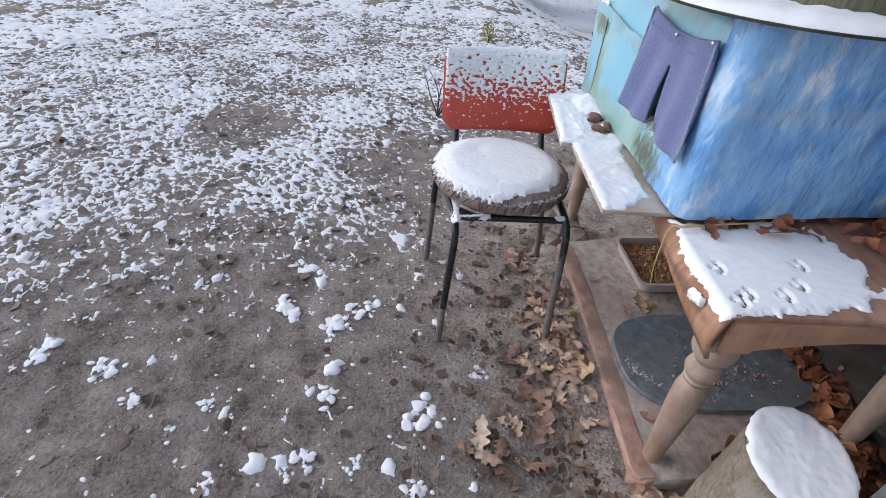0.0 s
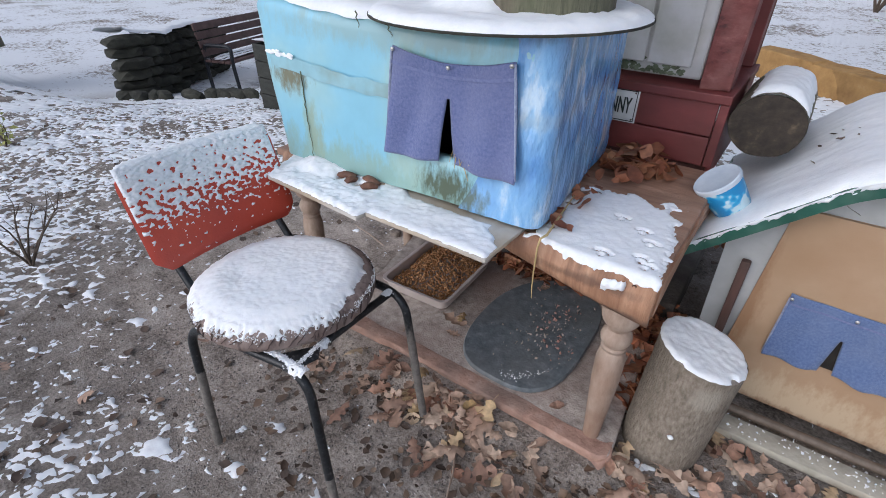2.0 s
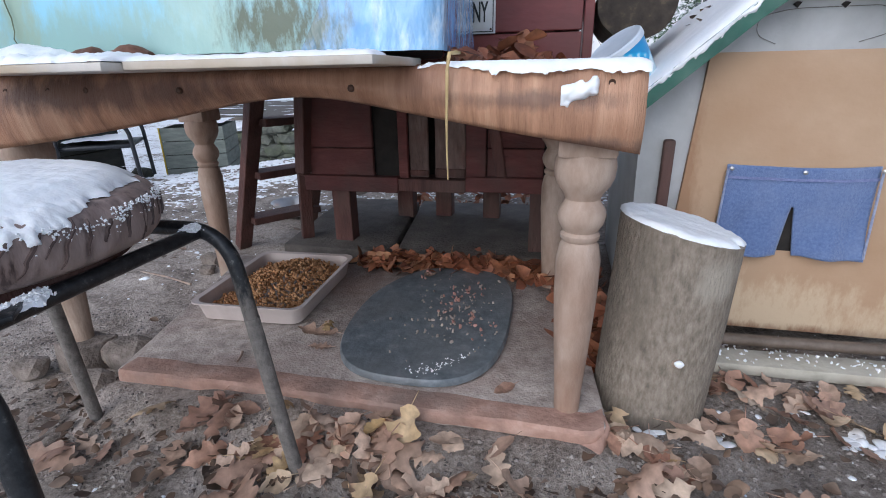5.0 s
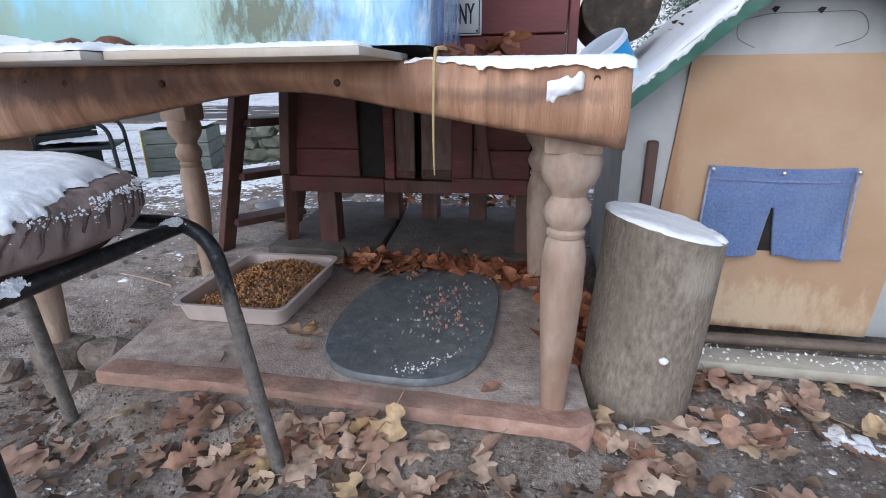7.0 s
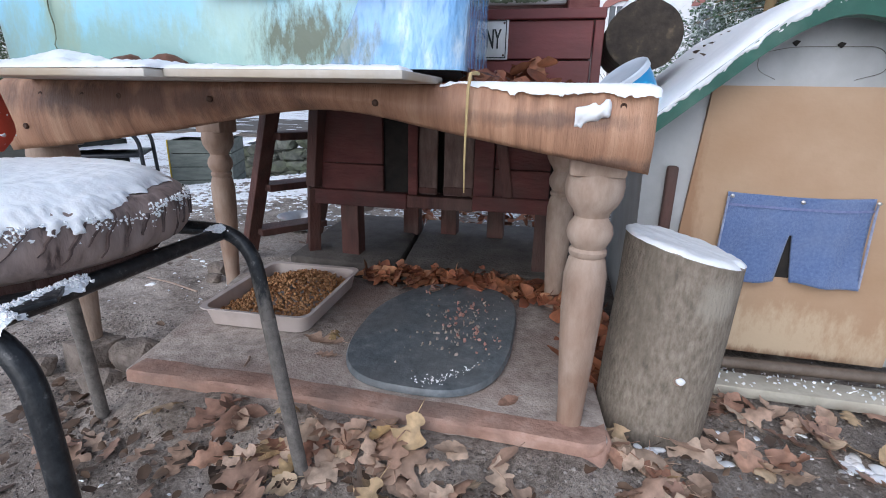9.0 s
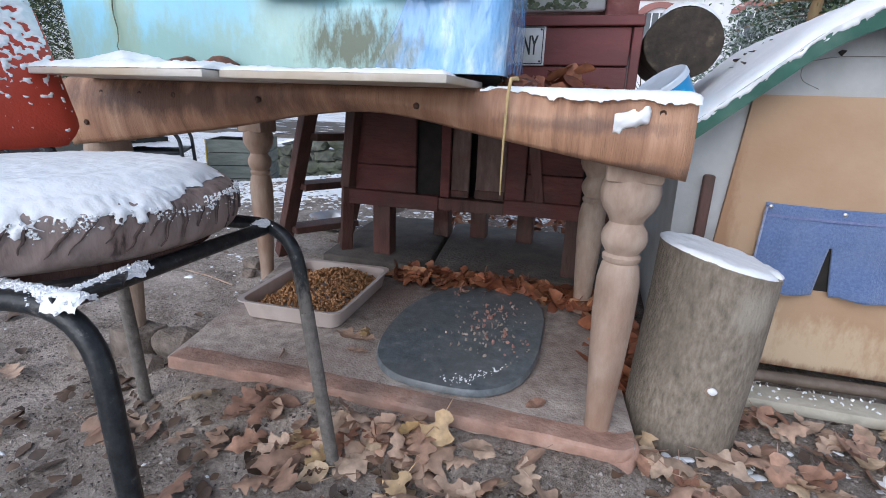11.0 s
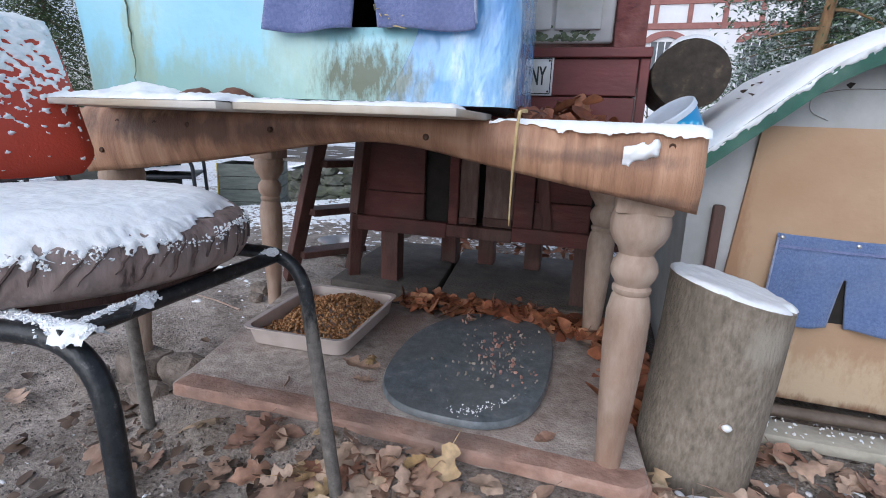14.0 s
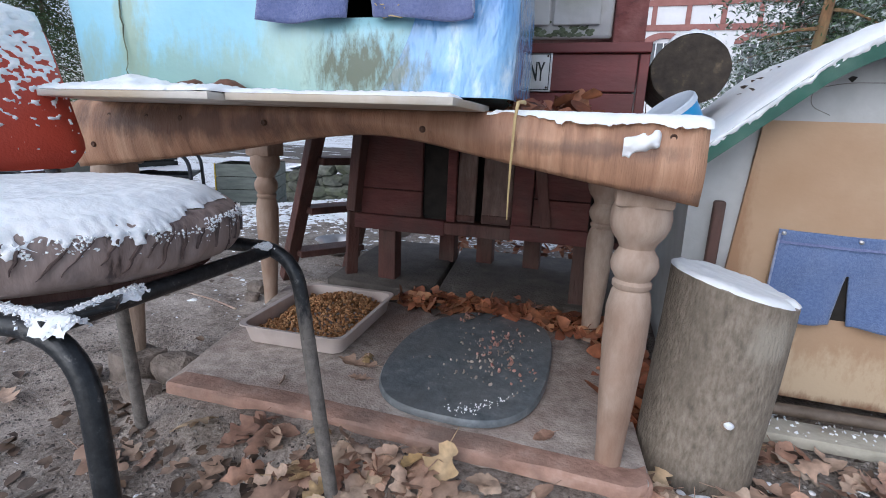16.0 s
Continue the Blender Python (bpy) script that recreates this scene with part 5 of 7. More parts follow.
rail_snow("rail_snow", (-0.575, -0.475, 0.425), (-0.70, -0.482, 0.428), 0.013, "snow on the chair's side rail")
rail_snow("rail_snow", (-0.605, -0.47, 0.424), (-0.615, -0.375, 0.424), 0.010, "snow on the chair's front tube")
rail_snow("rail_snow", (-0.618, -0.175, 0.424), (-0.622, -0.145, 0.424), 0.010, "small cap of snow on the chair's front tube")


# ---- upright log beside the table ----
stump = upright_log("log", 0.094, 0.198, -0.01, 0.369, 0.107, BARK, CRUMB, "short grey-barked log standing on end beside the table", (-0.235, -0.03), 0.045)
for p, q, r in (((0.018, -0.103, 0.155), (0.02, -0.113, 0.158), 0.009),):
    part("branch_stub", tube([p, q], r, 10, r * 0.8, rough=0.002), LEGWOOD, stump, "cut branch stub")
    bm = bmesh.new()
    bmesh.ops.create_icosphere(bm, subdivisions=2, radius=1, matrix=Matrix.Translation((q[0], q[1] - 0.001, q[2] + 0.002)) @ Matrix.Diagonal((r * 0.95, r * 0.5, r * 0.85, 1)))
    for v in bm.verts:
        v.co += noise.noise_vector(v.co * 90) * r * 0.35
    part("snow_cap", bm, SNOW, stump, "dab of snow on the stub")
snow_sheet("log_snow", -0.03, 0.21, 0.07, 0.33, 0.005,
           lambda u, v: 0.106 - math.hypot(u - 0.092, v - 0.198) + 0.004 * noise.noise(Vector((u * 60, v * 60, 1))) - 0.012 * max(0, noise.noise(Vector((u * 26, v * 26, 14))) - 0.33) * 4,
           lambda u, v, h: (u + 0.018, v, 0.371 - 0.235 * (u - 0.092) - 0.03 * (v - 0.198) + h), 0.008, "thin snow cap on the log", soft=0.012, bump=0.4)


# ---- mat, tray and food on the slab ----
def mat_outline(k):
    """Rounded at both ends, the right side straight, the far end a little narrower."""
    out = []
    for i in range(64):
        a = 2 * math.pi * i / 64
        c, s = math.cos(a), math.sin(a)
        e = 2 / 2.9
        y = 0.35 + 0.298 * k * math.copysign(abs(s) ** e, s)
        half = 0.194 - 0.018 * interval(0.35, 0.65, y)
        out.append((-0.204 - half + half * k * math.copysign(abs(c) ** e, c) + (0.194 - half) * 0.3, y))
    return out


bm = bmesh.new()
prev = None
for z, k in ((0.052, 0.97), (0.058, 1.0), (0.066, 1.0), (0.072, 0.985), (0.0725, 0.90), (0.071, 0.6), (0.071, 0.2)):
    ring = [bm.verts.new((x - 0.02 * (y - 0.345), y, z + 0.0015 * noise.noise(Vector((x * 20, y * 20, 0))))) for x, y in mat_outline(k)]
    if prev:
        for i in range(64):
            bm.faces.new((prev[i], prev[(i + 1) % 64], ring[(i + 1) % 64], ring[i]))
    else:
        bm.faces.new(ring[::-1])
    prev = ring
bm.faces.new(prev)
tagged(part("feeding_mat", bm, SLATE), "oval grey rubber mat on the slab, sprinkled with food scraps", "mat")

food = bmesh.new()
for k in range(150):
    x, y = random.gauss(-0.355, 0.06), random.gauss(0.38, 0.11)
    if abs(x + 0.385) < 0.16 and 0.1 < y < 0.6:
        s = random.uniform(0.001, 0.0042)
        m = Matrix.Translation((x, y, 0.073 + s * 0.4)) @ Euler((random.random() * 3, random.random() * 3, random.random() * 3)).to_matrix().to_4x4() @ Matrix.Diagonal((s * random.uniform(0.8, 2), s, s * 0.8, 1))
        bmesh.ops.create_icosphere(food, subdivisions=1, radius=1, matrix=m)
tagged(part("food_crumbs", food, CRUMB), "pale crumbs of food scattered on the mat", "food", kind="stuff")
meat = bmesh.new()
for k in range(60):
    c = random.choice(((-0.36, 0.45), (-0.32, 0.47), (-0.37, 0.38), (-0.27, 0.3), (-0.475, 0.585)))
    x, y = random.gauss(c[0], 0.022), random.gauss(c[1], 0.028)
    s = random.uniform(0.002, 0.0055)
    m = Matrix.Translation((x, y, 0.074 + s * 0.4)) @ Euler((random.random() * 3, random.random() * 3, random.random() * 3)).to_matrix().to_4x4() @ Matrix.Diagonal((s * random.uniform(0.8, 2), s, s * 0.7, 1))
    bmesh.ops.create_icosphere(meat, subdivisions=1, radius=1, matrix=m)
tagged(part("meat_scraps", meat, MEAT), "pinkish scraps of meat on the mat", "food", kind="stuff")


def mat_rim(rnd):
    a = rnd.gauss(-1.15, 0.22)
    return (-0.398 + 0.17 * math.cos(a), 0.35 + 0.272 * math.sin(a) + rnd.gauss(0, 0.012), 0.0735), rnd.uniform(0.0008, 0.0028)


snow_grains("snow_crumbs", 90, mat_rim, "frozen crumbs of snow along the mat's edge", 12)


def build_tray():
    at = pose(-0.858, 0.405, 0.054, 0, 0, 3)
    t = thing("food_tray", at, "cloudy white rectangular plastic tray filled with dry food", "tray")

    def ring(hx, hy, z, bm):
        out = []
        for cx, cy, a0 in ((hx, hy, 0), (-hx, hy, 90), (-hx, -hy, 180), (hx, -hy, 270)):
            r = 0.03
            for i in range(6):
                a = radians(a0 + 18 * i)
                out.append(bm.verts.new((cx - math.copysign(r, cx) + r * math.cos(a), cy - math.copysign(r, cy) + r * math.sin(a), z)))
        return out
    bm, prev = bmesh.new(), None
    for hx, hy, z in ((0.128, 0.168, 0.0), (0.135, 0.176, 0.004), (0.143, 0.186, 0.046), (0.152, 0.195, 0.050), (0.152, 0.195, 0.054), (0.140, 0.183, 0.052), (0.132, 0.174, 0.006), (0.11, 0.15, 0.004)):
        r = ring(hx, hy, z, bm)
        if prev:
            for i in range(len(r)):
                bm.faces.new((prev[i], prev[(i + 1) % len(r)], r[(i + 1) % len(r)], r[i]))
        else:
            bm.faces.new(r[::-1])
        prev = r
    bm.faces.new(prev)
    part("tray_body", bm, TRAY, t)
    return at


tray_at = build_tray()
kibble = []
for k in range(1700):
    x, y = random.uniform(-0.125, 0.13), random.uniform(-0.165, 0.17)
    hill = 0.022 + 0.042 * max(0, 1 - ((x - 0.01) / 0.13) ** 2 - ((y - 0.03) / 0.18) ** 2)
    s = random.uniform(0.0042, 0.0062)
    m = tray_at @ Matrix.Translation((x, y, random.uniform(0.5, 1.0) * hill + 0.006)) @ Euler((random.random() * 3, random.random() * 3, 0)).to_matrix().to_4x4() @ Matrix.Diagonal((s, s, s * 0.7, 1))
    kibble.append((m, s))
pellets("dry_food", kibble, KIBBLE, "heap of brown dry cat food in the tray", "food")


# ---- kennel with a curved green roof ----
ROOF = [(-0.03, 0.515), (0.06, 0.592), (0.19, 0.705), (0.28, 0.780), (0.38, 0.824), (0.48, 0.802), (0.58, 0.737), (0.68, 0.652), (0.78, 0.548), (0.86, 0.472)]


def roof_z(x):
    return curve_at(ROOF, x)


def build_kennel():
    t = thing("kennel", (0.4, 0.8, 0.0), "white plastic kennel with curved green roof and tan plywood front", "kennel")
    o = Matrix.Translation((-0.4, -0.8, 0))
    xs = [0.065 + 0.67 * k / 24 for k in range(25)]
    bm = prism([(0.075, 0.03), (0.725, 0.03)] + [(x, roof_z(x) - 0.004) for x in xs[::-1]], 0.502, 1.12)
    bm.transform(o)
    part("body", bm, KWHITE, t)
    # curved roof sheet and its thick front rim
    for nm, y0, y1, d, lab in (("roof_sheet", 0.43, 1.18, 0.014, ""), ("roof_rim", 0.395, 0.43, 0.042, "scuffed dark green roof rim")):
        rx = [-0.03 + 0.89 * k / 40 for k in range(41)]
        up = [(x, roof_z(x) + 0.012) for x in rx]
        dn = [(x, roof_z(x) + 0.012 - d) for x in rx[::-1]]
        bm = prism(up + dn, y0, y1)
        bm.transform(o)
        part(nm, bm, GREEN, t, lab)
    # plywood front, cut to the curve
    pts = [(0.146, 0.035), (0.659, 0.034), (0.668, 0.2), (0.672, 0.45)] + [(x, min(0.668, roof_z(x) - 0.034)) for x in [0.672 - 0.484 * k / 26 for k in range(27)]]
    bm = prism(pts, 0.486, 0.498)
    bmesh.ops.recalc_face_normals(bm, faces=bm.faces[:])
    bm.transform(o)
    part("front_panel", bm, TAN, t, "tan plywood panel, scratched and damp at the bottom")
    # handle slot outline moulded into the gable
    loop = smooth_path([(0.31, 0.499, 0.682), (0.27, 0.499, 0.70), (0.27, 0.499, 0.735), (0.33, 0.499, 0.748), (0.50, 0.499, 0.748), (0.52, 0.499, 0.70), (0.46, 0.499, 0.682)], 0.025, 5)
    bm = tube([Vector(p) for p in loop], 0.0007, 5)
    bm.transform(o)
    part("moulded_line", bm, MUDTUBE, t)
    # chipped slots: black patches paint the shade within them
    for x, z in ((0.335, 0.756), (0.42, 0.752)):
        bm = prism([(x - 0.006, z), (x, z + 0.005), (x + 0.009, z + 0.003), (x + 0.002, z - 0.007)], 0.497, 0.503)
        bm.transform(o)
        part("broken_slot", bm, BLACK, t, "chipped slot, its shade painted as a black patch")
    # side post beside the panel
    bm = block(0.118, 0.142, 0.476, 0.50, 0.02, 0.487, 0.005)
    bm.transform(o)
    part("edge_strip", bm, DARKWOOD, t)


build_kennel()
snow_sheet("roof_snow", -0.035, 0.865, 0.375, 1.19, 0.0085,
           lambda u, v: min(u + 0.025, 0.86 - u, v - 0.396, 1.18 - v) + 0.012 * noise.noise(Vector((u * 30, v * 30, 2))),
           lambda u, v, h: (u, v, roof_z(u) + 0.011 + h * (0.35 + 0.65 * interval(0.0, 0.3, u))), 0.03, "thick grainy snow on the kennel roof", soft=0.05, bump=0.1)


def rim_snow(u, v):
    n = 0.55 * noise.noise(Vector((u * 50, v * 50, 3))) + 0.45 * noise.noise(Vector((u * 140, v * 140, 9)))
    return 0.02 * (1.2 * n + 0.62 - 48 * v + 0.6 * noise.noise(Vector((u * 7, 0, 8))))


snow_sheet("rim_snow", -0.03, 0.86, 0.0, 0.026, 0.0042, rim_snow, lambda u, v, h: (u, 0.395 - h, roof_z(u) + 0.0125 - v), 0.006, "snow clinging to the green roof rim", soft=0.01, bump=0.4)

tw2 = towel("towel_curtain", 0.403, 0.476, 0.436, 0.228, 0.296, 0.305, -0.003, 0.345, 0.015, TERRY2, "grey-blue terry towel with a cut slit nailed to the kennel", 0.006, lambda x, z: 0.008, 0.003)
for xt, xb in ((-0.148, -0.1525), (0.148, 0.1525)):
    part("hem", tube([Vector((xt, -0.004, 0.198)), Vector(((xt + xb) / 2, -0.006, 0.1)), Vector((xb, -0.008, 0.004))], 0.0026, 6, rough=0.001), HEM, tw2, "frayed pale hem")
# no hole is cut: a thin black sheet gives the entrance its shade
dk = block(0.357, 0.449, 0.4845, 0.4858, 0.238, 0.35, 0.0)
tagged(part("entrance_hole", dk, BLACK), "black sheet painting the shade of the entrance behind the towel", "opening")


# ---- log lying between hutch and kennel ----
t = thing("log", (0.055, 0.69, 0.795), "dark thick log lying between hutch and kennel, snow on top", "log")
bm, prev = bmesh.new(), None
for i in range(9):
    y = 0.36 * i / 8
    ring = []
    for k in range(40):
        a = 2 * math.pi * k / 40
        r = 0.096 * (1 + 0.05 * noise.noise(Vector((math.cos(a) * 1.6, math.sin(a) * 1.6, y * 2))) + 0.02 * noise.noise(Vector((math.cos(a) * 7, math.sin(a) * 7, y * 9))))
        ring.append(bm.verts.new((r * math.cos(a), y, 0.9 * r * math.sin(a))))
    if prev:
        for k in range(40):
            bm.faces.new((prev[k], ring[k], ring[(k + 1) % 40], prev[(k + 1) % 40]))
    first = ring if i == 0 else first
    prev = ring
bm.faces.new(prev[::-1])
bmesh.ops.recalc_face_normals(bm, faces=bm.faces[:])
part("bark", bm, BARKG, t)
bm, prev = bmesh.new(), None
for q in (1.0, 0.85, 0.6, 0.3):
    ring = [bm.verts.new((0.095 * q * math.cos(2 * math.pi * k / 40) * (1 + 0.05 * noise.noise(Vector((math.cos(2 * math.pi * k / 40) * 1.6, math.sin(2 * math.pi * k / 40) * 1.6, 0)))),
                          -0.003 - 0.002 * noise.noise(Vector((k, q * 9, 0))), 0.0855 * q * math.sin(2 * math.pi * k / 40))) for k in range(40)]
    if prev:
        for k in range(40):
            bm.faces.new((prev[k], ring[k], ring[(k + 1) % 40], prev[(k + 1) % 40]))
    prev = ring
bm.faces.new(prev)
bmesh.ops.recalc_face_normals(bm, faces=bm.faces[:])
part("sawn_end", bm, ENDGRAIN, t, "dark rough sawn end with lichen specks")
snow_sheet("log_snow", -0.03, 0.15, 0.70, 1.06, 0.009, lambda u, v: min(0.075 - abs(u - 0.065), v - 0.705, 1.05 - v) + 0.008 * noise.noise(Vector((u * 40, v * 40, 4))),
           lambda u, v, h: (u, v, 0.795 + 0.9 * math.sqrt(max(0, 0.096 ** 2 - (u - 0.055) ** 2)) + h - 0.002), 0.022, "snow along the lying log", soft=0.03)

# ---- tub ----
t = thing("tub", pose(0.05, 0.525, 0.612, 16, -36, 0), "blue and white printed plastic tub with a frosted lid", "tub")
part("tub_body", lathe([(0.0, 0.044), (0.004, 0.048), (0.05, 0.054), (0.09, 0.058), (0.094, 0.058)], 32), CUPBLUE, t)
part("lid", lathe([(0.09, 0.061), (0.101, 0.061), (0.104, 0.058), (0.101, 0.052), (0.1005, 0.02)], 32), CUPWHITE, t, "frosted pale lid with snow")


# ---- red hutch behind the table ----
def build_hutch():
    t = thing("hutch", (-0.5, 0.95, 0.1), "tall maroon wooden cat hutch on legs with white flaps", "hutch")
    o = Matrix.Translation((0.5, -0.95, -0.1))

    def bit(name, bounds, material, parent=None, label="", bevel=0.003):
        bm = block(*bounds, bevel)
        if parent is None:
            bm.transform(o)
        else:
            bm.transform(o)
        return part(name, bm, material, parent or t, label, smooth=False)

    # upper box above the table: boards and ledge
    for z0, z1 in ((0.645, 0.733), (0.737, 0.834)):
        bit("board", (-0.93, -0.075, 0.686, 0.704, z0, z1), MAROON)
    bit("lining", (-0.92, -0.08, 0.7065, 0.716, 0.646, 0.834), DARKWOOD)
    bit("corner_board", (-0.072, -0.047, 0.682, 0.706, 0.645, 0.834), MAROON)
    bit("side_board", (-0.064, -0.049, 0.707, 1.2, 0.60, 0.834), MAROON)
    bit("ledge", (-0.94, -0.045, 0.674, 1.2, 0.836, 0.862), MAROON)
    # upper storey: posts and white flap panels set back a little
    for x0, x1 in ((-0.145, -0.062), (-1.03, -0.955), (-0.56, -0.50)):
        bm = block(x0, x1, 0.715, 0.79, 0.8625, 1.75, 0.004, 2, 7, 0.006)
        bm.transform(o)
        part("post", bm, PEELING, t, "post with peeling maroon paint", smooth=False)
    for x0, x1 in ((-0.145, -0.062), (-1.03, -0.955)):
        bit("post", (x0, x1, 1.12, 1.19, 0.8625, 1.75), MAROON)
    bit("back_wall", (-1.02, -0.06, 1.195, 1.21, 0.8, 1.75), DARKWOOD)
    bit("roof_board", (-1.15, 0.06, 0.6, 1.3, 1.7505, 1.78), DARKWOOD)
    pan = bit("flap_panel", (-0.495, -0.149, 0.728, 0.745, 0.880, 1.40), FLAP, None, "stained white plastic panel, mossy at the bottom", 0.012)
    for x0, x1 in ((-0.485, -0.319), (-0.308, -0.185)):
        bm = block(x0, x1, 0.716, 0.726, 0.915, 1.38, 0.004, 2, 4, 0.003)
        bm.transform(o)
        part("flap", bm, FLAP, pan, "hanging translucent white flap", smooth=False)
    moss = bmesh.new()
    for k in range(160):
        x, z, s = random.uniform(-0.47, -0.2), 0.888 + abs(random.gauss(0, 0.012)), random.uniform(0.002, 0.006)
        bmesh.ops.create_icosphere(moss, subdivisions=1, radius=1, matrix=Matrix.Translation((x, 0.727, z)) @ Matrix.Diagonal((s * 1.6, 0.0015, s, 1)))
    moss.transform(o)
    part("moss", moss, MOULD, pan, "grey-green moss along the lower edge")
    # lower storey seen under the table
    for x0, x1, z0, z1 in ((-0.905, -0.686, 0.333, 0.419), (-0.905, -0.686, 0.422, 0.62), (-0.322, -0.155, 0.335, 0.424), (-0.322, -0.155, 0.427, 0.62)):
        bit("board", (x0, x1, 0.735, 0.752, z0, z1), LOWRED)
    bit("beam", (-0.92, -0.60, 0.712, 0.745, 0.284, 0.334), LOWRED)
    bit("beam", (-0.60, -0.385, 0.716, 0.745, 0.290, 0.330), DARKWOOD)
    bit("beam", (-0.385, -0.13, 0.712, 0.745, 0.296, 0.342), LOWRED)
    # black filler that paints the shade in the gap beside the door
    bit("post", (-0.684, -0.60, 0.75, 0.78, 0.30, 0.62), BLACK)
    for x0, x1 in ((-0.597, -0.567), (-0.385, -0.324)):
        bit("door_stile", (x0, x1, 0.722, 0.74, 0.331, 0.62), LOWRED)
    for x0, x1 in ((-0.565, -0.505), (-0.484, -0.389)):
        bm = block(x0, x1, 0.738, 0.75, 0.332, 0.62, 0.003, 2, 3, 0.002)
        bm.transform(o)
        part("door_slat", bm, WEATHERED, t, "weathered grey-brown slat", smooth=False)
    bit("cross_strip", (-0.565, -0.505, 0.731, 0.7375, 0.338, 0.356), DARKWOOD)
    bit("cross_strip", (-0.484, -0.389, 0.731, 0.7375, 0.336, 0.362), DARKWOOD)
    bm = block(-0.016, 0.016, -0.006, 0.006, -0.15, 0.15, 0.003)
    bm.transform(o @ Matrix.Translation((-0.30, 0.727, 0.48)) @ Matrix.Rotation(radians(-9), 4, "Y"))
    part("loose_slat", bm, DARKWOOD, t, "loose dark slat leaning in the frame", smooth=False)
    bit("floor_board", (-0.92, -0.06, 0.75, 1.2, 0.29, 0.31), DARKWOOD)
    # black backing as painted shade deep inside the lower storey
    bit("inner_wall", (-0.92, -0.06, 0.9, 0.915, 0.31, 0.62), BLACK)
    bit("mid_floor", (-0.95, -0.05, 0.71, 1.2, 0.622, 0.644), DARKWOOD)
    for x, y in ((-0.82, 0.79), (-0.16, 0.79), (-0.70, 1.12), (-0.16, 1.12), (-0.55, 1.15), (-0.36, 1.15)):
        bit("leg", (x - 0.032, x + 0.032, y - 0.03, y + 0.03, 0.095, 0.29), DARKWOOD)
    # leaning side brace
    for p in ([(-0.895, 0.72, 0.62), (-0.93, 0.73, 0.34), (-0.985, 0.80, 0.0)],):
        bm = bmesh.new()
        for a, b in zip(p, p[1:]):
            a, b = Vector(a), Vector(b)
            m = (a + b) / 2
            block(-0.02, 0.02, -0.02, 0.02, -(b - a).length / 2, (b - a).length / 2, 0.003, bm=bm)
            q = (b - a).to_track_quat("Z", "X").to_matrix().to_4x4()
            for v in bm.verts[-24 * 0 - len(bm.verts) // (1 if a == Vector(p[0]) else 2):]:
                v.co = Matrix.Translation(m) @ q @ v.co
        bm.transform(o)
        part("brace", bm, DARKWOOD, t, smooth=False)
    return t


build_hutch()


def stick(a, b, w, d, material, name, parent, o=Vector((0, 0, 0))):
    a, b = Vector(a) - o, Vector(b) - o
    bm = block(-w / 2, w / 2, -d / 2, d / 2, -(b - a).length / 2, (b - a).length / 2, 0.003)
    bm.transform(Matrix.Translation((a + b) / 2) @ (b - a).to_track_quat("Z", "X").to_matrix().to_4x4())
    return part(name, bm, material, parent, smooth=False)


# wooden steps leaning on the hutch
la = thing("ladder", (-1.2, 0.85, 0.0), "dark wooden ladder with flat steps leaning on the hutch", "ladder")
lo = Vector((-1.2, 0.85, 0))
stick((-1.075, 0.74, 0.60), (-1.33, 0.90, 0.0), 0.045, 0.05, DARKWOOD, "rail", la, lo)
stick((-0.955, 0.99, 0.60), (-1.16, 1.12, 0.0), 0.045, 0.05, DARKWOOD, "rail", la, lo)
for z, k in ((0.495, 0.175), (0.305, 0.49), (0.12, 0.8)):
    a = Vector((-1.075, 0.74, 0.60)).lerp(Vector((-1.33, 0.90, 0.0)), k)
    b = Vector((-0.955, 0.99, 0.60)).lerp(Vector((-1.16, 1.12, 0.0)), k)
    stick(a + Vector((0.02, 0, 0)), b + Vector((0.02, 0, 0)), 0.026, 0.10, DARKWOOD, "step", la, lo)

bw = lathe([(0.0, 0.07), (0.004, 0.075), (0.05, 0.10), (0.062, 0.112), (0.064, 0.115), (0.061, 0.11), (0.05, 0.096), (0.008, 0.066)], 36)
bw.transform(Matrix.Translation((-1.36, 1.38, 0.0)))
tagged(part("bowl", bw, STEEL), "dull steel feeding bowl on the ground", "bowl")
bw = lathe([(0.0, 0.07), (0.004, 0.075), (0.05, 0.10), (0.06, 0.105), (0.05, 0.096), (0.008, 0.066)], 36)
bw.transform(Matrix.Translation((-1.08, 1.45, 0.1)))
tagged(part("bowl", bw, TRAY), "white bowl beside the hutch", "bowl")

# enamel sign
sg = thing("sign", (-0.375, 0.684, 0.787), "small white enamel sign with black letters and border", "sign")
part("plate", block(-0.078, 0.078, -0.004, 0.0, -0.052, 0.052, 0.002), ENAMEL, sg)
fr = bmesh.new()
for b in ((-0.073, 0.073, -0.0052, -0.0042, 0.0455, 0.048), (-0.073, 0.073, -0.0052, -0.0042, -0.048, -0.0455), (0.0705, 0.073, -0.0052, -0.0042, -0.0455, 0.0455), (-0.073, -0.0705, -0.0052, -0.0042, -0.0455, 0.0455)):
    block(*b, 0.0, bm=fr)
part("border", fr, INK, sg)
cu = bpy.data.curves.new("letters", "FONT")
cu.body, cu.size, cu.extrude, cu.align_x, cu.align_y = "NNY", 0.068, 0.0006, "RIGHT", "CENTER"
cu.offset = 0.0016
cu.materials.append(INK)
lt = new("letters", cu)
lt.parent = sg
lt.matrix_basis = Matrix.Translation((0.058, -0.005, -0.002)) @ Matrix.Rotation(radians(90), 4, "X") @ Matrix.Diagonal((0.44, 1.0, 1, 1))
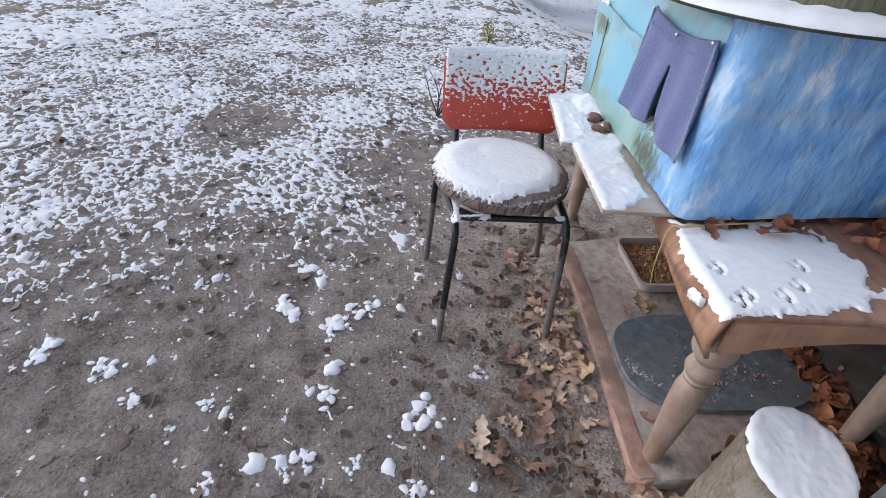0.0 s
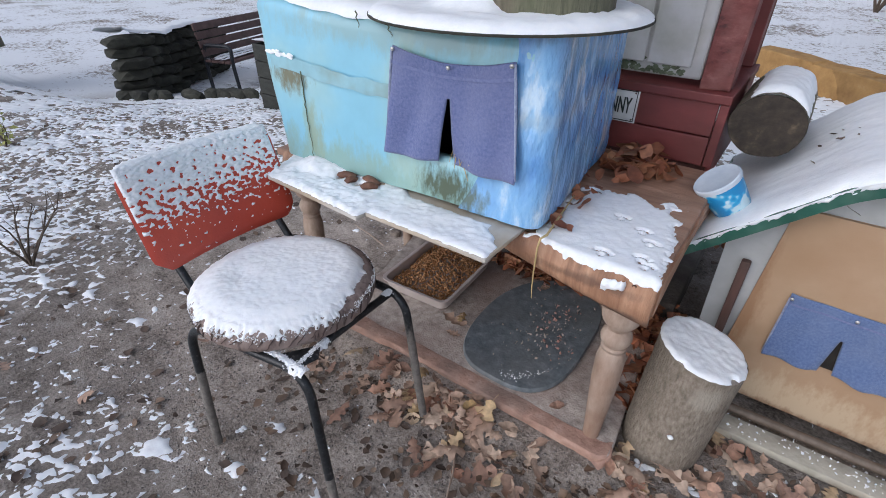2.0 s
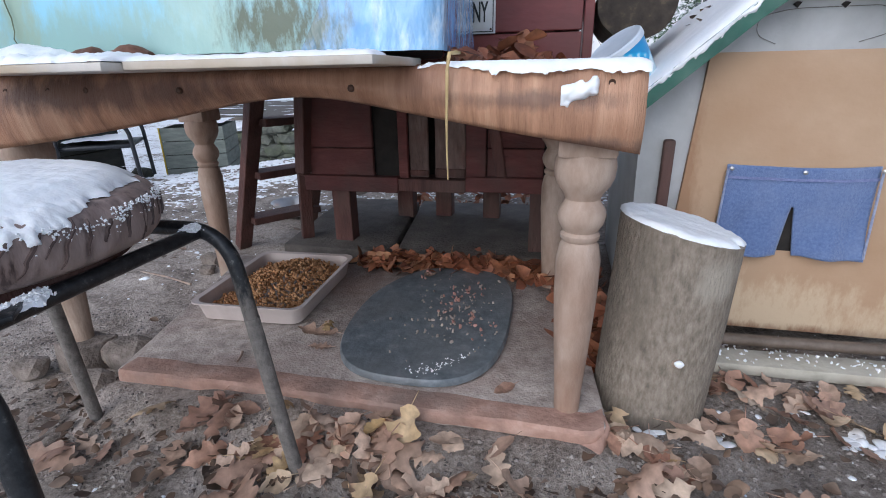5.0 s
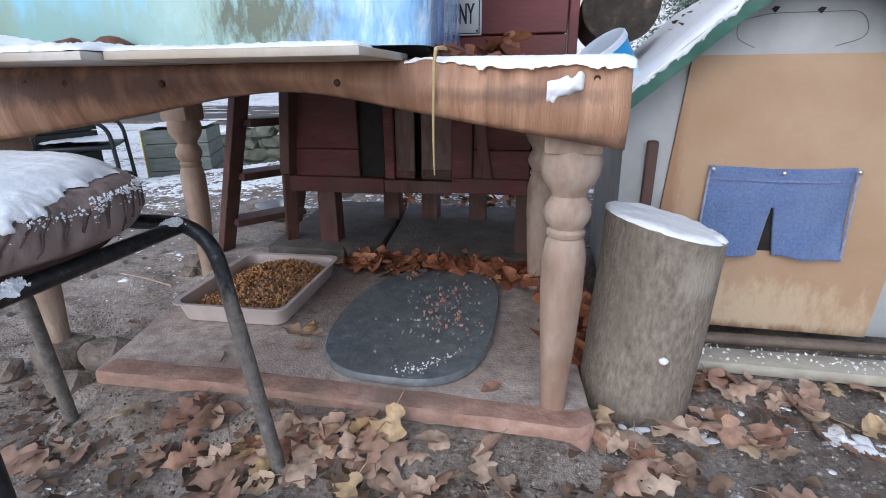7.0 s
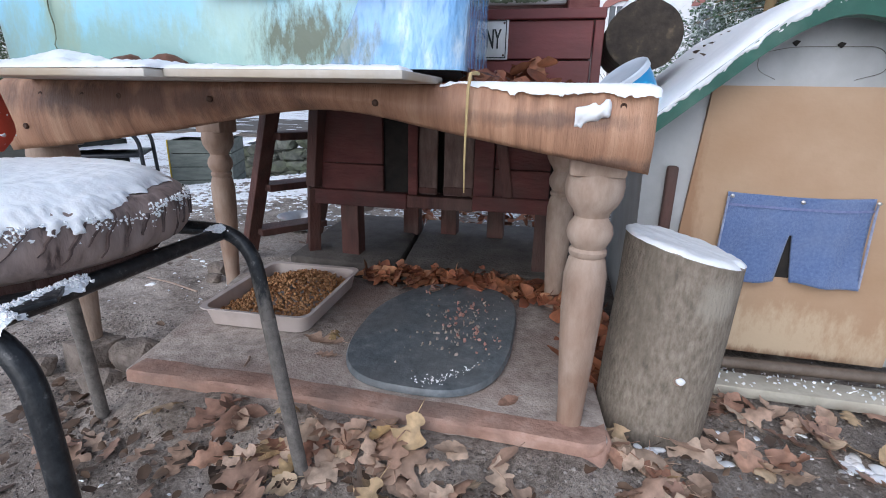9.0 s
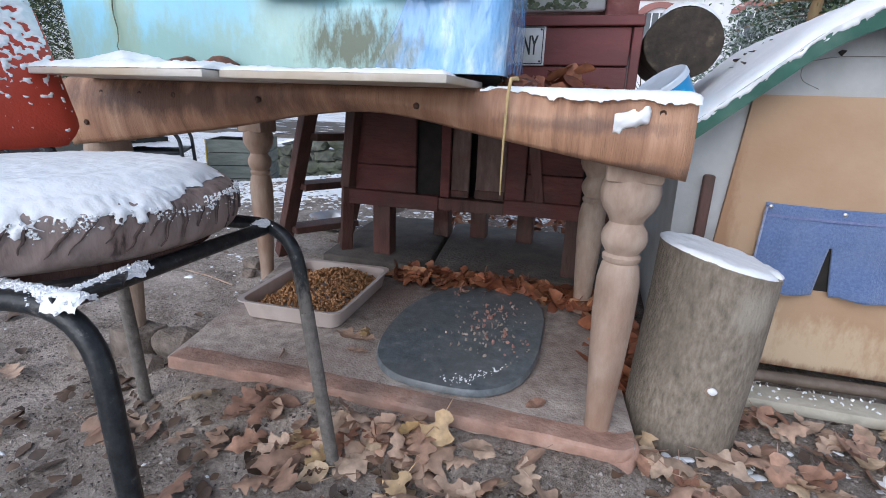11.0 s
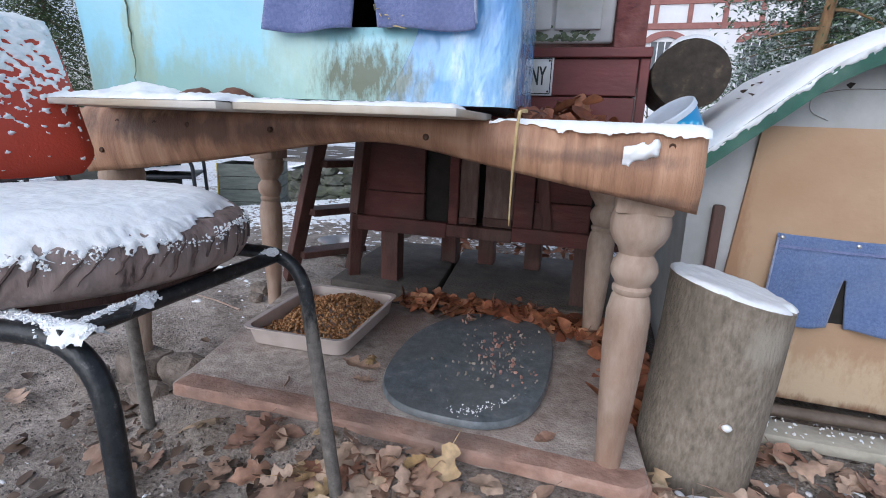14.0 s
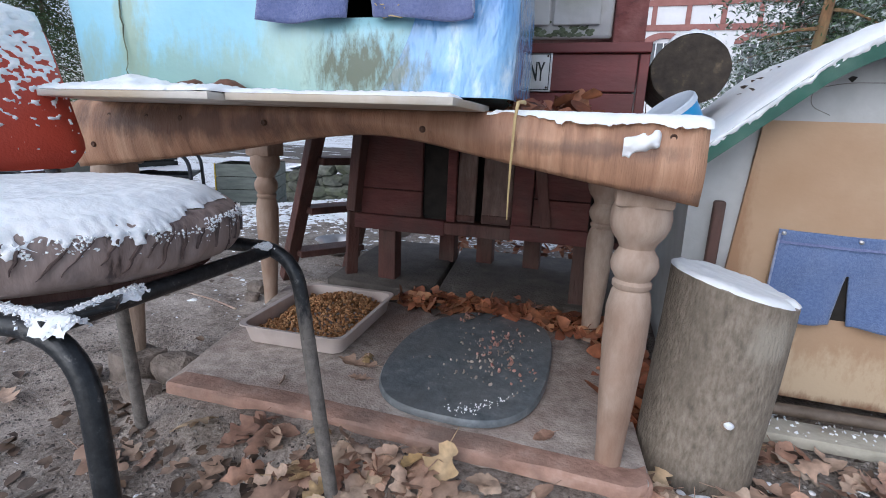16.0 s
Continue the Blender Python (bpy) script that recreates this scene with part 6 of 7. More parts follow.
for x in (-0.066, 0.066):
    for z in (-0.041, 0.041):
        p = lathe([(0, 0.003), (0.0015, 0.003), (0.0025, 0.0015)], 10)
        p.transform(Matrix.Translation((x, -0.004, z)) @ Matrix.Rotation(radians(90), 4, "X"))
        part("screw", p, SCREW, sg)

# plank and bent tube in front of the kennel
pk = prism([(0.16, 0.315), (0.86, 0.325), (0.87, 0.40), (0.16, 0.385)], 0.0, 0.026, axis="z", bevel=0.003)
tagged(part("plank", pk, MARBLE), "worn white plank lying in front of the kennel", "plank")
pk = prism([(0.86, 0.32), (1.25, 0.40), (1.25, 0.50), (0.875, 0.42)], 0.0, 0.024, axis="z", bevel=0.003)
tagged(part("plank", pk, MARBLE), "worn white plank lying in front of the kennel", "plank")
pts = smooth_path([(0.14, 0.402, 0.038), (0.72, 0.412, 0.045), (0.80, 0.43, 0.56)], 0.06, 7)
tagged(part("bent_tube", tube(pts, 0.014, 12), RUSTTUBE), "dull brown bent metal tube lying along the kennel", "tube")
snow_sheet("plank_snow", 0.70, 0.90, 0.32, 0.46, 0.008, lambda u, v: 0.05 - math.hypot(u - 0.80, (v - 0.375) * 1.1) + 0.02 * noise.noise(Vector((u * 20, v * 20, 0))), lambda u, v, h: (u, v, 0.025 + h), 0.018, "patch of snow on the plank", soft=0.02)


def plank_spot(rnd):
    x = rnd.choice((0.28, 0.41, 0.55, 0.62, 0.70)) + rnd.gauss(0, 0.035)
    y = rnd.choice((0.345, 0.37, 0.425)) + rnd.gauss(0, 0.012)
    return (x, y, 0.0275 if y < 0.39 else 0.012), rnd.uniform(0.0015, 0.006)


snow_grains("snow_crumbs", 150, plank_spot, "crumbs of snow on plank and tube before the kennel", 21)


# ---- leaves ----
def leaf_mesh(name, seed, length, lobes, curl, material):
    """A lobed leaf, curled along and across its rib."""
    rnd = random.Random(seed)
    n = 22
    bm = bmesh.new()
    rows = []
    for i in range(n + 1):
        s = i / n
        w = math.sin(math.pi * min(1, s * 0.98 + 0.02) ** 0.85) ** 0.75 * 0.31
        if lobes:
            w *= 0.72 + 0.34 * math.sin(s * math.pi * 2 * lobes + rnd.random() * 0.6) * (1 - 0.3 * s)
        w = max(w, 0.012) * length
        row = []
        for k in (-1, -0.5, 0, 0.5, 1):
            x = k * w * (1 + 0.12 * rnd.uniform(-1, 1))
            z = curl * (x / length) ** 2 * length * 2.2 + curl * 0.5 * (s - 0.5) ** 2 * length + rnd.uniform(-1, 1) * 0.02 * length * abs(k)
            z += 0.012 * length * math.sin(s * 14 + seed) * abs(k)
            row.append(bm.verts.new((x, (s - 0.5) * length, z)))
        rows.append(row)
    for a, b in zip(rows, rows[1:]):
        for k in range(4):
            bm.faces.new((a[k], a[k + 1], b[k + 1], b[k]))
    zmin = min(v.co.z for v in bm.verts)
    for v in bm.verts:
        v.co.z -= zmin
    p, q = rows[0][2].co.copy(), rows[0][2].co + Vector((rnd.uniform(-0.1, 0.1), -0.25, 0.02)) * length
    tube([p, q], 0.0009, 4, bm=bm)
    me = bpy.data.meshes.new(name)
    bm.to_mesh(me)
    bm.free()
    me.polygons.foreach_set("use_smooth", [True] * len(me.polygons))
    me.materials.append(material)
    return me


LEAVES = [leaf_mesh("oak_leaf", s, 0.085 + 0.02 * (s % 3), 3 + s % 2, (0.5, -0.5, 0.9, 0.25, -0.8, 0.35)[s], OAK) for s in range(6)]
ROUND = [leaf_mesh("beech_leaf", 20 + s, 0.07, 0, (0.7, -0.6, 0.3)[s], OAK) for s in range(3)]
rl = random.Random(11)
LABELS = {"oak_leaf": "curled dry brown oak leaf lying on mud", "beech_leaf": "flat dry tan leaf lying on mud"}


def drop_leaf(x, y, z, big=1.0, tilt=0.25, mesh=None):
    me = mesh or rl.choice(LEAVES if rl.random() < 0.78 else ROUND)
    name = "oak_leaf" if me in LEAVES else "beech_leaf"
    ob = new(name, me)
    s = rl.uniform(0.7, 1.15) * big
    ob.matrix_basis = Matrix.LocRotScale((x, y, z), Euler((rl.gauss(0, tilt), rl.gauss(0, tilt), rl.uniform(0, 6.28))), (s, s, s * rl.uniform(0.6, 1.2)))
    return tagged(ob, LABELS[name], "leaf", "fallen leaves")


CLUSTERS = [(-0.78, -0.12, 0.05, 6), (-0.62, -0.13, 0.06, 9), (-0.43, -0.07, 0.07, 24), (-0.33, -0.08, 0.07, 22), (-0.53, -0.06, 0.05, 8), (-0.16, -0.10, 0.05, 4), (0.06, 0.01, 0.05, 16),
            (0.285, 0.27, 0.06, 14), (0.44, 0.22, 0.07, 12), (0.62, 0.25, 0.1, 10), (0.30, 0.09, 0.05, 7), (-0.93, -0.18, 0.05, 4), (-0.70, -0.05, 0.04, 6), (0.02, 0.06, 0.04, 10),
            (-0.30, -0.20, 0.08, 10), (-0.18, -0.30, 0.09, 8), (-0.62, -0.30, 0.14, 5), (-0.1, -0.45, 0.12, 6), (0.2, 0.15, 0.08, 10), (-1.2, -0.3, 0.3, 8), (0.75, 0.1, 0.2, 8)]
FEET = ((-0.5, -0.515), (-0.512, -0.148), (-0.94, -0.565), (-0.975, -0.104))
for cx, cy, sp, n in CLUSTERS:
    k = 0
    while k < n:
        x, y = rl.gauss(cx, sp), rl.gauss(cy, sp)
        if (y > -0.035 and x < 0.0) or math.hypot(x - 0.092, y - 0.198) < 0.12 or y > 0.31 or any(math.hypot(x - a, y - b) < 0.02 for a, b in FEET):
            k += 0.2
            continue
        drop_leaf(x, y, ground_z(x, y) + 0.003 + rl.uniform(0, 0.01), 0.86, 0.33)
        k += 1.05
for x, y, z in ((-0.19, 0.085, 0.053), (-0.62, 0.16, 0.053), (-0.655, 0.22, 0.053), (-0.465, 0.565, 0.073), (-0.64, 0.245, 0.054), (-0.74, -0.02, 0.658)):
    drop_leaf(x, y, z + 0.001, 0.75, 0.08)
for x, y, rz, L in ((-0.845, -0.05, 0.3, 0.05), (-0.765, -0.035, -0.25, 0.062), (-0.745, -0.065, 0.8, 0.04), (-0.815, -0.065, 1.2, 0.03)):
    d = Vector((math.cos(rz), math.sin(rz), 0)) * L / 2
    pts = [Vector((x, y, 0.674)) + d * q + Vector((0, 0, -0.004 * q * q)) for q in (-1, -0.85, -0.5, 0, 0.5, 0.85, 1)]
    bm = tube(pts, 0.011, 12, rough=0.004)
    for v in bm.verts:
        k = (v.co - Vector((x, y, v.co.z))).length / (L / 2)
        v.co.z = 0.672 + (v.co.z - 0.672) * (1 - 0.5 * min(1, k) ** 4)
    tagged(part("rolled_leaf", bm, ROLLED), "rolled brown leaf half buried in snow", "leaf", "leaves on the board")


def leaf_heap(name, count, spot, material, label, size=(0.035, 0.07), tilt=0.6):
    """Many small leaves in one mesh."""
    verts, faces = [], []
    for k in range(count):
        x, y, z = spot()
        L, w, cu = rl.uniform(*size), rl.uniform(0.3, 0.45), rl.uniform(-0.5, 0.7)
        m = Matrix.LocRotScale((x, y, z), Euler((rl.gauss(0, tilt), rl.gauss(0, tilt), rl.uniform(0, 6.28))), (L, L, L))
        b = len(verts)
        for i in range(6):
            s = i / 5
            ww = w * math.sin(math.pi * (0.06 + 0.9 * s)) * rl.uniform(0.75, 1.1)
            for k2 in (-1, 0, 1):
                verts.append(tuple(m @ Vector((k2 * ww, s - 0.5, cu * (k2 * ww) ** 2 * 3 + 0.3 * cu * (s - 0.5) ** 2))))
        for i in range(5):
            for k2 in (0, 1):
                p = b + i * 3 + k2
                faces.append((p, p + 1, p + 4, p + 3))
    me = bpy.data.meshes.new(name)
    me.from_pydata(verts, [], faces)
    me.polygons.foreach_set("use_smooth", [True] * len(me.polygons))
    me.materials.append(material)
    return tagged(new(name, me), label, "leaves", kind="stuff")


def gutter():
    x = rl.uniform(-0.72, -0.05)
    y = rl.gauss(0.645, 0.03) - 0.06 * interval(-0.2, -0.05, x) + (0.03 if -0.5 < x < -0.25 else 0)
    return (x, y, 0.06 + rl.uniform(0, 0.04))


leaf_heap("leaf_heap", 330, gutter, RUSSET, "russet leaves heaped behind the feeding mat")
leaf_heap("leaf_heap", 160, lambda: (rl.uniform(-0.10, 0.03), rl.uniform(0.2, 0.75), 0.03 + rl.uniform(0, 0.05)), RUSSET, "dark russet leaves between table and kennel")


def table_pile():
    x, y = rl.gauss(-0.23, 0.05), rl.gauss(0.54, 0.055)
    return (min(x, -0.06), min(y, 0.66), 0.652 + abs(rl.gauss(0, 0.025)) * max(0.2, 1 - abs(x + 0.23) * 8))


leaf_heap("leaf_heap", 130, table_pile, RUSSET, "pile of brown leaves on the table against the hutch")
leaf_heap("leaf_heap", 26, lambda: (rl.gauss(-0.285, 0.022), rl.uniform(0.03, 0.4), 0.66 + rl.uniform(0, 0.012)), RUSSET, "brown leaf scraps beside the blue box", (0.02, 0.045))
leaf_heap("leaf_litter", 240, lambda: (rl.uniform(-0.85, 0.1), rl.uniform(1.3, 2.0), 0.02 + rl.uniform(0, 0.08)), RUSSET, "russet leaves behind the hutch")


def litter():
    while True:
        x, y = rl.uniform(-4.5, 1.6), rl.uniform(-3.2, 1.3)
        if seg_dist(x, y, (-1.0, 0.4), (0.8, 0.7)) > 0.55:
            return (x, y, ground_z(x, y) + 0.004)


leaf_heap("leaf_litter", 1500, litter, LITTER, "dark rotten leaf scraps trodden into the mud", (0.02, 0.05), 0.2)
leaf_heap("leaf_litter", 1100, lambda: (rl.uniform(-1.2, 0.9), rl.uniform(-0.6, 0.3) if rl.random() < 0.5 else -0.02 - abs(rl.gauss(0, 0.12)), 0.006), LITTER, "small dry leaf scraps on the mud in front of the slab", (0.012, 0.035), 0.3)

# small sticks and stones
for a, b in (((-0.99, 0.16, 0.008), (-1.14, 0.05, 0.01)), ((-0.36, -0.2, 0.01), (-0.30, -0.33, 0.012)), ((-0.78, 0.1, 0.056), (-0.765, 0.06, 0.057)), ((-1.25, 0.5, 0.01), (-1.5, 0.56, 0.012))):
    tagged(part("stick", tube([a, tuple((p + q) / 2 + 0.003 for p, q in zip(a, b)), b], 0.0035, 6, 0.002, rough=0.001), LEGWOOD), "thin dry stick on the ground", "stick", "sticks")
for x, y, s in ((-1.07, -0.02, 0.055), (-1.085, 0.09, 0.075), (-1.27, 0.0, 0.05), (-1.32, 0.7, 0.05), (-1.28, 0.62, 0.035)):
    st = thing("stone", (x, y, 0), "small muddy stone beside the table", "stone", "stones")
    rock("rock", (0, 0, s * 0.3), (s * 1.6, s * 1.2, s), DUSTY, st, x * 9)

wedge = prism([(-1.235, 0.03), (-1.135, 0.022), (-1.12, 0.105), (-1.225, 0.115)], -0.03, 0.062, axis="z", bevel=0.006)
bmesh.ops.subdivide_edges(wedge, edges=wedge.edges[:], cuts=2, use_grid_fill=True)
for v in wedge.verts:
    v.co += noise.noise_vector(v.co * 25) * 0.006
tagged(part("concrete_block", wedge, DUSTY), "chipped muddy concrete block under the table leg", "block")

# grit and scraps on the trodden mud
rs = random.Random(5)
gvt, gfc = [], []
for k in range(19000):
    x, y = (rs.uniform(-2.1, 1.0), rs.uniform(-2.6, 0.32)) if k % 2 else (rs.uniform(-1.5, 0.8), rs.uniform(-0.7, 0.32))
    if (y > -0.03 and -1.15 < x < 0.0) or math.hypot(x - 0.092, y - 0.198) < 0.115:
        continue
    s = rs.uniform(0.0012, 0.005)
    a, b, z = rs.uniform(0, 6.28), len(gvt), ground_z(x, y)
    for i in range(4):
        r = s * rs.uniform(0.6, 1.6)
        gvt.append((x + r * math.cos(a + 1.57 * i), y + r * math.sin(a + 1.57 * i), z))
    gvt.append((x, y, z + s * rs.uniform(0.5, 1.0)))
    gfc += [(b + i, b + (i + 1) % 4, b + 4) for i in range(4)]
gm = bpy.data.meshes.new("grit")
gm.from_pydata(gvt, [], gfc)
gm.materials.append(GRIT)
tagged(new("grit", gm), "small stones and grit on the trodden mud", "grit", kind="stuff")

# snow clods in front of the shelter
CLODS = [(-0.27, -0.85, 0.035), (-0.81, -1.69, 0.035), (-0.40, -1.77, 0.035), (-0.35, -1.55, 0.03), (-0.62, -0.79, 0.03), (-0.55, -0.86, 0.035), (-0.85, -1.05, 0.045), (-0.2, -0.55, 0.04), (-0.23, -1.18, 0.022), (0.2, 0.10, 0.026), (0.08, 0.07, 0.018), (-0.65, -1.07, 0.04), (-0.55, -0.87, 0.04), (-0.33, -1.53, 0.03), (-0.23, -1.4, 0.026), (-0.05, -0.73, 0.022), (0.0, -1.1, 0.024), (0.0, -0.55, 0.03), (-0.36, -0.39, 0.03), (-1.16, -2.25, 0.03), (-0.08, -0.87, 0.028), (-0.65, -0.75, 0.03), (0.45, 0.16, 0.03), (0.52, 0.12, 0.022), (0.66, 0.20, 0.024)]
for k in range(650):
    x, y = rs.uniform(-2.0, 0.4), rs.uniform(-2.6, -0.45)
    CLODS.append((x, y, rs.uniform(0.0025, 0.009) * (1 if rs.random() < 0.9 else 1.8)))
for k in range(40):
    CLODS.append((rs.uniform(0.05, 0.9), rs.uniform(-0.05, 0.3), rs.uniform(0.004, 0.016)))
lumps = []
for x, y, s in CLODS:
    if math.hypot(x - 0.092, y - 0.198) < 0.12:
        continue
    many = s > 0.0075
    for q in range(16 if s > 0.02 else 7 if many else 1):
        s2 = s * (rs.uniform(0.12, 0.5) if s > 0.02 else rs.uniform(0.2, 0.6) if many else 1)
        dx, dy = (rs.gauss(0, s * 0.7), rs.gauss(0, s * 0.7)) if q else (0, 0)
        m = Matrix.Translation((x + dx, y + dy, ground_z(x, y))) @ Matrix.Rotation(rs.uniform(0, 6), 4, "Z") @ Matrix.Diagonal((s2 * rs.uniform(0.8, 1.7), s2, s2 * 0.32, 1))
        lumps.append((m, s2))
pellets("snow_clods", lumps, SNOW, "small clods of snow scattered on the mud", "snow", 2, 0.4)


# ---- garden behind ----
def build_bench():
    t = thing("bench", pose(-6.5, 3.61, -0.63, 0, 0, 16), "park bench with dark brown slats and black iron arms", "bench")
    for y in (-0.75, 0.75):
        pts = smooth_path([(0.24, y, 0.0), (0.20, y, 0.40), (0.22, y, 0.62), (-0.22, y, 0.62), (-0.24, y, 0.30), (-0.22, y, 0.0)], 0.08, 6)
        part("arm", tube([Vector(p) for p in pts], 0.024, 10), IRON, t)
        part("back_post", tube([(-0.2, y * 0.96, 0.35), (-0.30, y * 0.96, 0.86)], 0.02, 8), IRON, t)
    for k in range(4):
        part("seat_slat", block(-0.2 + 0.105 * k, -0.2 + 0.105 * k + 0.09, -0.8, 0.8, 0.41, 0.44, 0.006), BENCHWOOD, t)
    for k in range(4):
        b = block(-0.015, 0.015, -0.8, 0.8, -0.045, 0.045, 0.006)
        b.transform(Matrix.Translation((-0.215 - 0.022 * k, 0, 0.52 + 0.105 * k)) @ Matrix.Rotation(radians(-12), 4, "Y"))
        part("back_slat", b, BENCHWOOD, t)
    for k in range(3):
        snow_sheet("slat_snow", -0.19 + 0.105 * k, -0.11 + 0.105 * k, -0.78, 0.78, 0.03, lambda u, v: 0.03 + 0.05 * noise.noise(Vector((u * 9, v * 5, k))), lambda u, v, h: (u, v, 0.44 + h), 0.018, "snow on the slat", parent=t)


build_bench()
# iron garden chair with a hoop arm, half hidden behind the table
t = thing("garden_chair", pose(-3.15, 2.05, ground_z(-3.15, 2.05), 0, 0, 35), "black iron garden chair with hoop arms under snow", "chair")
for y in (-0.25, 0.25):
    part("hoop_arm", tube(smooth_path([(0.22, y, 0.0), (0.20, y, 0.44), (-0.2, y, 0.44), (-0.22, y, 0.0)], 0.12, 7), 0.013, 10), IRON, t)
part("seat", block(-0.2, 0.2, -0.235, 0.235, 0.26, 0.285, 0.008), IRON, t)
part("back_frame", tube(smooth_path([(-0.22, -0.24, 0.26), (-0.27, -0.22, 0.5), (-0.27, 0.22, 0.5), (-0.22, 0.24, 0.26)], 0.08, 6), 0.012, 8), IRON, t)
snow_sheet("seat_snow", -0.19, 0.19, -0.22, 0.22, 0.03, lambda u, v: 0.06 + 0.04 * noise.noise(Vector((u * 9, v * 9, 1))), lambda u, v, h: (u, v, 0.284 + h), 0.03, "snow on the iron seat", parent=t)

rw = random.Random(3)


def rock_wall(name, pts, h, material, label, w=0.35, snow=True):
    z0 = ground_z(*pts[0])
    t = thing(name, (pts[0][0], pts[0][1], z0), label, "stone wall")
    o = Vector((pts[0][0], pts[0][1], 0))
    n = 0
    for a, b in zip(pts, pts[1:]):
        a, b = Vector((*a, 0)), Vector((*b, 0))
        L = (b - a).length
        rows = 1 if material is SANDSTONE else max(1, round(h / 0.13))
        for r in range(rows):
            s = 0.0
            while s < L:
                l = rw.uniform(0.35, 0.7) if material is SANDSTONE else rw.uniform(0.13, 0.32)
                p = a + (b - a) * min(1, (s + l / 2) / L) - o
                hh = h / rows
                if material is SANDSTONE:
                    bm = block(-l * 0.62, l * 0.62, -w / 2, w / 2, -0.03, hh * rw.uniform(0.9, 1.1), 0.02, 2, 2, 0.035)
                    bm.transform(Matrix.Translation((p.x, p.y, hh * r + ground_z(p.x + o.x, p.y + o.y) - z0)) @ Matrix.Rotation(math.atan2(b.y - a.y, b.x - a.x) + rw.uniform(-0.1, 0.1), 4, "Z"))
                    part("stone", bm, material, t, smooth=False)
                    s += l
                    continue
                rock("stone", (p.x + rw.uniform(-0.04, 0.04), p.y + rw.uniform(-0.04, 0.04), hh * (r + 0.5) + ground_z(p.x + o.x, p.y + o.y) - z0), (l * 1.12, w * rw.uniform(0.8, 1.1), hh * 1.2), material, t, n * 1.7 + r, 0.88 if material is SANDSTONE else 0.55)
                n += 1
                s += l
        if snow:
            d = (b - a).normalized()
            q = Vector((-d.y, d.x, 0))
            snow_sheet("snow_cap", 0, L, -w * 0.5, w * 0.5, 0.05, lambda u, v: min(w * 0.45 - abs(v), 0.2) + 0.12 * noise.noise(Vector((u * 3, v * 3, h))),
                       lambda u, v, k, a=a, d=d, q=q: a - o + d * u + q * v + Vector((0, 0, h + 0.04 + k + ground_z(*(a + d * u).xy) - z0)), 0.035, "snow along the top of the wall", parent=t)


rock_wall("stone_wall", [(-6.45, 1.75), (-7.1, 2.6), (-7.55, 3.6)], 0.72, DARKROCK, "low dark mossy stone wall behind the bench", 0.45)
rock_wall("stone_wall", [(-5.0, 5.3), (-3.4, 4.7), (-1.6, 4.5)], 0.5, ROCK, "low mossy grey-green stone wall with snow", 0.3)
rock_wall("stone_edging", [(-1.4, 6.3), (-0.36, 5.6), (0.36, 4.98), (1.12, 4.22), (1.5, 3.95), (1.86, 3.6), (2.6, 3.3)], 0.25, SANDSTONE, "ochre sandstone edging round a planted bed", 0.25, False)
rock_wall("cobble_row", [(-6.1, 1.55), (-5.2, 2.2), (-4.3, 2.5), (-3.5, 2.8)], 0.10, DARKROCK, "row of dark stones edging the bench bed", 0.14, False)
rock_wall("cobble_row", [(1.4, 3.2), (1.62, 3.1), (2.1, 3.0)], 0.16, ROCK, "grey stones heaped beside the bed", 0.2)


def crate(name, x, y, sx, sy, h, rz, label, edge, material):
    t = thing(name, pose(x, y, ground_z(x, y) - 0.01, 0, 0, rz), label, "planter")
    n = max(2, round(h / 0.13))
    for k in range(n):
        for side in range(4):
            hx, hy = (sx / 2, sy / 2)
            b = {0: (-hx, hx, -hy, -hy + 0.02), 1: (-hx, hx, hy - 0.02, hy), 2: (-hx, -hx + 0.02, -hy + 0.021, hy - 0.021), 3: (hx - 0.02, hx, -hy + 0.021, hy - 0.021)}[side]
            part("board", block(*b, h * k / n + 0.003, h * (k + 1) / n - 0.003, 0.003), material, t, smooth=False)
    if edge:
        part("yellow_edge", block(-sx / 2 - 0.012, -sx / 2 - 0.001, -sy / 2 - 0.005, -sy / 2 + 0.03, 0, h, 0.003), YELLOW, t, "yellow painted edge")
    part("soil", block(-sx / 2 + 0.022, sx / 2 - 0.022, -sy / 2 + 0.022, sy / 2 - 0.022, 0.0, h - 0.03, 0.0), DARKROCK, t)
    snow_sheet("snow_cap", -sx / 2, sx / 2, -sy / 2, sy / 2, 0.05, lambda u, v: 0.1 + 0.05 * noise.noise(Vector((u * 5, v * 5, x))), lambda u, v, k: (u, v, h - 0.002 + k), 0.03, "snow filling the planter", parent=t)


crate("planter", -3.55, 2.02, 0.55, 0.55, 0.56, 0, "dark grey wooden planter box topped with snow", False, DARKBOARD)
crate("planter", -3.3, 3.2, 0.5, 0.6, 0.46, 25, "grey-green boarded planter with a yellow edge", True, GREYWOOD)


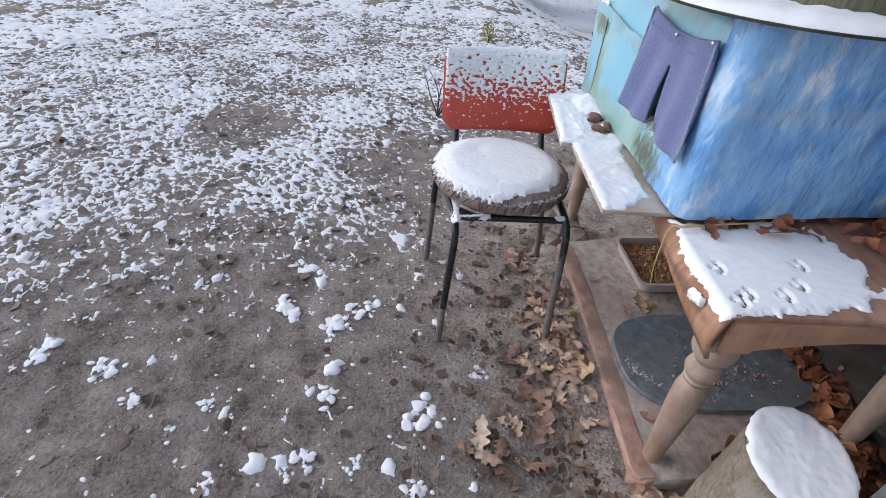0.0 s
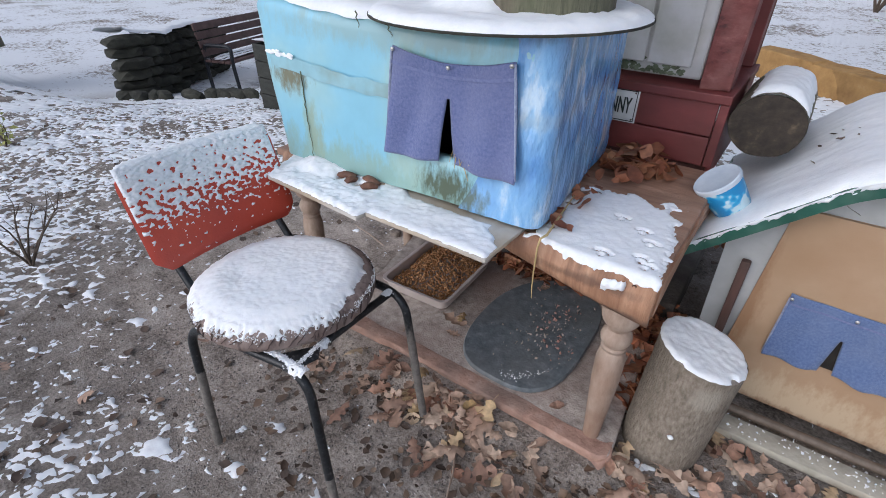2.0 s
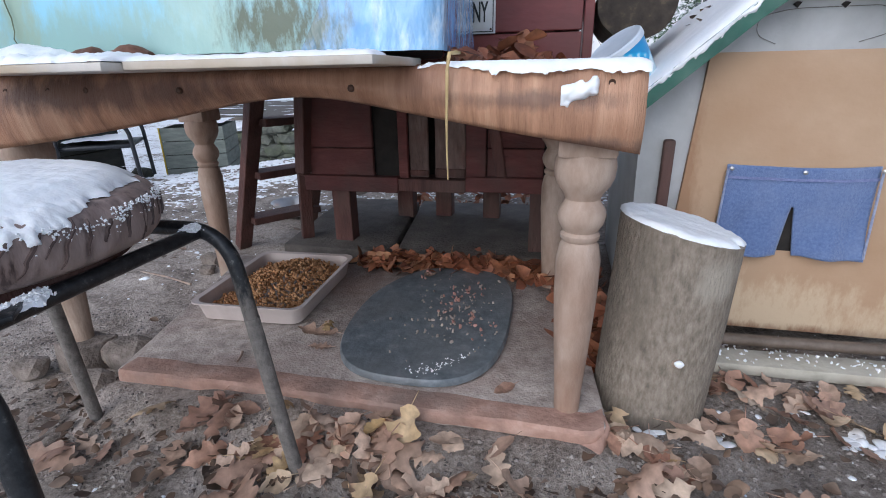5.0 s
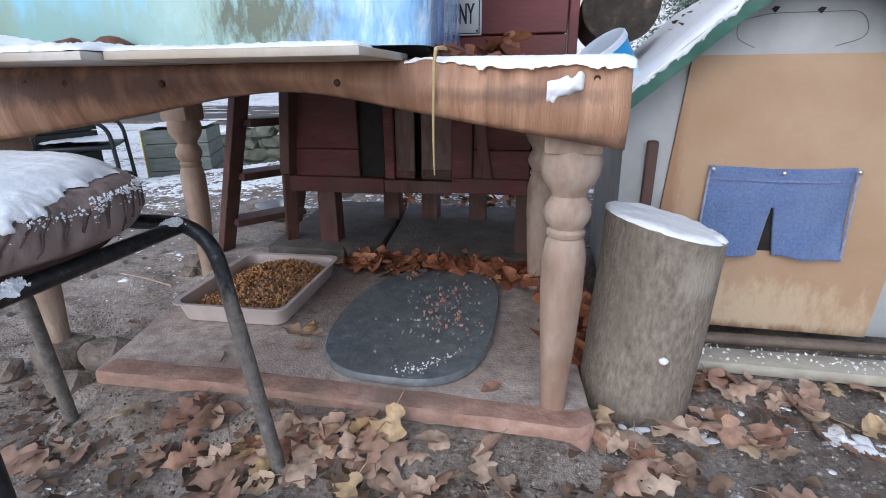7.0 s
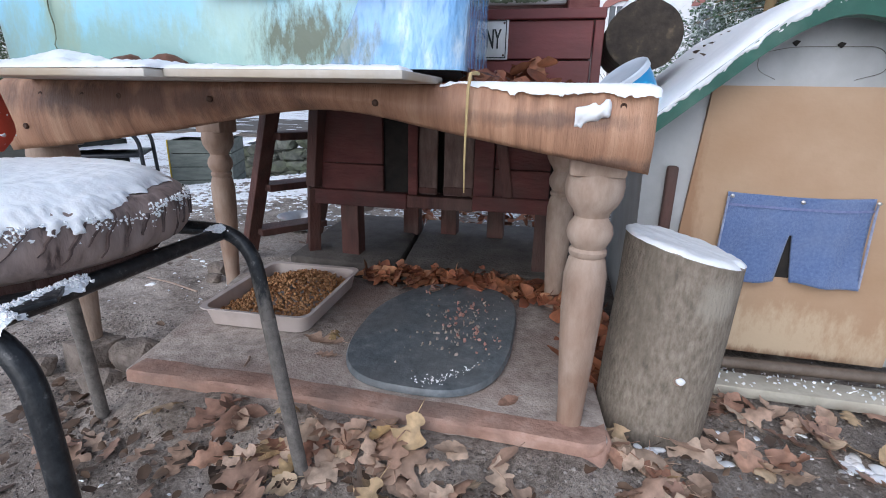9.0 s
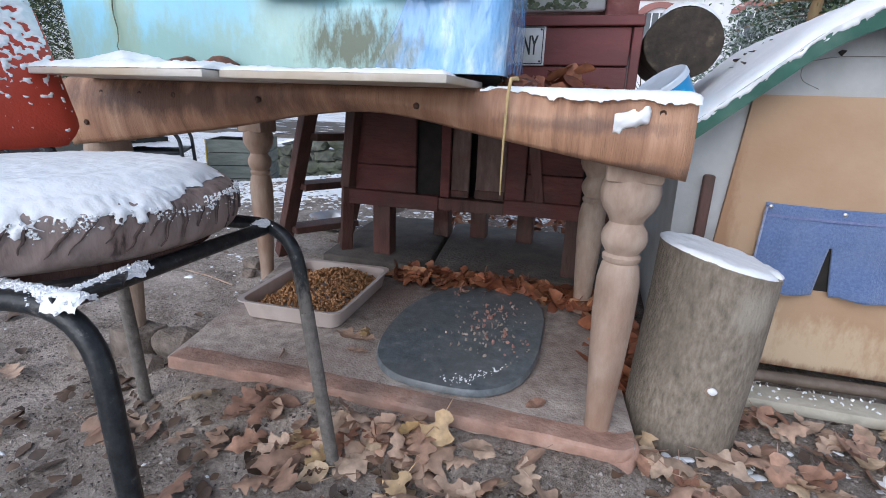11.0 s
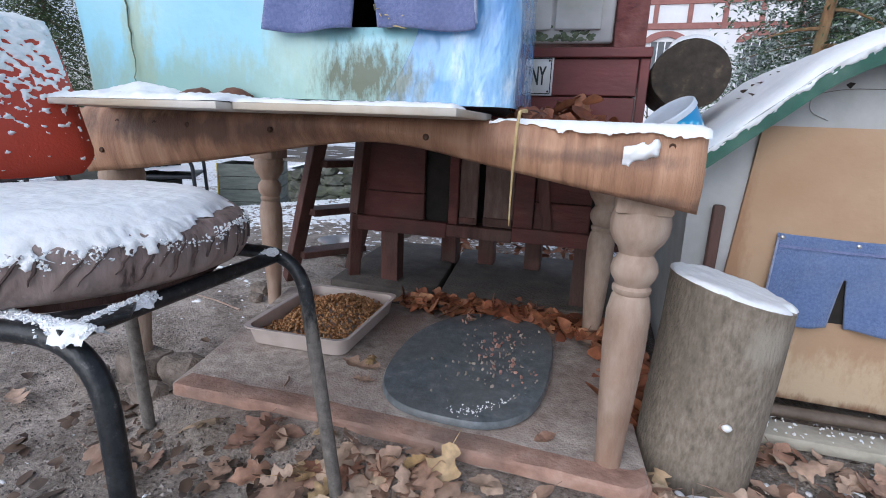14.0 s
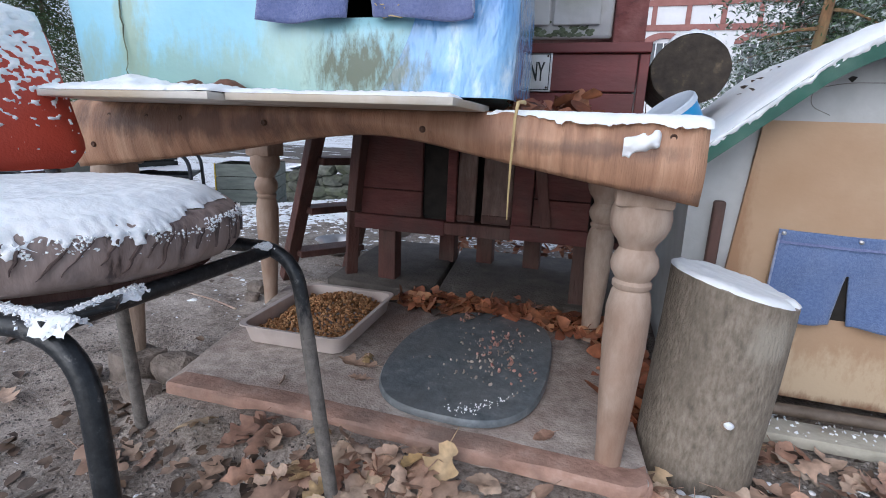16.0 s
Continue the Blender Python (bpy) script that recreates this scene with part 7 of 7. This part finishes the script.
def twiggy(name, x, y, h, count, label, leaves=None, category="shrub", thick=1.0):
    t = thing(name, (x, y, ground_z(x, y)), label, category)
    rnd = random.Random(int(x * 100))
    bm = bmesh.new()
    tips = []
    for k in range(count):
        a = rnd.uniform(0, 6.28)
        p, pts = Vector((0, 0, 0)), [Vector((0, 0, 0))]
        d = Vector((math.cos(a) * 0.35, math.sin(a) * 0.35, 1))
        for i in range(5):
            d += Vector((rnd.uniform(-0.3, 0.3), rnd.uniform(-0.3, 0.3), 0))
            p = p + d.normalized() * h / 5
            pts.append(p)
            if i > 1:
                q = p + Vector((rnd.uniform(-1, 1), rnd.uniform(-1, 1), 0.8)).normalized() * h * 0.25
                tube([p, q], 0.0025 * thick, 4, 0.001 * thick, bm=bm)
                tips.append(q)
            tips.append(p)
        tube(pts, 0.006 * thick, 5, 0.002 * thick, bm=bm)
    part("branching_stem", bm, TWIG, t)
    if leaves:
        bm = bmesh.new()
        for k in range(leaves[1]):
            q = rnd.choice(tips) + Vector((rnd.gauss(0, 0.03), rnd.gauss(0, 0.03), rnd.gauss(0, 0.02)))
            s = rnd.uniform(0.012, 0.03)
            m = Matrix.Translation(q) @ Euler((rnd.random() * 3, rnd.random() * 3, rnd.random() * 6)).to_matrix().to_4x4()
            bm.faces.new([bm.verts.new(m @ Vector(c)) for c in ((0, -s, 0), (s * 0.5, 0, 0.2 * s), (0, s, 0), (-s * 0.5, 0, 0.2 * s))])
        part("leaves", bm, leaves[0], t)


twiggy("rose_bush", -2.4, -0.53, 0.28, 7, "small bare dark-twigged bush in patchy snow")
twiggy("young_plant", -4.17, -0.07, 0.16, 4, "small yellow-green plant in the snow", (YLEAF, 60))
twiggy("shrub", 0.81, 13.0, 1.9, 5, "bare dark shrub in the snow", thick=5.0)


def tree(name, x, y, h, r, label, crown, mat_leaf, low, spread, count, bark=TREEBARK, drop=0.0, size=(0.05, 0.12)):
    t = thing(name, (x, y, ground_z(x, y)), label, "tree")
    rnd = random.Random(int(x * 37 + y * 11))
    pts = [Vector((0.03 * h * noise.noise(Vector((k * 0.7, x, 0))) * k / 3, 0.03 * h * noise.noise(Vector((k * 0.7, y, 5))) * k / 3, h * k / 8)) for k in range(9)]
    part("trunk", tube(pts, r, 14, r * 0.3, rough=r * 0.12), bark, t)
    bm, lv = bmesh.new(), bmesh.new()
    for k in range(crown):
        s = low + (1 - low) * (k + rnd.random()) / crown
        base = pts[min(7, int(s * 8))].lerp(pts[min(8, int(s * 8) + 1)], s * 8 % 1)
        a = rnd.uniform(0, 6.28)
        L = spread * (1.08 - s) + 0.15 * spread
        p, bp = base, [base]
        d = Vector((math.cos(a), math.sin(a), 0.35 - drop))
        for i in range(5):
            d = d + Vector((rnd.uniform(-0.25, 0.25), rnd.uniform(-0.25, 0.25), -drop * 0.3))
            p = p + d.normalized() * L / 5
            bp.append(p)
            for c in range(count):
                q = p + Vector((rnd.gauss(0, 0.12 * spread), rnd.gauss(0, 0.12 * spread), rnd.gauss(0, 0.09 * spread)))
                z = rnd.uniform(*size)
                m = Matrix.Translation(q) @ Euler((rnd.gauss(0, 0.7), rnd.gauss(0, 0.7), rnd.random() * 6.28)).to_matrix().to_4x4()
                lv.faces.new([lv.verts.new(m @ Vector(cc)) for cc in ((0, -z, 0), (z * 0.35, -z * 0.2, 0.12 * z), (z * 0.2, z, -0.2 * z), (-z * 0.3, z * 0.3, 0.1 * z))])
        if crown < 30:
            part("limb", tube(bp, r * 0.28, 6, r * 0.06), bark, t)
        else:
            tube(bp, r * 0.28, 6, r * 0.06, bm=bm)
    if len(bm.faces):
        part("limbs", bm, bark, t)["kind"] = "stuff"
    else:
        bm.free()
    if len(lv.faces):
        part("crown", lv, mat_leaf, t)
    else:
        lv.free()


tree("conifer", 3.1, 9.0, 5.0, 0.06, "evergreen with frosted hanging branches", 75, FROSTY, 0.16, 2.1, 80, drop=0.35, size=(0.03, 0.075))
tree("young_tree", 1.77, 5.09, 3.2, 0.075, "young thin tree with sparse needles in a stone-edged bed", 16, NEEDLE, 0.12, 0.8, 14, bark=REDBARK, drop=0.3, size=(0.012, 0.04))
tree("young_conifer", -18.0, 11.6, 6.5, 0.11, "young conifer with drooping green branches", 60, NEEDLE, 0.10, 2.4, 70, drop=0.45, size=(0.03, 0.08))
part_base = thing("tree", (-8.9, 0.85, 0), "thick dark tree trunk rising from the snow", "tree")
part("trunk", tube([(0, 0, -0.05), (0.02, 0, 0.6), (0, 0.05, 2.2), (0.1, 0, 5.0)], 0.5, 18, 0.36, rough=0.05), BARKG, part_base)

# planted bed behind the edging, and a turf island by the road
def inside(x, y, outline):
    """How far a spot lies inside a convex outline, given anticlockwise."""
    return min(((bx - ax) * (y - ay) - (by - ay) * (x - ax)) / math.hypot(bx - ax, by - ay) for (ax, ay), (bx, by) in zip(outline, outline[1:] + outline[:1]))


BED = [(1.25, 4.3), (1.62, 4.02), (2.0, 3.75), (3.2, 3.6), (3.2, 6.6), (2.1, 7.4), (1.1, 6.9), (0.75, 5.0)]
bed = snow_sheet("soil_bed", 0.5, 3.3, 3.5, 7.5, 0.05, lambda u, v: inside(u, v, BED) + 0.12 * noise.noise(Vector((u * 2.5, v * 2.5, 3))), lambda u, v, h: (u, v, ground_z(u, v) + h), 0.11,
                 "brown leafy soil in the stone-edged bed", soft=0.25, bump=0.5, kind="structure", category="soil")
bed.data.materials[0] = SOIL


def bed_spot():
    while True:
        x, y = rl.uniform(0.8, 3.1), rl.uniform(3.8, 7.3)
        if inside(x, y, BED) > 0.15:
            return (x, y, ground_z(x, y) + rl.uniform(0.105, 0.13))


leaf_heap("leaf_litter", 420, bed_spot, RUSSET, "brown leaves on the soil of the bed", (0.05, 0.10), 0.4)
ISLAND = [(-17.0, 8.9), (-15.4, 10.6), (-25.0, 18.5), (-31.0, 19.5), (-27.0, 13.5)]
turf = snow_sheet("turf_island", -32, -15, 8.5, 20, 0.14, lambda u, v: inside(u, v, ISLAND) + 0.5 * noise.noise(Vector((u * 0.5, v * 0.5, 3))), lambda u, v, h: (u, v, ground_z(u, v) + h), 0.16,
                  "olive turf island with a dusting of snow", soft=0.4, bump=0.5, kind="structure", category="grass")
turf.data.materials[0] = TURF


def roof_spot():
    x = rl.uniform(0.16, 0.27)
    return (x, rl.uniform(0.62, 0.86), roof_z(x) + 0.036)


leaf_heap("leaf_litter", 7, roof_spot, LITTER, "dark leaf scraps on the kennel's snow", (0.018, 0.035), 0.3)

# far road beyond the garden
rd = block(-45, -3.5, 13.5, 24, -0.65, -0.53, 0.01, 1, 6, 0.03)
tagged(part("road", rd, OLDCONC), "damp grey asphalt road with snow lines", "road", kind="structure")
snow_sheet("road_snow", -40, -3.8, 13.7, 23.8, 0.17, lambda u, v: 0.05 * (noise.noise(Vector((u * 0.5, v * 2.2, 0))) + 0.5 * noise.noise(Vector((u * 2, v * 5, 3))) - 0.45), lambda u, v, h: (u, v, -0.5 + h), 0.02, "streaks of snow on the road")


# half-timbered house in the distance
def build_house():
    t = thing("house", (3.0, 19.0, 0.0), "white half-timbered house with brick-red beams", "house")
    part("wall", block(-6, 6, 0, 6, 0, 7.2, 0.02), PLASTER, t, smooth=False)
    for z in (4.30, 5.10, 6.2):
        part("beam", block(-6.02, 6.02, -0.06, 0.02, z, z + 0.2, 0.01), TIMBER, t, smooth=False)
    for k in range(11):
        x = -5.9 + 1.09 * k - 0.4
        if x > -6:
            part("beam", block(x, x + 0.16, -0.05, 0.02, 4.5, 6.2, 0.01), TIMBER, t, smooth=False)
    for x in (-4.35, -1.44, 1.47, 4.38):
        w = part("window", block(x - 0.5, x + 0.5, -0.03, 0.05, 2.2, 3.9, 0.01), PANE, t, smooth=False)
        for k in range(5):
            part("glazing_bar", block(x - 0.5 + 0.24 * k, x - 0.5 + 0.24 * k + 0.04, -0.05, -0.031, 2.2, 3.9, 0.004), PLASTER, w, smooth=False)
        arch = [(x + 0.72 * math.cos(math.pi * k / 12), 3.86 + 0.38 * math.sin(math.pi * k / 12)) for k in range(13)] + [(x - 0.5 + 1.0 * k / 12, 3.86 + 0.2 * math.sin(math.pi * k / 12)) for k in range(13)]
        part("window_arch", prism(arch, -0.09, 0.02), TIMBER, w, "brick-red arch over the window", smooth=False)
    roof = prism([(-6.6, 7.1), (6.6, 7.1), (6.6, 7.3), (0, 10.5), (-6.6, 7.3)], -0.5, 6.5)
    part("roof", roof, ROOFTILE, t, smooth=False)


build_house()
